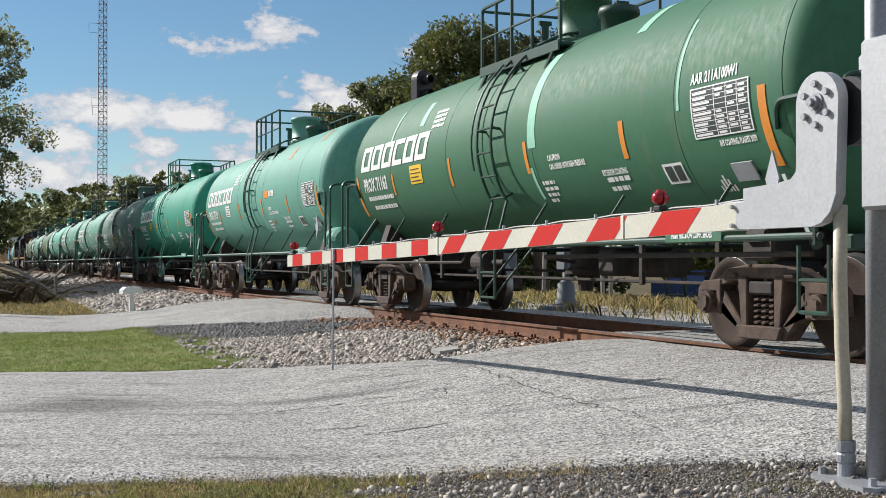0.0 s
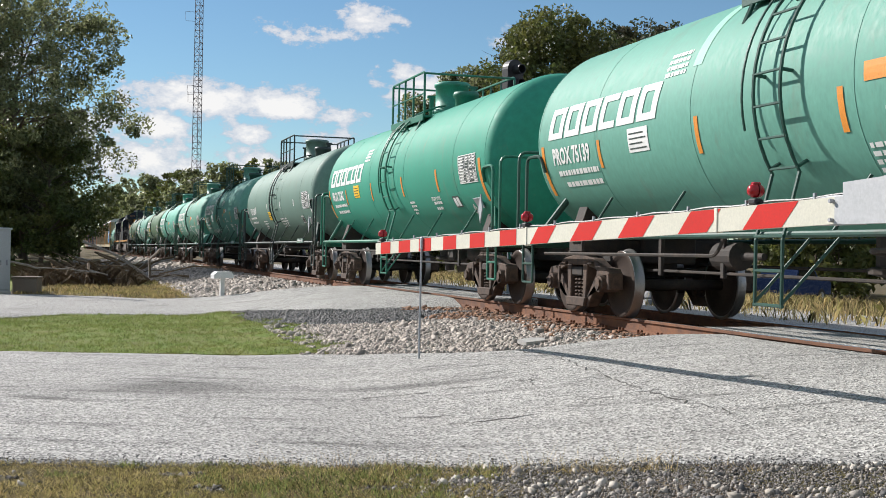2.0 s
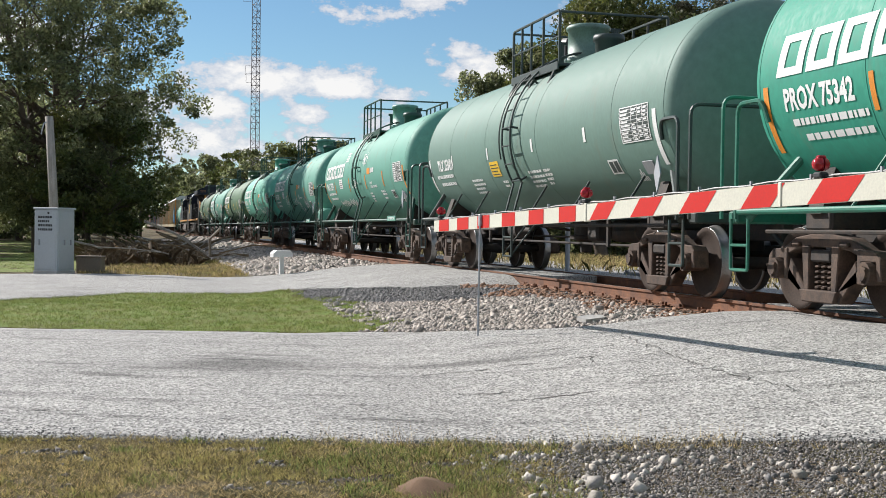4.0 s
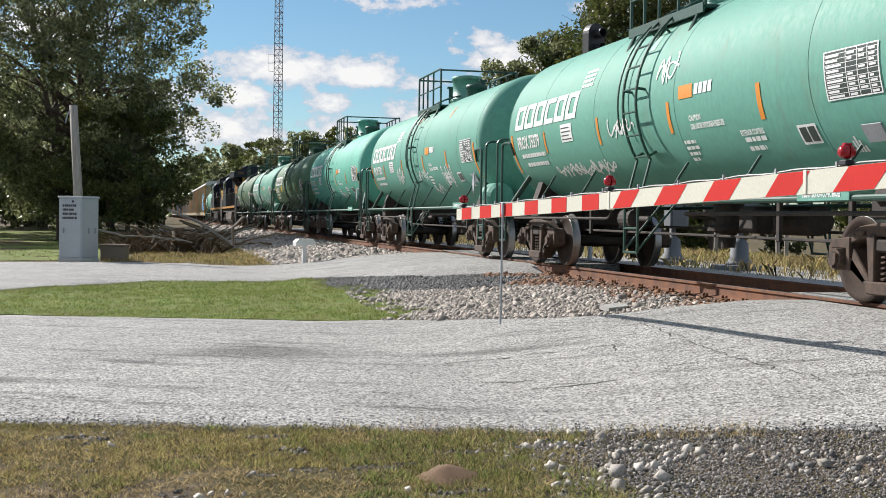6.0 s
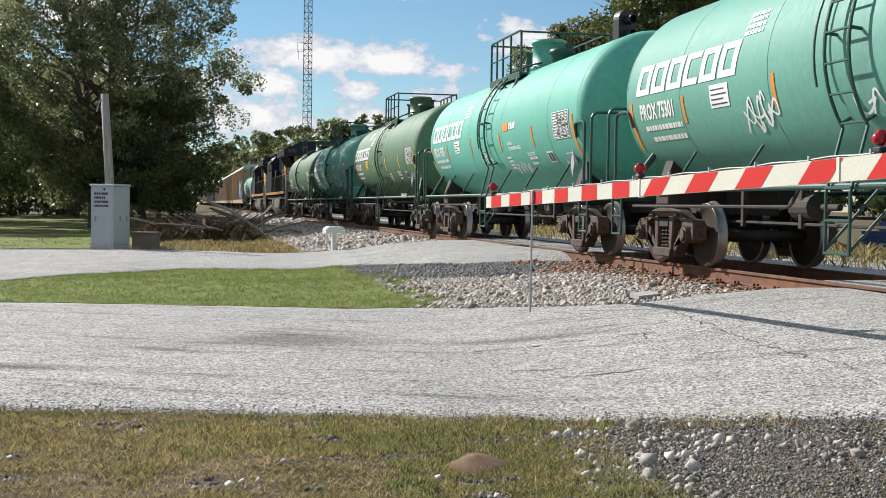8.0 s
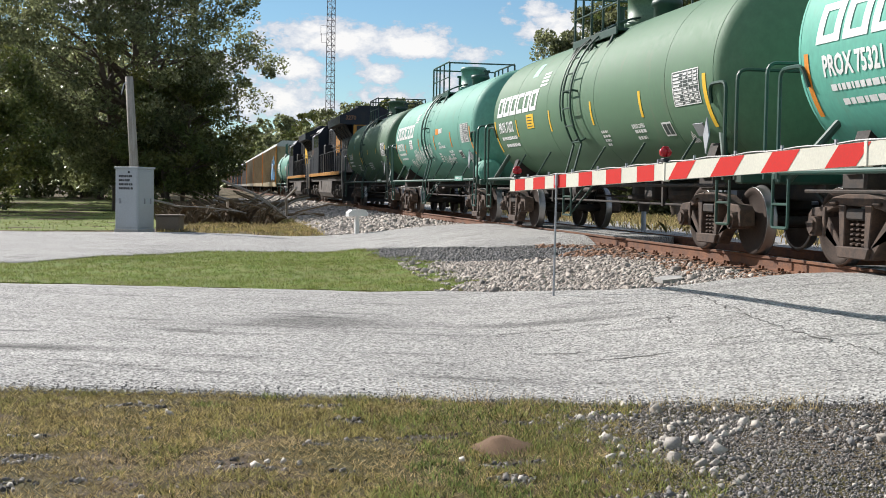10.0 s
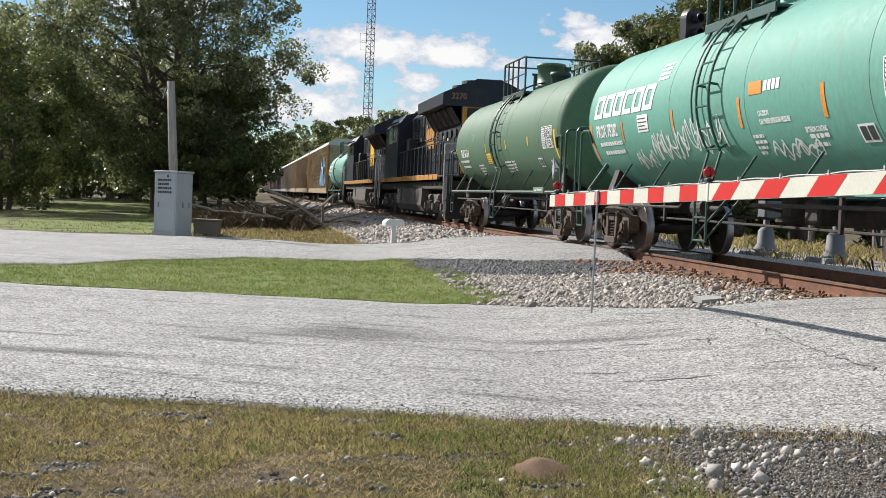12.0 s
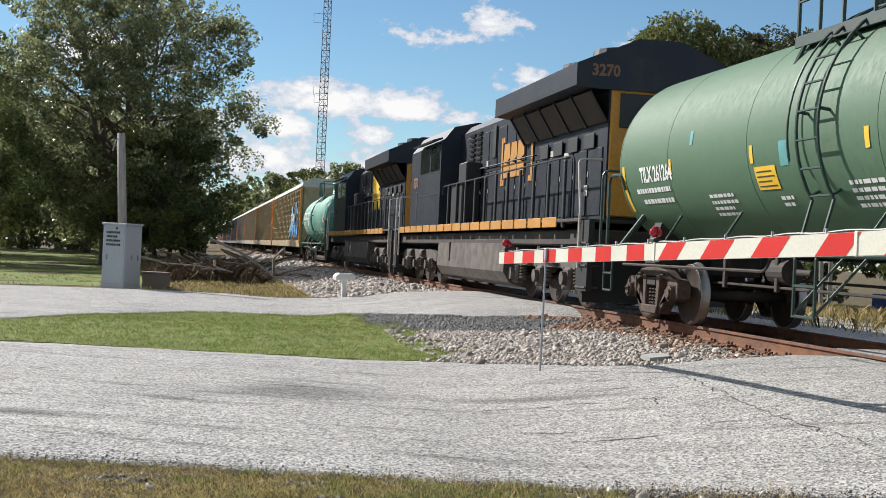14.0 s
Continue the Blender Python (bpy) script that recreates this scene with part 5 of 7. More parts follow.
def carrier(y0, tone, roof, graffiti, label):
    c = thing("autorack_car", label, "autorack car", group="autorack cars")
    L2 = 13.5
    own = []
    own += bits("side_sill", M_TRIM, c, [lambda b, s=s: box(b, (s * 1.45, 0, 1.05), (0.12, 2 * L2, 0.45), bevel=0.02) for s in (-1, 1)])
    own += bits("body", M_TRIM, c, [lambda b: box(b, (0, 0, 2.95), (2.84, 2 * L2 - 0.3, 3.5), bevel=0.02)], "panelled side walls")
    for s in (-1, 1):
        for k in range(20):
            y = -L2 + 0.1 + k * (2 * L2 - 0.2) / 19
            own += bits("post", M_TRIM, c, [lambda b: box(b, (s * 1.47, y, 2.95), (0.12, 0.13, 3.5), bevel=0.01)])
        for k in range(19):
            y = -L2 + 0.81 + k * (2 * L2 - 0.2) / 19
            bm = bmesh.new()
            for j in range(9):
                box(bm, (s * 1.44, y, 1.5 + j * 0.38), (0.05, 1.2, 0.10))
            own.append(tagged(part("slatted_panel", bm, M_TRIM, c), kind="stuff"))
    r = bits("roof", M_TRIM, c, [lambda b: prism(b, [(-1.5, 4.68), (1.5, 4.68), (1.4, 4.95), (0.9, 5.25), (-0.9, 5.25), (-1.4, 4.95)], -L2, L2, "y")], "pale arched roof")[0]
    own += bits("end_door", M_TRIM, c, [lambda b, e=e: box(b, (0, e * (L2 - 0.04), 2.95), (2.7, 0.1, 3.45), bevel=0.02) for e in (-1, 1)])
    bits("end_post", M_ORANGE, c, [lambda b, s=s, e=e: box(b, (s * 1.5, e * (L2 - 0.05), 2.9), (0.1, 0.16, 3.6)) for s in (-1, 1) for e in (-1, 1)], "orange end post")
    bits("centre_sill", M_GRIME, c, [lambda b: box(b, (0, 0, 0.92), (0.6, 2 * L2 + 0.6, 0.35))])
    bits("coupler", M_GRIME, c, [lambda b, e=e: box(b, (0, e * (L2 + 0.4), 0.86), (0.2, 0.6, 0.2), bevel=0.03) for e in (-1, 1)])
    if graffiti:
        rnd = random.Random(8)
        cols = [material("blue_spray", (0.10, 0.30, 0.62), 0.6, 0, 3, 0.2), material("pale_blue_spray", (0.22, 0.46, 0.68), 0.6, 0, 3, 0.2), M_WHITE]
        for k in range(26):
            y, z, w, h = -L2 + 1.2 + rnd.uniform(0, 6), rnd.uniform(1.3, 3.0), rnd.uniform(0.3, 0.9), rnd.uniform(0.3, 1.0)
            bits("graffiti", cols[k % 3] if k % 3 != 2 or k < 9 else cols[0], c, [lambda b: prism(b, [(y, z), (y + w, z + rnd.uniform(-0.1, 0.2)), (y + w * 0.8, z + h), (y + 0.1, z + h * 0.8)], -1.556 - k * 0.0006, -1.54, "x")])
    for o in own:
        o.color = (*tone, 1)
    r.color = (*roof, 1)
    for s in (-1, 1):
        truck(c, s * 9.8)
    CARS.append((c, y0))


engine(160.3 + 10.7, "dark blue diesel engine with gold bracket mark and stripe", "bracket")
engine(160.3 + 32.1, "dark blue diesel engine with a yellow block mark", "block")
tank_car("tank_car", 160.3 + 42.8 + 7.2, TEAL, (0.03, 0.12, 0.09), "teal tank car between engine and autorack cars", Marks(True, "PROX", "75210", "white"))
TONES = [((0.42, 0.33, 0.19), (0.58, 0.57, 0.54)), ((0.36, 0.28, 0.17), (0.5, 0.48, 0.44)), ((0.38, 0.32, 0.23), (0.6, 0.58, 0.52)), ((0.30, 0.27, 0.24), (0.6, 0.6, 0.58)),
         ((0.10, 0.10, 0.11), (0.35, 0.35, 0.36)), ((0.13, 0.14, 0.15), (0.4, 0.4, 0.4)), ((0.12, 0.12, 0.13), (0.4, 0.4, 0.4)), ((0.34, 0.25, 0.2), (0.5, 0.48, 0.45)), ((0.36, 0.26, 0.2), (0.5, 0.5, 0.48))]
for i, (tone, roof) in enumerate(TONES):
    carrier(160.3 + 42.8 + 14.6 + 14.0 + i * 28.2, tone, roof, i == 0, "tall slatted autorack car with blue graffiti" if i == 0 else "tall slatted autorack car, weathered")

# ---- crossing gate ----
def arm_at(y, dz=0.0, dx=0.0):
    """A point of the lowered arm's middle line."""
    return Vector((4.01 + (13.81 - y) * 0.09 + dx, y, 1.735 - (y - 6.4) * 0.0315 + dz))


def gate():
    g = thing("crossing_gate", "lowered red and white crossing gate on a grey mast", "crossing gate")
    # tapered arm of flat sheet with a rolled edge
    bm = bmesh.new()
    a, b = 6.35, 15.32
    ends = []
    for y, h in ((a, 0.086), (b, 0.072)):
        ends.append([bm.verts.new(arm_at(y, q * h, s * 0.022)) for q, s in ((-1, -1), (-1, 1), (1, 1), (1, -1))])
    for i in range(4):
        bm.faces.new((ends[0][i], ends[0][(i + 1) % 4], ends[1][(i + 1) % 4], ends[1][i]))
    bm.faces.new(ends[0][::-1]), bm.faces.new(ends[1])
    bmesh.ops.recalc_face_normals(bm, faces=bm.faces)
    arm = part("arm", bm, M_ARMW, g, "white reflective gate arm")
    # red stripes: slanted near the mast, upright towards the tip
    for k, (y0, y1) in enumerate(((7.53, 7.10), (8.34, 7.96), (9.23, 8.84), (10.06, 9.66), (10.86, 10.50), (11.54, 11.16), (12.29, 11.91), (13.03, 12.66), (13.78, 13.40), (14.46, 14.07), (15.12, 14.76))):
        h = 0.085 - 0.014 * (y0 - a) / (b - a)
        sl = 0.17 if k < 5 else 0.0
        for s in (-1, 1):
            bm = bmesh.new()
            q = [arm_at(y0, -h, s * 0.0245), arm_at(y1, -h, s * 0.0245), arm_at(y1 - sl, h, s * 0.0245), arm_at(y0 - sl, h, s * 0.0245)]
            bm.faces.new([bm.verts.new(v) for v in q])
            part("red_stripe", bm, M_ARMR, arm, "red reflective stripe")
    for y in (7.85, 10.95):
        bits("arm_joint", M_ARMW, arm, [lambda c: box(c, arm_at(y), (0.056, 0.05, 0.18), bevel=0.006)])
    # cable along the top edge with its clips
    bits("cable", M_BLACK, g, [lambda c: pipe(c, [arm_at(a + (b - a) * i / 60, 0.098 - 0.014 * i / 60 + 0.006 * math.sin(i * 1.3)) for i in range(61)], 0.008, 5)])
    for i in range(12):
        bits("cable_clip", M_GALV, g, [lambda c: box(c, arm_at(6.8 + i * 0.72, 0.1), (0.02, 0.02, 0.05))])
    # arm lamps
    for y, r in ((7.42, 0.047), (10.98, 0.043), (15.12, 0.042)):
        p = arm_at(y, 0.185)
        lamp = bits("arm_lamp", M_BLACK, g, [lambda c: (box(c, p - Vector((0, 0, 0.075)), (0.07, 0.10, 0.04), bevel=0.01), rod(c, p - Vector((0, 0.03, 0.12)), p - Vector((0, 0.03, 0.06)), 0.012, 6), rod(c, p - Vector((0, -0.03, 0.12)), p - Vector((0, -0.03, 0.06)), 0.012, 6))], "red warning lamp on the arm")[0]
        for s in (-1, 1):
            bits("lens", M_REDLENS, lamp, [lambda c: lathe(c, [(0, s * 0.06), (r * 0.7, s * 0.052), (r, s * 0.03), (r * 1.05, s * 0.004)], "x", 20, p)], "red lens", True)
        bits("lamp_cap", M_REDLENS, lamp, [lambda c: box(c, p + Vector((0, 0, r * 0.95)), (0.06, 0.05, 0.03), bevel=0.008)])
    # drop rod that props the tip on the road
    rodp = bits("drop_rod", M_GALV, g, [lambda c: rod(c, arm_at(13.66, 0.0, -0.035), (3.98, 13.66, road_z(3.98, 13.66) - 0.01), 0.013, 8)], "thin prop under the arm")[0]
    bits("rod_bracket", M_GALV, rodp, [lambda c: box(c, arm_at(13.66, 0.02, -0.035), (0.03, 0.07, 0.14), bevel=0.008)])
    # the bracket that carries the arm: a tall plate with a curved heel
    x = 4.66
    out = []
    for i in range(13):
        t = math.pi * i / 12
        out.append((5.735 - 0.19 * math.cos(t), 2.36 + 0.18 * math.sin(t)))
    out += [(5.925, 2.02), (5.93, 1.97), (5.98, 1.93), (6.10, 1.915), (6.46, 1.90), (6.46, 1.64), (5.78, 1.64)]
    out += [(5.70, 1.66), (5.62, 1.72), (5.57, 1.82)]
    first = out[:13]
    shape = first[::1] + out[13:]
    pl = bits("arm_bracket", M_ALU, g, [lambda c: prism(c, shape, x - 0.05, x + 0.02, "x")], "scuffed aluminium arm bracket")[0]
    for q in range(6):
        t = q * math.tau / 6 + 0.5
        bits("bolt", M_GALV, pl, [lambda c: (rod(c, (x - 0.05, 5.735 + 0.115 * math.cos(t), 2.35 + 0.12 * math.sin(t)), (x - 0.075, 5.735 + 0.115 * math.cos(t), 2.35 + 0.12 * math.sin(t)), 0.022, 6))])
    bits("hub", M_GALV, pl, [lambda c: (rod(c, (x - 0.05, 5.735, 2.36), (x - 0.085, 5.735, 2.36), 0.042, 16), rod(c, (x - 0.085, 5.735, 2.36), (x - 0.11, 5.735, 2.36), 0.024, 12))])
    bits("arm_clamp", M_ALU, g, [lambda c: box(c, arm_at(6.55, 0, 0), (0.05, 0.5, 0.19), bevel=0.01)])
    for z in (-0.06, 0.06):
        bits("bolt", M_GALV, g, [lambda c: rod(c, arm_at(6.6, z, -0.05), arm_at(6.6, z, -0.02), 0.014, 6)])
    bits("pivot_shaft", M_GALV, g, [lambda c: rod(c, (4.6, 5.735, 2.36), (5.25, 5.735, 2.36), 0.06, 16)])
    # mechanism case on the mast
    case = bits("mechanism_case", M_ALU, g, [lambda c: box(c, (4.98, 5.22, 2.2), (0.5, 0.42, 0.92), bevel=0.05)], "grey gate mechanism case")[0]
    bits("case_lid", M_ALU, case, [lambda c: box(c, (4.70, 5.22, 2.2), (0.05, 0.46, 0.96), bevel=0.022)])
    bits("case_ear", M_ALU, case, [lambda c: box(c, (4.9, 5.47, 2.56), (0.34, 0.14, 0.12), bevel=0.025)])
    bits("drive_disc", M_BLACK, case, [lambda c: rod(c, (4.72, 5.6, 2.3), (4.80, 5.6, 2.3), 0.2, 24)])
    bits("mast", M_GALV, g, [lambda c: rod(c, (4.76, 5.40, 0.15), (4.76, 5.40, 4.3), 0.066, 24)], "galvanised mast", True)
    bits("conduit", material("cream_conduit", (0.5, 0.45, 0.34), 0.5, 0, 5, 0.15, stain=0.2, stain_color=(0.25, 0.2, 0.14)), g,
         [lambda c: pipe(c, [(4.66, 5.555, 0.33), (4.66, 5.56, 0.6), (4.665, 5.59, 0.95), (4.68, 5.62, 1.35), (4.70, 5.64, 1.76)], 0.04, 14)], "leaning cream cable conduit", True)
    bits("conduit_coupling", M_GALV, g, [lambda c: lathe(c, [(0.045, 0.42), (0.055, 0.42), (0.055, 0.36), (0.048, 0.355), (0.055, 0.34), (0.055, 0.30), (0.046, 0.29), (0.05, 0.2), (0.0, 0.2)], "z", 16, (4.66, 5.553, 0))])
    base = bits("mast_base", M_GALV, g, [lambda c: prism(c, [(4.54, 5.16), (5.02, 5.16), (5.06, 5.22), (5.06, 5.6), (4.98, 5.72), (4.58, 5.74), (4.50, 5.66), (4.50, 5.22)], 0.10, 0.22, "z")], "cast mast base with bolts")[0]
    for bx, by in ((4.58, 5.66), (4.98, 5.62), (4.58, 5.24), (4.98, 5.24)):
        bits("bolt", M_GALV, base, [lambda c: rod(c, (bx, by, 0.2), (bx, by, 0.26), 0.022, 6)])
    return g


gate()

# ---- things round the crossing ----
def gz(x, y):
    return ground_z(x, y)


def cabinet():
    x, y = -2.05, 37.6
    c = thing("relay_cabinet", "grey steel relay cabinet with dark lettering, beside the lane", "relay cabinet", pose(x, y, gz(x, y) - 0.02, 0, 0, -34))
    grey = material("grey_cabinet_paint", (0.42, 0.45, 0.47), 0.5, 0.1, 3, 0.12, stain=0.15, stain_color=(0.22, 0.2, 0.18), bump=0.03)
    bits("plinth", M_CONCRETE, c, [lambda b: box(b, (0, 0, 0.06), (0.84, 0.84, 0.12), bevel=0.01)])
    body = bits("body", grey, c, [lambda b: box(b, (0, 0, 1.0), (0.8, 0.8, 1.8), bevel=0.012)])[0]
    bits("roof_cap", grey, c, [lambda b: box(b, (0, 0, 1.93), (0.86, 0.86, 0.06), bevel=0.012)])
    bits("door", grey, body, [lambda b: box(b, (0.0, -0.405, 1.0), (0.72, 0.02, 1.66), bevel=0.006), lambda b: box(b, (0.405, 0, 1.0), (0.02, 0.72, 1.66), bevel=0.006)])
    bits("handle", M_GALV, body, [lambda b: box(b, (-0.22, -0.43, 0.95), (0.04, 0.05, 0.16), bevel=0.008), lambda b: box(b, (0.43, -0.1, 0.95), (0.05, 0.04, 0.16), bevel=0.008), lambda b: box(b, (0.43, 0.2, 0.95), (0.05, 0.04, 0.16), bevel=0.008)])
    for i, w in enumerate((0.42, 0.4, 0.46, 0.46)):
        bm = bmesh.new()
        xx, rnd = -0.26, random.Random(i)
        while xx < -0.26 + w:
            k = rnd.uniform(0.03, 0.07)
            box(bm, (xx + k / 2, -0.417, 1.68 - i * 0.12), (k, 0.006, 0.065))
            xx += k + 0.018
        part("lettering_bar", bm, M_BLACK, body, "dark row of lettering")
    bits("vent", M_BLACK, body, [lambda b: rod(b, (0.1, -0.41, 1.8), (0.1, -0.425, 1.8), 0.035, 12)])


def ground_box():
    x, y = -1.05, 38.6
    c = thing("junction_box", "low weathered brown junction box on the ground", "junction box", pose(x, y, gz(x, y) - 0.02, 0, 0, -12))
    m = material("brown_box_paint", (0.2, 0.16, 0.12), 0.7, 0, 3, 0.25, stain=0.2)
    bits("body", m, c, [lambda b: box(b, (0, 0, 0.25), (0.72, 0.6, 0.5), bevel=0.02)])
    bits("lid", m, c, [lambda b: box(b, (0, 0, 0.52), (0.78, 0.66, 0.05), bevel=0.012)])


def leaning_pole():
    x, y = -2.0, 38.4
    c = thing("utility_pole", "short leaning grey wooden pole with a bent bracket", "utility pole")
    bits("shaft", M_WOODPOLE, c, [lambda b: rod(b, (x, y, -0.1), (x - 0.28, y + 0.05, 4.65), 0.15, 14, 0.12)], "", True)
    bits("bracket", M_GALV, c, [lambda b: pipe(b, round_path([(x - 0.27, y, 4.5), (x - 0.42, y - 0.05, 4.45), (x - 0.5, y - 0.05, 4.1)], 0.1), 0.02)])


def marker():
    x, y = 4.0, 32.6
    z = gz(x, y)
    c = thing("cable_marker", "white hooded marker on a post in the ballast", "marker post", pose(x, y, z, 0, 0, 10))
    w = material("chalky_white_paint", (0.7, 0.69, 0.66), 0.6, 0, 4, 0.12, stain=0.1, stain_color=(0.4, 0.36, 0.3))
    bits("post", w, c, [lambda b: box(b, (0, 0, 0.26), (0.11, 0.11, 0.56), bevel=0.01)])
    bits("hood", w, c, [lambda b: prism(b, [(-0.27, 0.50), (-0.27, 0.6), (-0.18, 0.68), (0.2, 0.68), (0.26, 0.6), (0.26, 0.52)], -0.16, 0.16, "y")])


def lattice_tower():
    x, y, H = 29.5, 296.0, 92.0
    t = thing("radio_mast", "tall slender red and grey lattice radio mast", "radio mast", pose(x, y, 0))
    steel = material("mast_steel", (0.2, 0.17, 0.17), 0.6, 0.3, 0.2, 0.2, bump=0)
    R0 = 1.05
    legs = [(R0 * math.cos(a), R0 * math.sin(a)) for a in (0.5, 0.5 + math.tau / 3, 0.5 + 2 * math.tau / 3)]
    for lx, ly in legs:
        bits("leg", steel, t, [lambda b: rod(b, (lx * 1.25, ly * 1.25, 0), (lx * 0.85, ly * 0.85, H), 0.09, 6)])
    bm = bmesh.new()
    n = 62
    for k in range(n):
        z0, z1 = H * k / n, H * (k + 1) / n
        for i in range(3):
            a, b = legs[i], legs[(i + 1) % 3]
            s0, s1 = 1.25 - 0.4 * z0 / H, 1.25 - 0.4 * z1 / H
            pa, pb = Vector((a[0] * s0, a[1] * s0, z0)), Vector((b[0] * s1, b[1] * s1, z1))
            if k % 2:
                pa, pb = Vector((b[0] * s0, b[1] * s0, z0)), Vector((a[0] * s1, a[1] * s1, z1))
            rod(bm, pa, pb, 0.05, 4, caps=False)
            rod(bm, (a[0] * s0, a[1] * s0, z0), (b[0] * s0, b[1] * s0, z0), 0.05, 4, caps=False)
    tagged(part("bracing", bm, steel, t), kind="stuff")
    for z, w in ((55.5, 2.3), (38, 1.6), (72, 2.0), (36.2, 1.4)):
        bits("antenna", steel, t, [lambda b: pipe(b, [(-0.9, 0, z), (-0.9 - w, 0, z), (-0.9 - w, 0, z + 2.2), (-0.9, 0, z + 2.2)], 0.05, 4)])


def signal_mast():
    x, y = 12.0, 32.4
    z = gz(x, y) - 0.05
    s = thing("railway_signal", "black hooded railway signal head on a mast behind the train", "railway signal", pose(x, y, z + 0.36, 0, 0, 20))
    bits("mast", M_GALV, s, [lambda b: rod(b, (0, 0, -0.36), (0, 0, 5.6), 0.07, 12)])
    bm = bmesh.new()
    out = [(-0.29, 5.35)]
    for i in range(13):
        t = math.pi - math.pi * i / 12
        out.append((0.29 * math.cos(t), 6.05 + 0.29 * math.sin(t)))
    out += [(0.29, 5.35)]
    prism(bm, out, -0.12, 0.12, "y")
    head = part("signal_head", bm, M_BLACK, s, "round-topped black signal target")
    for zz in (6.05, 5.65):
        bits("hood", M_BLACK, head, [lambda b: lathe(b, [(0.13, -0.12), (0.14, -0.4), (0.12, -0.4), (0.11, -0.12)], "y", 18, (0, 0, zz))])
        bits("lens", M_GLASS, head, [lambda b: lathe(b, [(0, -0.125), (0.11, -0.125)], "y", 16, (0, 0, zz))])
    bits("backing_box", M_BLACK, head, [lambda b: box(b, (0, 0.2, 5.85), (0.35, 0.2, 0.6), bevel=0.03)])


M_DARKGREY = material("dull_grey_casting", (0.16, 0.17, 0.185), 0.7, 0.1, 5, 0.2, stain=0.2)


def post_base(x, y, h):
    z = gz(x, y) - 0.05
    s = thing("gate_post", "grey crossing post on a flared cast base behind the track", "gate post", pose(x, y, z), group="far side posts")
    bits("foundation", M_DARKGREY, s, [lambda b: prism(b, [(-0.55, 0), (0.55, 0), (0.45, 0.24), (-0.45, 0.24)], -0.5, 0.5, "y")])
    bits("pedestal", M_DARKGREY, s, [lambda b: lathe(b, [(0, 0.24), (0.32, 0.24), (0.3, 0.3), (0.22, 0.4), (0.2, 0.75), (0.1, 0.85), (0.08, 0.86), (0.08, h), (0, h)], "z", 18)], "", True)
    bits("case", M_DARKGREY, s, [lambda b: box(b, (0, -0.2, 1.5), (0.5, 0.5, 0.9), bevel=0.05)])


def parked_car():
    x, y = 32.4, 50.0
    m = material("dark_blue_car_paint", (0.03, 0.06, 0.16), 0.25, 0.2, 2, 0.08, bump=0)
    c = thing("parked_car", "dark blue pickup parked beyond the track", "car", pose(x, y, gz(x, y), 0, 0, -60))
    prof = [(-2.6, 0.45), (2.6, 0.45), (2.65, 0.9), (2.5, 1.1), (1.35, 1.18), (0.75, 1.72), (-0.75, 1.76), (-0.95, 1.2), (-2.6, 1.2)]
    bits("body", m, c, [lambda b: prism(b, prof, -0.92, 0.92, "x")])
    for s in (-1, 1):
        bits("window", M_GLASS, c, [lambda b: prism(b, [(1.15, 1.2), (0.68, 1.64), (-0.68, 1.68), (-0.8, 1.22)], s * 0.925, s * 0.935, "x")])
        for v in (-1.65, 1.6):
            w = bits("wheel", M_RUBBER, c, [lambda b: lathe(b, [(0.2, -0.11), (0.34, -0.11), (0.37, -0.06), (0.37, 0.06), (0.34, 0.11), (0.2, 0.11)], "x", 24, (s * 0.85, v, 0.37))])[0]
            bits("rim", M_ALU, w, [lambda b: rod(b, (s * 0.78, v, 0.37), (s * 0.955, v, 0.37), 0.21, 16)])
        bits("headlight", M_ALU, c, [lambda b: box(b, (s * 0.7, 2.6, 0.92), (0.35, 0.08, 0.16), bevel=0.02)])
    bits("bumper", M_BLACK, c, [lambda b: box(b, (0, 2.66, 0.55), (1.8, 0.12, 0.22), bevel=0.04)])


def line_pole():
    c = thing("utility_pole", "thin dark wooden pole far along the line", "utility pole")
    bits("shaft", M_TIE, c, [lambda b: rod(b, (1.55, 150, -0.2), (1.5, 150, 6.1), 0.16, 10, 0.12)], "", True)
    bits("crossarm", M_TIE, c, [lambda b: box(b, (1.5, 150, 5.7), (1.3, 0.1, 0.12), bevel=0.01)])


def brush_pile():
    """Cut limbs thrown down at the foot of the bank."""
    rnd = random.Random(61)
    c = thing("brush_pile", "grey-brown pile of cut dead limbs beside the bank", "brush pile")
    for k in range(70):
        x, y = rnd.uniform(-0.4, 3.4), rnd.uniform(45, 58)
        a, ln, up = rnd.uniform(0, math.tau), rnd.uniform(0.8, 2.4), rnd.uniform(-0.05, 0.55)
        z = gz(x, y) + rnd.uniform(0.05, 0.5)
        p = Vector((x, y, z))
        q = p + Vector((math.cos(a), math.sin(a), up)) * ln
        m = (p + q) / 2 + Vector((rnd.gauss(0, 0.1), rnd.gauss(0, 0.1), rnd.uniform(0, 0.2)))
        r = rnd.uniform(0.015, 0.06)
        bits("limb", M_WOODPOLE if k % 3 == 0 else M_BRUSH, c, [lambda b: pipe(b, [p, m, q], r, 5)])


line_pole(), brush_pile()
cabinet(), ground_box(), leaning_pole(), marker(), lattice_tower(), signal_mast(), parked_car()
post_base(13.3, 26.0, 3.4)
post_base(13.1, 29.3, 3.4)
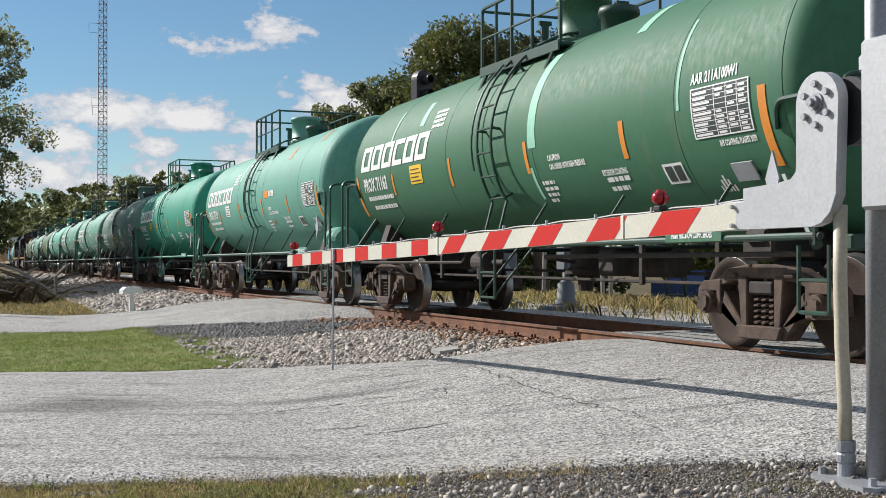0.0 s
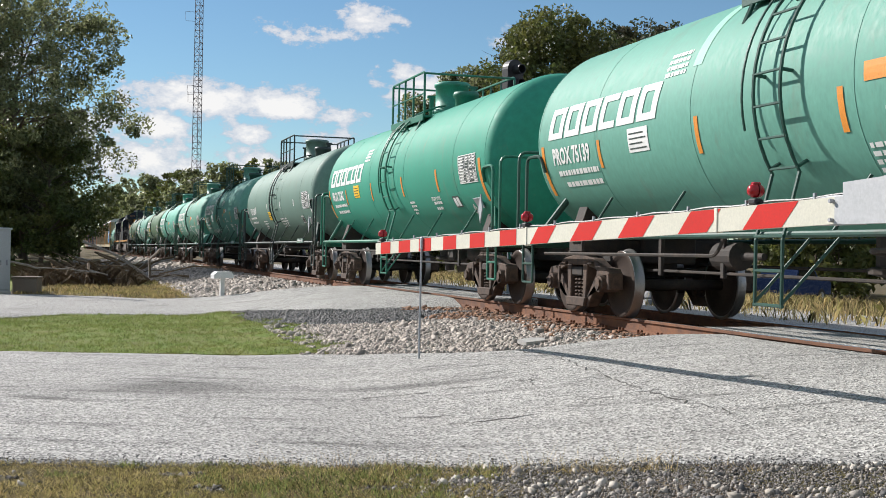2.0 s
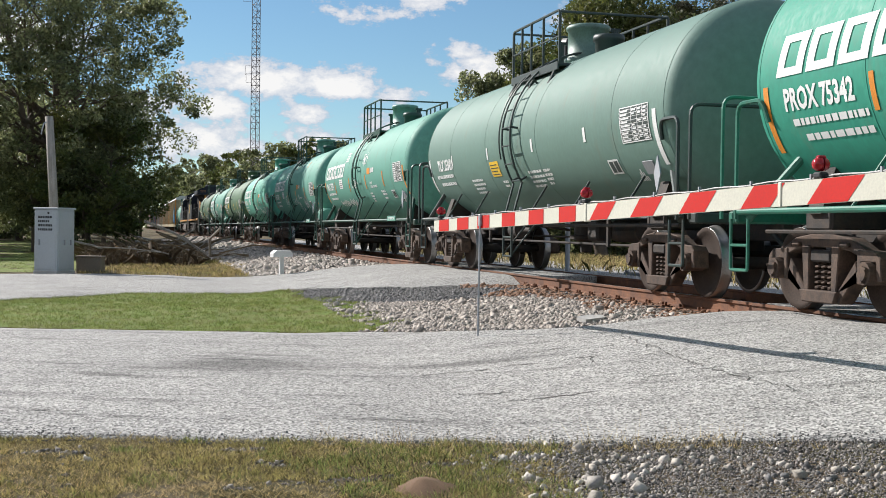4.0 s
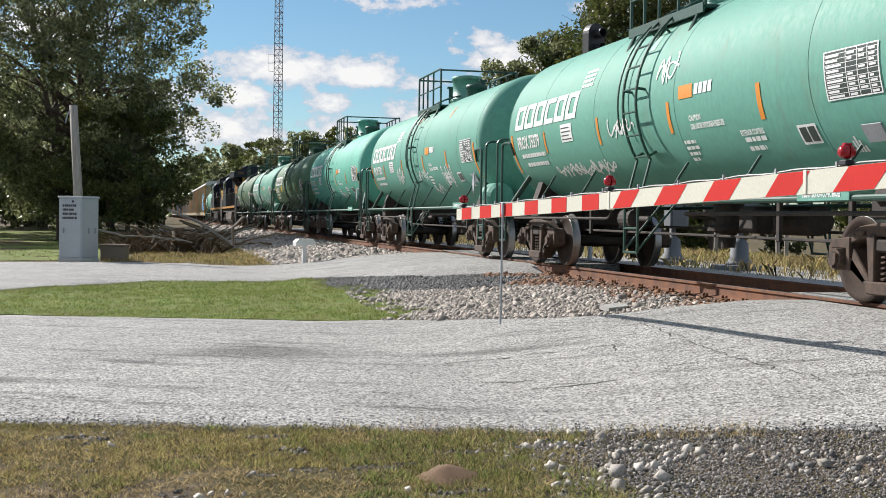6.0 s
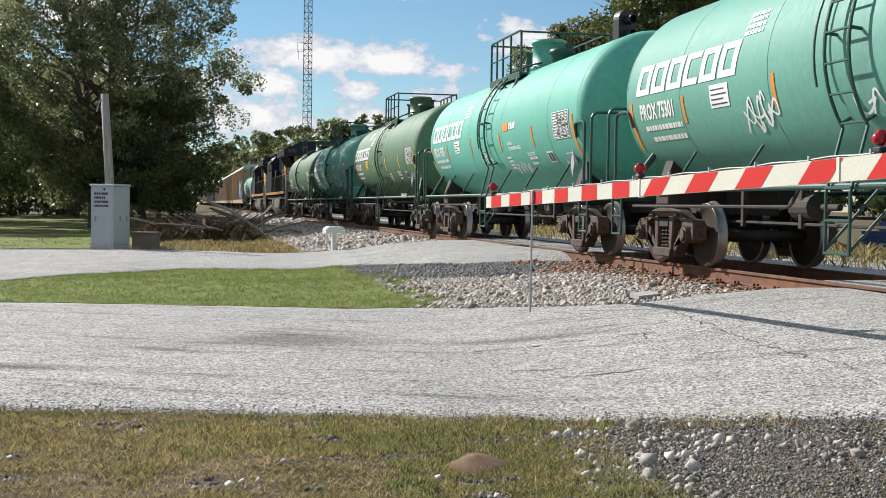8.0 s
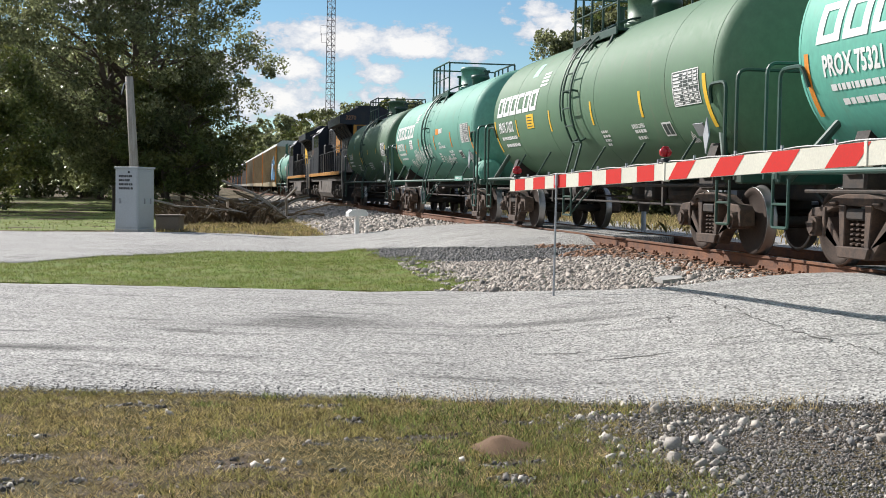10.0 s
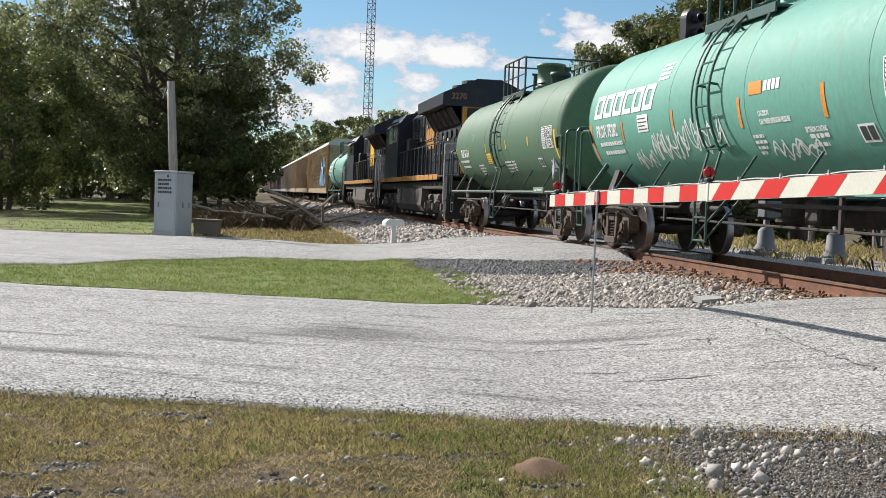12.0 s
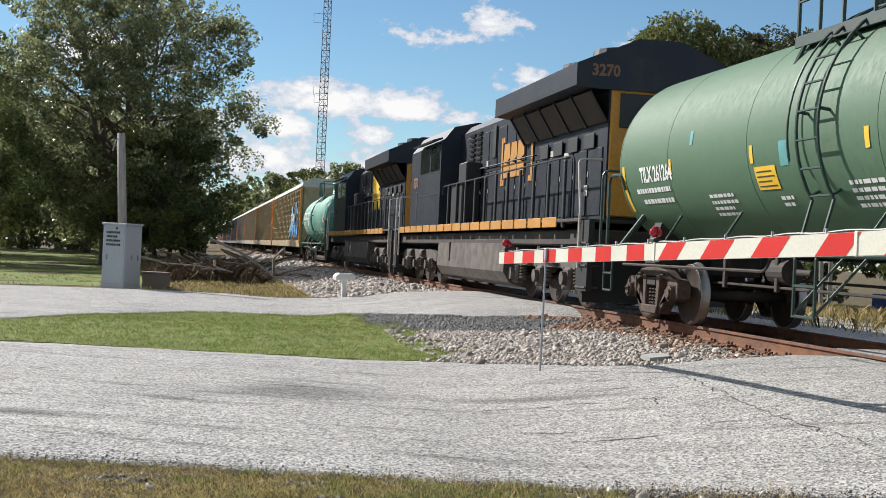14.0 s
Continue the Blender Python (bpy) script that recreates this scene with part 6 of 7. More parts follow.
# a stump of dead limbs and a sign post in the rough beyond
for k, (x, y) in enumerate(((19.5, 35.5), (20.4, 36.6), (18.3, 37.5), (17.2, 38.6))):
    f = thing("wooden_post", "pale weathered wooden post in tall grass", "post", group="posts beyond the track")
    bits("shaft", M_WOODPOLE, f, [lambda b: rod(b, (x, y, 0.1), (x + 0.05 * (k - 1), y, 1.9 + 0.2 * (k % 2)), 0.07, 10)])

# ---- plants and loose stone ----
RNG = np.random.default_rng(11)


def soup(name, verts, faces, mat, parent=None, smooth=False):
    """A mesh from arrays of points and equal-sided faces."""
    me = bpy.data.meshes.new(name)
    nv, nf, k = len(verts), len(faces), faces.shape[1]
    me.vertices.add(nv), me.loops.add(nf * k), me.polygons.add(nf)
    me.vertices.foreach_set("co", np.asarray(verts, np.float32).ravel())
    me.loops.foreach_set("vertex_index", np.asarray(faces, np.int32).ravel())
    me.polygons.foreach_set("loop_start", np.arange(0, nf * k, k, dtype=np.int32))
    me.update(calc_edges=True)
    me.materials.append(mat)
    ob = new(name, me)
    ob.parent = parent
    return ob


def leaf_cloud(centres, radii, per, size, rng, flat=0.75):
    """Leaves as small folded quads, thick at the rim of each clump."""
    n = len(centres) * per
    c = np.repeat(centres, per, 0)
    r = np.repeat(radii, per)
    d = rng.normal(size=(n, 3))
    d /= np.linalg.norm(d, axis=1)[:, None]
    rad = r * rng.uniform(0.35, 1.0, n) ** 0.6
    p = c + d * rad[:, None] * np.array([1, 1, flat])
    a = rng.normal(size=(n, 3))
    a /= np.linalg.norm(a, axis=1)[:, None]
    b = np.cross(a, rng.normal(size=(n, 3)))
    b /= np.linalg.norm(b, axis=1)[:, None]
    s = size * rng.uniform(0.6, 1.3, n)[:, None]
    v = np.stack([p - a * s, p + b * s * 0.45, p + a * s, p - b * s * 0.45], 1).reshape(-1, 3)
    return v, np.arange(n * 4).reshape(-1, 4)


def tree(x, y, h, spread, seed, label, trunks=1, low=0.2, clumps=90, per=160, leaf=0.13, leafmat=None, dx=0.0, group="", taper=1.0, power=2.0, hollow=0.75, tuft=(0.12, 0.26)):
    """A tapered trunk (or several), limbs that fork, and a ragged crown of clumps of leaves."""
    rng, rnd = np.random.default_rng(seed), random.Random(seed)
    z0 = gz(x, y) - 0.1
    t = thing("tree", label, "tree", pose(x, y, z0), group=group)
    bm = bmesh.new()
    tips = []
    for k in range(trunks):
        a0 = k * 2.4 + seed
        base = Vector((0.45 * math.cos(a0), 0.45 * math.sin(a0), 0)) if trunks > 1 else Vector((0, 0, 0))
        p, d = base.copy(), Vector((0.12 * math.cos(a0), 0.12 * math.sin(a0), 1)).normalized()
        r0 = h * 0.022 * (1.2 if trunks == 1 else 0.8)
        n = 9
        prev = p
        for i in range(n):
            q = prev + d * h * 0.085 + Vector((rnd.uniform(-1, 1), rnd.uniform(-1, 1), 0)) * h * 0.008
            rod(bm, prev, q, r0 * (1 - i / n * 0.8), 9, r0 * (1 - (i + 1) / n * 0.8), caps=False)
            if i >= 2:
                for j in range(3):
                    a = rnd.uniform(0, math.tau)
                    up = rnd.uniform(0.25, 0.9)
                    ln = spread * rnd.uniform(0.5, 0.95) * (1 - 0.45 * abs(i - 4) / 5)
                    e = q + Vector((math.cos(a), math.sin(a), up)) * ln * 0.75
                    m = (q + e) / 2 + Vector((0, 0, ln * 0.06))
                    rl = r0 * (1 - i / n * 0.8) * 0.45
                    rod(bm, q, m, rl, 6, rl * 0.7, caps=False), rod(bm, m, e, rl * 0.7, 6, rl * 0.25, caps=False)
                    for b in range(2):
                        w = e + Vector((rnd.uniform(-1, 1), rnd.uniform(-1, 1), rnd.uniform(-0.2, 0.8))) * ln * 0.3
                        rod(bm, m, w, rl * 0.4, 5, rl * 0.12, caps=False)
            prev = q
    part("trunk", bm, M_BARK, t, "forked trunk and limbs", True)
    cs, rs = [], []
    while len(cs) < clumps:
        u = rng.uniform(-1, 1, 3)
        full = (u[0] * u[0] + u[1] * u[1]) ** (power / 2) + abs(u[2]) ** power
        if full > 1:
            continue
        if full < 0.3 and rng.random() < hollow:
            continue
        zz = low * h + (u[2] * 0.5 + 0.5) * h * (1 - low)
        wide = taper + (1 - taper) * smooth(0.0, 0.55, zz / h)
        lump = 1 + 0.22 * noise.noise((u[0] * 2.2 + seed, u[1] * 2.2, u[2] * 2.2)) * 2
        cs.append((dx + u[0] * spread * wide * lump, u[1] * spread * wide * lump, min(zz * (0.92 + 0.08 * lump), h)))
        rs.append(spread * rng.uniform(*tuft))
    v, f = leaf_cloud(np.array(cs), np.array(rs), per, leaf, rng)
    v[:, 2] = np.maximum(v[:, 2], 0.12)
    tagged(soup("crown", v, f, leafmat or M_LEAF, t), "ragged leafy crown", kind="stuff")
    return t


M_LEAF2 = material("darker_olive_leaves", (0.10, 0.13, 0.035), 0.55, 0, 0.6, 0.25, tint=(0.15, 0.15, 0.04), bump=0.0, island=0.4, translucent=0.35)
M_PINE = material("pine_needles", (0.06, 0.085, 0.03), 0.6, 0, 0.6, 0.25, tint=(0.10, 0.085, 0.04), bump=0.0, island=0.4, translucent=0.25)
# the great tree by the lane, with undergrowth at its foot
tree(-4.18, 68.0, 15.9, 7.0, 5, "large dark leafy tree with several trunks by the lane", 5, 0.10, 580, 165, 0.112, taper=0.6, power=2.5, hollow=0.9, tuft=(0.06, 0.16))
# the young tree's shade is put into its colour by the darker leaf material
tree(-1.4, 65.0, 8.0, 3.1, 9, "dense young tree under the large tree", 2, 0.03, 130, 220, 0.11, M_LEAF2)
tree(-11.5, 62.0, 8.5, 4.2, 12, "broad leafy tree at the edge of the lawn", 2, 0.02, 110, 260, 0.12, M_LEAF2)
tree(-13.5, 84.0, 13.0, 6.5, 14, "shaded leafy tree behind the lawn", 1, 0.06, 110, 160, 0.2)
tree(-6.0, 96.0, 12.0, 6.5, 15, "shaded leafy tree behind the lawn", 1, 0.04, 110, 160, 0.2)
tree(-21.0, 92.0, 14.0, 6.5, 16, "shaded leafy tree behind the lawn", 1, 0.06, 100, 160, 0.2)
for k, (x, y, hh) in enumerate(((-9, 112, 13), (-15, 118, 12), (-22, 116, 13), (-29, 120, 13), (-7.5, 124, 11), (-12, 128, 15), (-4.5, 140, 13), (-19, 134, 15), (-26, 100, 12), (-34, 110, 13), (-9, 150, 15))):
    tree(x, y, hh, 5.6, 90 + k, "shaded leafy tree closing the lawn", 1, 0.0, 90, 90, 0.3, group="trees behind the lawn")
# trees behind the train
tree(23.0, 57.0, 13.8, 4.4, 21, "tall leafy tree behind the train", 1, 0.3, 320, 220, 0.12, M_LEAF2)
tree(28.0, 57.5, 14.2, 3.6, 22, "tall pine behind the train", 1, 0.40, 260, 220, 0.12, M_PINE)
tree(19.6, 60.0, 11.2, 3.4, 23, "leafy tree behind the train", 1, 0.3, 150, 200, 0.12)
for k, (x, y, hh) in enumerate(((16, 66, 5), (21, 72, 7), (27, 76, 8), (33, 74, 8), (38, 70, 9), (44, 66, 9), (49, 60, 8), (54, 54, 9), (58, 47, 9), (40, 58, 5), (46, 50, 5), (30, 64, 4), (24, 62, 4), (60, 38, 9))):
    tree(x, y, hh, 3.8, 120 + k, "low leafy tree in the hedge beyond the track", 2, 0.0, 70, 120, 0.22, M_LEAF2 if k % 2 else M_LEAF, group="hedge beyond the track")
# the wood far down the line: a rising edge of separate trees
rnd = random.Random(4)
WOOD = [(3, 492, 19), (9, 497, 21), (15, 492, 24), (20, 470, 26), (22, 410, 25), (24, 360, 24), (25.5, 310, 22), (28, 275, 20), (32, 258, 20.5), (36, 252, 21.5), (41, 252, 21), (46, 255, 20),
        (52, 258, 18.5), (58, 262, 18), (65, 266, 18), (30, 330, 23), (18, 440, 25), (20, 330, 17), (17.5, 385, 16)]
for k, (x, y, hh) in enumerate(WOOD):
    tree(x, y, hh, 5.8 + rnd.uniform(-0.6, 1.2), 40 + k, "distant leafy tree of the wood along the line", 1, 0.02, 90, 70, 0.5, M_LEAF2 if k % 3 == 0 else M_LEAF, group="distant wood")
for k, (x, y) in enumerate(((-3, 190), (-8, 220), (-1.5, 260), (-6, 330), (-12, 170), (-20, 180))):
    tree(x, y, 13, 5.0, 70 + k, "distant leafy tree beyond the lawn", 1, 0.02, 60, 60, 0.45, group="distant wood")


def blades(name, region, count, length, width, mat, label, seed, patch=0.0, lean=0.45, height=None, keep=None, thin=False, tuft=0):
    """Grass as single bent blades over a stretch of ground."""
    rng = np.random.default_rng(seed)
    (x0, x1), (y0, y1) = region
    x, y = rng.uniform(x0, x1, count), rng.uniform(y0, y1, count)
    if tuft:
        k = count // tuft
        x = np.repeat(x[:k], tuft) + rng.normal(0, length * 0.38, k * tuft)
        y = np.repeat(y[:k], tuft) + rng.normal(0, length * 0.38, k * tuft)
        count = len(x)
    ok = np.ones(count, bool)
    if keep:
        ok &= np.array([keep(a, b) for a, b in zip(x, y)])
    if patch:
        pn = np.array([noise.noise((a * 0.9, b * 0.9, seed)) + 0.5 * noise.noise((a * 3, b * 3, seed + 1)) for a, b in zip(x, y)])
        ok &= pn > rng.uniform(-0.5, 0.3, count) * patch * 2
    x, y = x[ok], y[ok]
    n = len(x)
    z = np.array([(height or ground_z)(a, b) for a, b in zip(x, y)]) - 0.01
    a = rng.uniform(0, math.tau, n)
    ln = length * rng.uniform(0.4, 1.2, n)
    wd = width * rng.uniform(0.6, 1.2, n)
    le = rng.normal(0, lean, (n, 2)) * ln[:, None]
    p = np.stack([x, y, z], 1)
    s = np.stack([np.cos(a), np.sin(a), np.zeros(n)], 1) * wd[:, None]
    mid = p + np.stack([le[:, 0] * 0.35, le[:, 1] * 0.35, ln * 0.6], 1)
    tip = p + np.stack([le[:, 0], le[:, 1], ln * (0.95 - 0.25 * np.abs(rng.normal(0, 0.5, n)))], 1)
    if thin:
        v = np.stack([p - s, p + s, tip], 1).reshape(-1, 3)
        return tagged(soup(name, v, np.arange(n * 3).reshape(-1, 3), mat), label, "grass", kind="stuff")
    v = np.stack([p - s, p + s, mid + s * 0.7, tip, mid - s * 0.7], 1).reshape(-1, 3)
    return tagged(soup(name, v, np.arange(n * 5).reshape(-1, 5), mat), label, "grass", kind="stuff")


def off_roads(x, y):
    return not (lerp_table(NEAR_1, x) + 0.02 < y < lerp_table(FAR_1, x) - 0.02 or lerp_table(NEAR_2, x) < y < lerp_table(FAR_2, x))


def verge(x, y):
    return y < lerp_table(NEAR_1, x) + 0.12 * noise.noise((x * 3, y * 3, 0)) and x < 2.0 + 0.12 * (y - 4) + 0.6 * noise.noise((x, y, 4))


def worn(x, y):
    return noise.noise((x * 1.7, y * 2.6, 13)) + 0.7 * noise.noise((x * 5, y * 7, 2)) > 0.46


def island(x, y):
    return lerp_table(FAR_1, x) + 0.05 < y < lerp_table(NEAR_2, x) - 0.05 and x < 3.9 + 0.6 * noise.noise((x, y, 2)) - 0.08 * abs(y - 20)


def turf_sheet(name, region, keep, mat, label, step=0.25):
    """Closely mown sod lying on the soil."""
    (x0, x1), (y0, y1) = region
    bm = bmesh.new()
    grid = {}
    nx, ny = int((x1 - x0) / step), int((y1 - y0) / step)
    for i in range(nx + 1):
        for j in range(ny + 1):
            x, y = x0 + i * step, y0 + j * step
            if keep(x, y):
                grid[i, j] = bm.verts.new((x, y, ground_z(x, y) + 0.008))
    for (i, j), v in grid.items():
        q = [grid.get(k) for k in ((i, j), (i + 1, j), (i + 1, j + 1), (i, j + 1))]
        if all(q):
            bm.faces.new(q).smooth = True
    return tagged(mesh_ob(name, bm, mat), label, "turf", kind="structure")


M_SOD = material("green_sod", (0.15, 0.205, 0.052), 0.9, 0, 2.0, 0.3, tint=(0.21, 0.21, 0.08), stain=0.1, stain_color=(0.25, 0.2, 0.1), bump=0.8, bump_scale=45, spec=0.1)
M_CHIP = material("mixed_gravel", (0.205, 0.185, 0.165), 0.85, 0, 14, 0.2, island=0.85, bump=0.3)
turf_sheet("turf_1", ((-6, 4.6), (15.4, 27)), island, M_SOD, "green mown sod between the two roads")
turf_sheet("turf_2", ((-40, -1.6), (38.4, 120)), lambda x, y: True, M_SOD, "green lawn beyond the lane", 1.2)
M_STRAW = material("straw_blades", (0.46, 0.36, 0.19), 0.8, 0, 0.8, 0.3, tint=(0.34, 0.28, 0.12), stain=0.25, stain_color=(0.30, 0.15, 0.08), stain_scale=1.6, island=0.9, bump=0, translucent=0.35, spec=0.15)
M_OLIVE = material("olive_blades", (0.25, 0.235, 0.085), 0.75, 0, 0.9, 0.3, tint=(0.36, 0.29, 0.12), island=0.9, bump=0, translucent=0.4, spec=0.15)
M_GREENBLADE = material("fresh_green_blades", (0.17, 0.22, 0.065), 0.7, 0, 1.1, 0.25, tint=(0.26, 0.27, 0.09), island=0.9, bump=0, translucent=0.4, spec=0.2)


def lush(x, y):
    return noise.noise((x * 0.8, y * 0.8, 7)) + 0.4 * noise.noise((x * 2.6, y * 2.6, 3)) + 0.45 * smooth(0.2, 1.6, x) > 0.26


def sward(x, y):
    return verge(x, y) and not worn(x, y)


blades("verge_thatch", ((-2.8, 4.4), (3.9, 8.9)), 200000, 0.038, 0.0050, M_STRAW, "dry straw thatch in the patchy verge", 1, 0.0, 1.1, keep=sward, thin=True, tuft=6)
blades("verge_grass", ((-2.8, 4.4), (3.9, 8.9)), 130000, 0.052, 0.0046, M_OLIVE, "olive tufted verge grass", 41, 0.1, 0.6, keep=sward, thin=True, tuft=9)
blades("verge_weeds", ((-2.8, 4.4), (3.9, 8.9)), 85000, 0.066, 0.0042, M_GREENBLADE, "fresh green weeds among dry verge grass", 2, 0.0, 0.5, thin=True, tuft=10, keep=lambda x, y: sward(x, y) and lush(x, y))
blades("edge_grass", ((-2.4, 4.4), (6.0, 9.2)), 30000, 0.065, 0.0042, M_STRAW, "ragged grass fringe along the road edge", 43, 0.3, 0.6, thin=True, tuft=8, keep=lambda x, y: abs(y - lerp_table(NEAR_1, x) + 0.12) < 0.2 and x < 4.0)
blades("edge_stalks", ((0.2, 3.8), (6.6, 8.8)), 3000, 0.22, 0.0016, M_STRAW, "thin tall seed stalks along the road edge", 3, 0.5, 0.35, thin=True, keep=lambda x, y: abs(y - lerp_table(NEAR_1, x) + 0.1) < 0.16 and x > 1.2)
blades("island_grass", ((-4.5, 4.6), (15.5, 27)), 150000, 0.07, 0.0045, M_GRASS, "mown green grass between the two roads", 4, 0.0, thin=True, tuft=10, keep=island)
blades("lawn", ((-24, -2.0), (38.3, 90)), 40000, 0.08, 0.014, M_GRASS, "mown lawn behind the cabinet", 5, 0.1)
blades("bank_grass", ((-1.4, 4.4), (34.6, 50)), 26000, 0.14, 0.007, M_DRYGRASS, "dry grass at the foot of the embankment", 6, 0.3, keep=lambda x, y: off_roads(x, y) and x < 3.6 + 0.5 * noise.noise((x, y, 1)))
blades("tall_grass", ((12.4, 34), (14, 64)), 60000, 0.42, 0.012, M_DRYGRASS, "tall tawny grass beyond the track", 7, 0.3)
blades("scrub", ((-4.0, 2.8), (45, 67)), 30000, 0.75, 0.014, M_BRUSH, "brown tangled scrub under the trees", 8, 0.5, 0.8, keep=lambda x, y: x > -1.6 + 0.5 * noise.noise((y, x, 2)) and x < 2.3 + 0.6 * noise.noise((x, y * 0.4, 9)))


def stones(name, region, count, size, mat, label, seed, keep=None, height=None):
    """Broken stone: squashed, skewed blocks half sunk in the ground."""
    rng = np.random.default_rng(seed)
    (x0, x1), (y0, y1) = region
    x, y = rng.uniform(x0, x1, count), rng.uniform(y0, y1, count)
    if keep:
        ok = np.array([keep(a, b) for a, b in zip(x, y)])
        x, y = x[ok], y[ok]
    n = len(x)
    z = np.array([(height or ground_z)(a, b) for a, b in zip(x, y)])
    cube = np.array([(i, j, k) for i in (-1, 1) for j in (-1, 1) for k in (-1, 1)], float)
    faces = np.array([(0, 1, 3, 2), (4, 6, 7, 5), (0, 4, 5, 1), (2, 3, 7, 6), (0, 2, 6, 4), (1, 5, 7, 3)])
    s = size * rng.lognormal(0, 0.35, n)
    v = cube[None] * rng.uniform(0.45, 1.0, (n, 8, 3)) * (s[:, None, None] * 0.5)
    v[:, :, 2] *= 0.75
    q = rng.normal(size=(n, 4))
    q /= np.linalg.norm(q, axis=1)[:, None]
    w, a, b, c = q.T
    R = np.stack([1 - 2 * (b * b + c * c), 2 * (a * b - c * w), 2 * (a * c + b * w), 2 * (a * b + c * w), 1 - 2 * (a * a + c * c), 2 * (b * c - a * w),
                  2 * (a * c - b * w), 2 * (b * c + a * w), 1 - 2 * (a * a + b * b)], 1).reshape(n, 3, 3)
    v = np.einsum("nij,nkj->nki", R, v) + np.stack([x, y, z + s * 0.12], 1)[:, None]
    f = (faces[None] + (np.arange(n) * 8)[:, None, None]).reshape(-1, 4)
    return tagged(soup(name, v.reshape(-1, 3), f, mat), label, "stones", kind="stuff")


def bed_top(x, y):
    return max(ground_z(x, y), BED(x, y) if abs(x - TRACK_X) < 3.3 else -1)


def gravel_1(x, y):
    return lerp_table(FAR_1, x) - 0.05 < y < lerp_table(NEAR_2, x) + 0.1 and not (x < 4.0 and island(x, y) and (x < 3.3 or noise.noise((x * 3, y * 3, 1)) > 0))


M_DARKCHIP = material("dark_gravel", (0.15, 0.145, 0.14), 0.9, 0, 14, 0.2, island=0.5, bump=0.3)


def tarry(x, y):
    return (y - 19.0) + (x - 4.6) * 0.9 + 1.2 * noise.noise((x * 0.8, y * 0.8, 6)) > 0.8


stones("ballast", ((3.0, 6.9), (13.0, 27)), 62000, 0.038, M_STONE, "pale angular ballast stones on the shoulder", 21, lambda x, y: gravel_1(x, y) and not tarry(x, y), bed_top)
stones("dark_gravel", ((3.4, 7.1), (16.0, 26)), 56000, 0.027, M_DARKCHIP, "dark tarry gravel at the lane's edge", 28, lambda x, y: gravel_1(x, y) and tarry(x, y), bed_top)
stones("rusty_ballast", ((5.7, 7.5), (13.2, 23)), 9000, 0.045, M_RUSTSTONE, "rust-stained ballast beside the rail", 22, lambda x, y: lerp_table(FAR_1, x) - 0.1 < y < lerp_table(NEAR_2, x) and noise.noise((x * 1.2, y * 0.7, 3)) + (x - 6.3) * 0.8 > 0, bed_top)
stones("far_ballast", ((3.4, 7.2), (31.8, 62)), 26000, 0.075, M_STONE, "pale ballast bank along the line", 23, lambda x, y: y > lerp_table(FAR_2, x) - 0.1, bed_top)
stones("distant_ballast", ((3.0, 7.2), (61, 120)), 16000, 0.13, M_STONE, "pale ballast bank along the line", 30, None, bed_top)
stones("between_ballast", ((7.3, 9.1), (13.4, 22.2)), 5000, 0.055, M_RUSTSTONE, "rust-stained ballast between the rails", 24, None, BED)
M_PALESTONE = material("pale_verge_stone", (0.43, 0.395, 0.35), 0.85, 0, 14, 0.2, tint=(0.40, 0.36, 0.30), island=0.45, bump=0.3)


def stony(x, y):
    return y < lerp_table(NEAR_1, x) + 0.05 and x > 2.0 + 0.12 * (y - 4) - 0.25 + 0.5 * noise.noise((x * 2, y * 2, 4))


def strewn(x, y):
    return stony(x, y) and noise.noise((x * 1.4, y * 1.4, 17)) + 0.6 * noise.noise((x * 5, y * 5, 19)) > -0.12


stones("verge_gravel", ((1.4, 5.8), (3.6, 8.2)), 110000, 0.010, M_CHIP, "loose gravel and road chips on the verge", 25, stony)
stones("verge_cobbles", ((1.6, 5.8), (3.6, 8.0)), 2000, 0.032, M_PALESTONE, "paler broken stones in the verge gravel", 29, strewn)
stones("dark_cobbles", ((1.6, 5.8), (3.6, 8.0)), 300, 0.036, M_DARKCHIP, "dark broken stones in the verge gravel", 35, strewn)
stones("verge_chips", ((-2.6, 3.4), (3.8, 8.6)), 30000, 0.016, M_CHIP, "loose grey chips in worn patches of the verge", 31, lambda x, y: y < lerp_table(NEAR_1, x) and worn(x, y))
stones("verge_stones", ((-2.4, 3.0), (3.8, 8.6)), 420, 0.034, M_PALESTONE, "scattered small stones in the verge grass", 26, lambda x, y: y < lerp_table(NEAR_1, x) + 0.1 and (worn(x, y) or noise.noise((x * 2, y * 2, 23)) > 0.35))


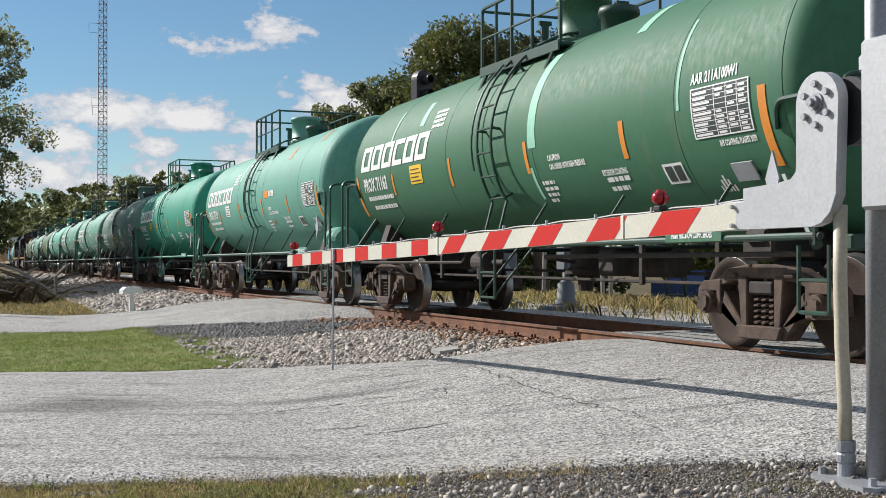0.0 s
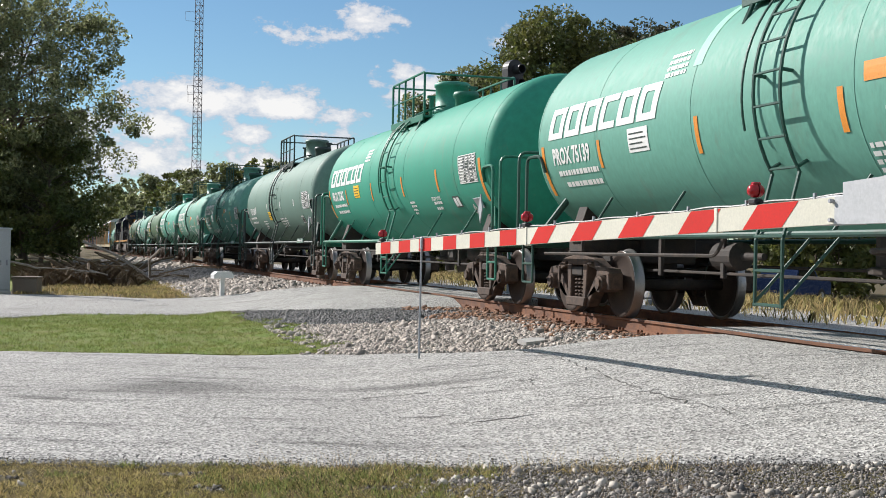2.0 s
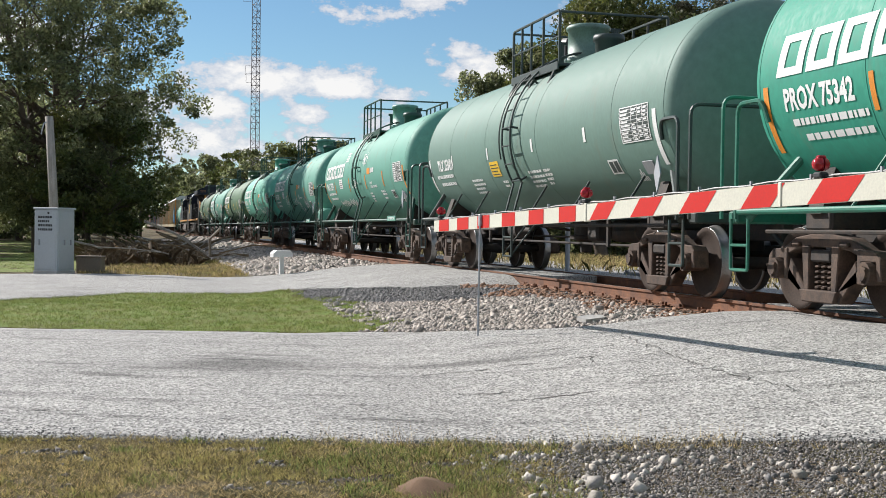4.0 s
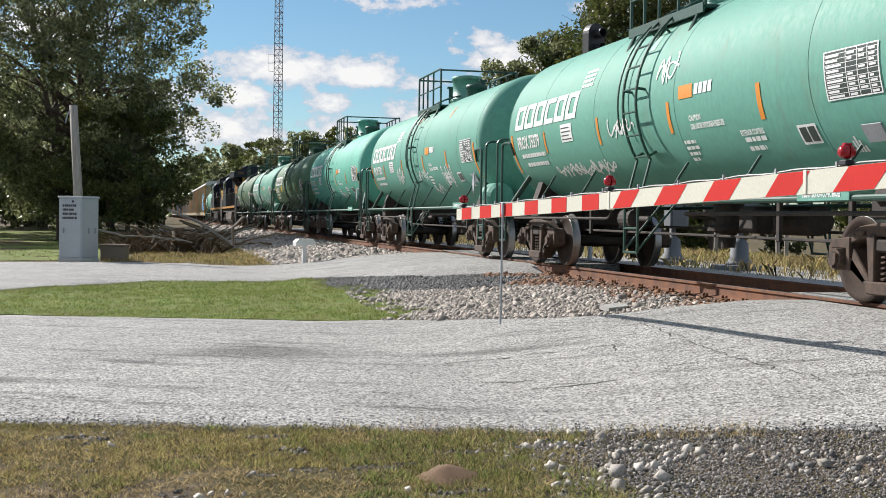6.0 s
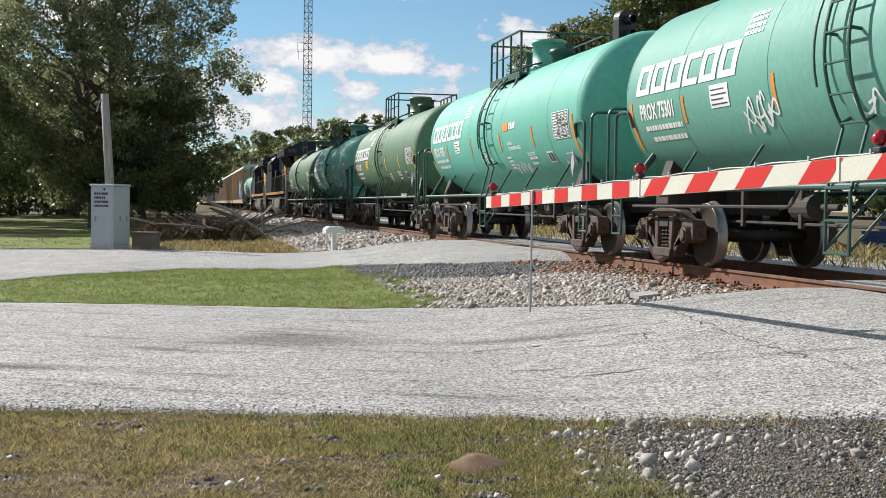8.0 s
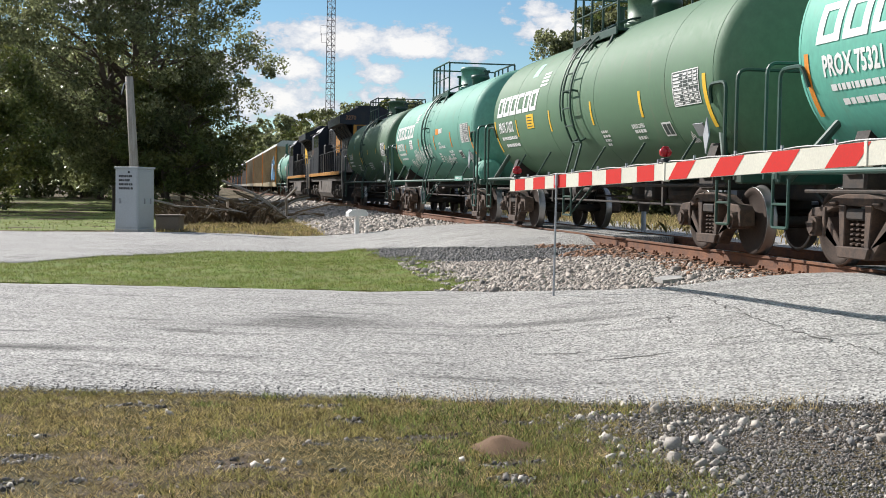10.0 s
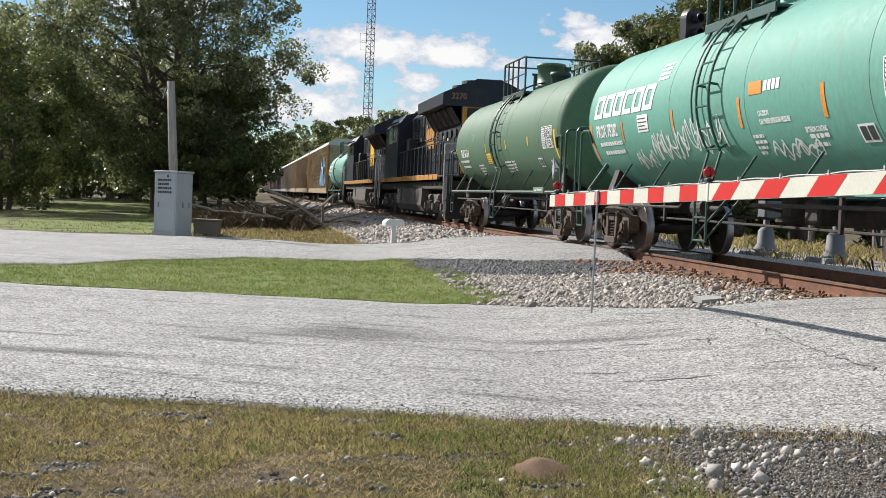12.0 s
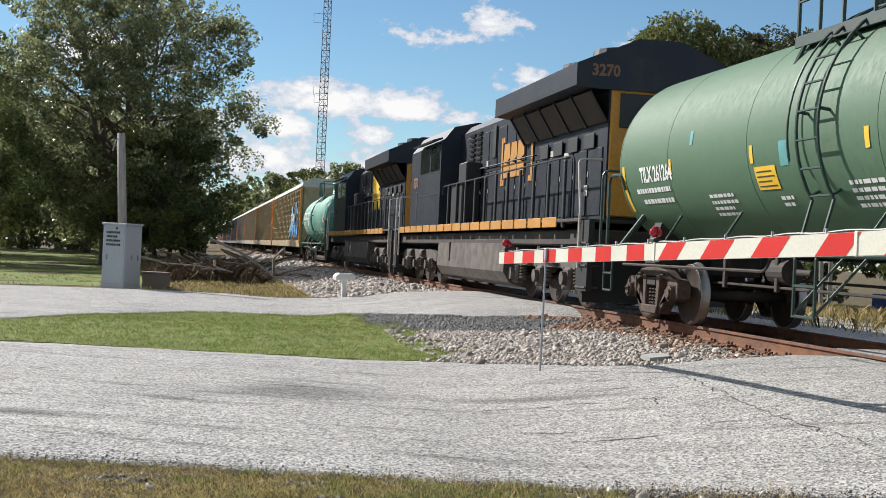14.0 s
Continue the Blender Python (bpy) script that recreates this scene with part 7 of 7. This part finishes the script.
def paved_edge(x, y):
    """The lie of the paving near its crumbled edge."""
    z = road_z(x, y)
    e = 1 - smooth(0.0, 0.9, y - lerp_table(NEAR_1, x))
    return z + (min(ground_z(x, y) + 0.012, z) - z) * e + 0.002


def crumbled(x, y):
    d = y - lerp_table(NEAR_1, x)
    return -0.2 < d < 0.5 and d < 0.02 + 0.3 * (0.5 + 0.5 * math.sin(x * 911.3 + y * 577.7)) ** 2 + 0.2 * noise.noise((x * 1.3, y * 1.3, 31))


stones("edge_chips", ((-2.8, 6.0), (4.6, 9.8)), 60000, 0.008, M_DARKCHIP, "dark crumbled chips along the road edge", 27, crumbled, paved_edge)
# a worn ant mound in the grass and a flat stone at the road edge
bm = bmesh.new()
lathe(bm, [(0.0, 0.10), (0.06, 0.098), (0.13, 0.075), (0.2, 0.04), (0.27, 0.01), (0.32, -0.03)], "z", 26)
for v in bm.verts:
    v.co += Vector((0, 0, noise.noise(v.co * 9) * 0.02 + noise.noise(v.co * 25) * 0.008))
mound = mesh_ob("ant_mound", bm, material("loose_brown_soil", (0.21, 0.125, 0.07), 0.95, 0, 12, 0.3, bump=0.9, bump_scale=90), None, "", True)
mound.matrix_basis = pose(1.62, 6.45, ground_z(1.62, 6.45) - 0.01) @ Matrix.Diagonal((0.75, 0.75, 0.8, 1))
tagged(mound, "low brown ant mound in the verge grass", "mound")
bm = bmesh.new()
prism(bm, [(-0.22, -0.1), (0.1, -0.13), (0.26, 0.0), (0.12, 0.12), (-0.15, 0.1)], 0, 0.05, "z")
slab = mesh_ob("flat_stone", bm, M_CONCRETE)
slab.matrix_basis = pose(5.55, 14.1, bed_top(5.55, 14.1) + 0.02, 4, -3, 30)
tagged(slab, "flat grey stone slab at the road edge", "stone")


def motions():
    """The whole train rolls past at an even speed; every wheelset turns with it."""
    times = [0, 2, 4, 6, 8, 10, 12, 14]
    for car, y0 in CARS:
        walk(car, [(t, pose(TRACK_X, y0 - SPEED * t, RAIL_Z)) for t in times])
    for ax, (x, y, r) in WHEELSETS:
        turn = math.degrees(SPEED / r)
        walk(ax, [(k / 15, pose(x, y, r, turn * k / 15)) for k in range(211)])


motions()
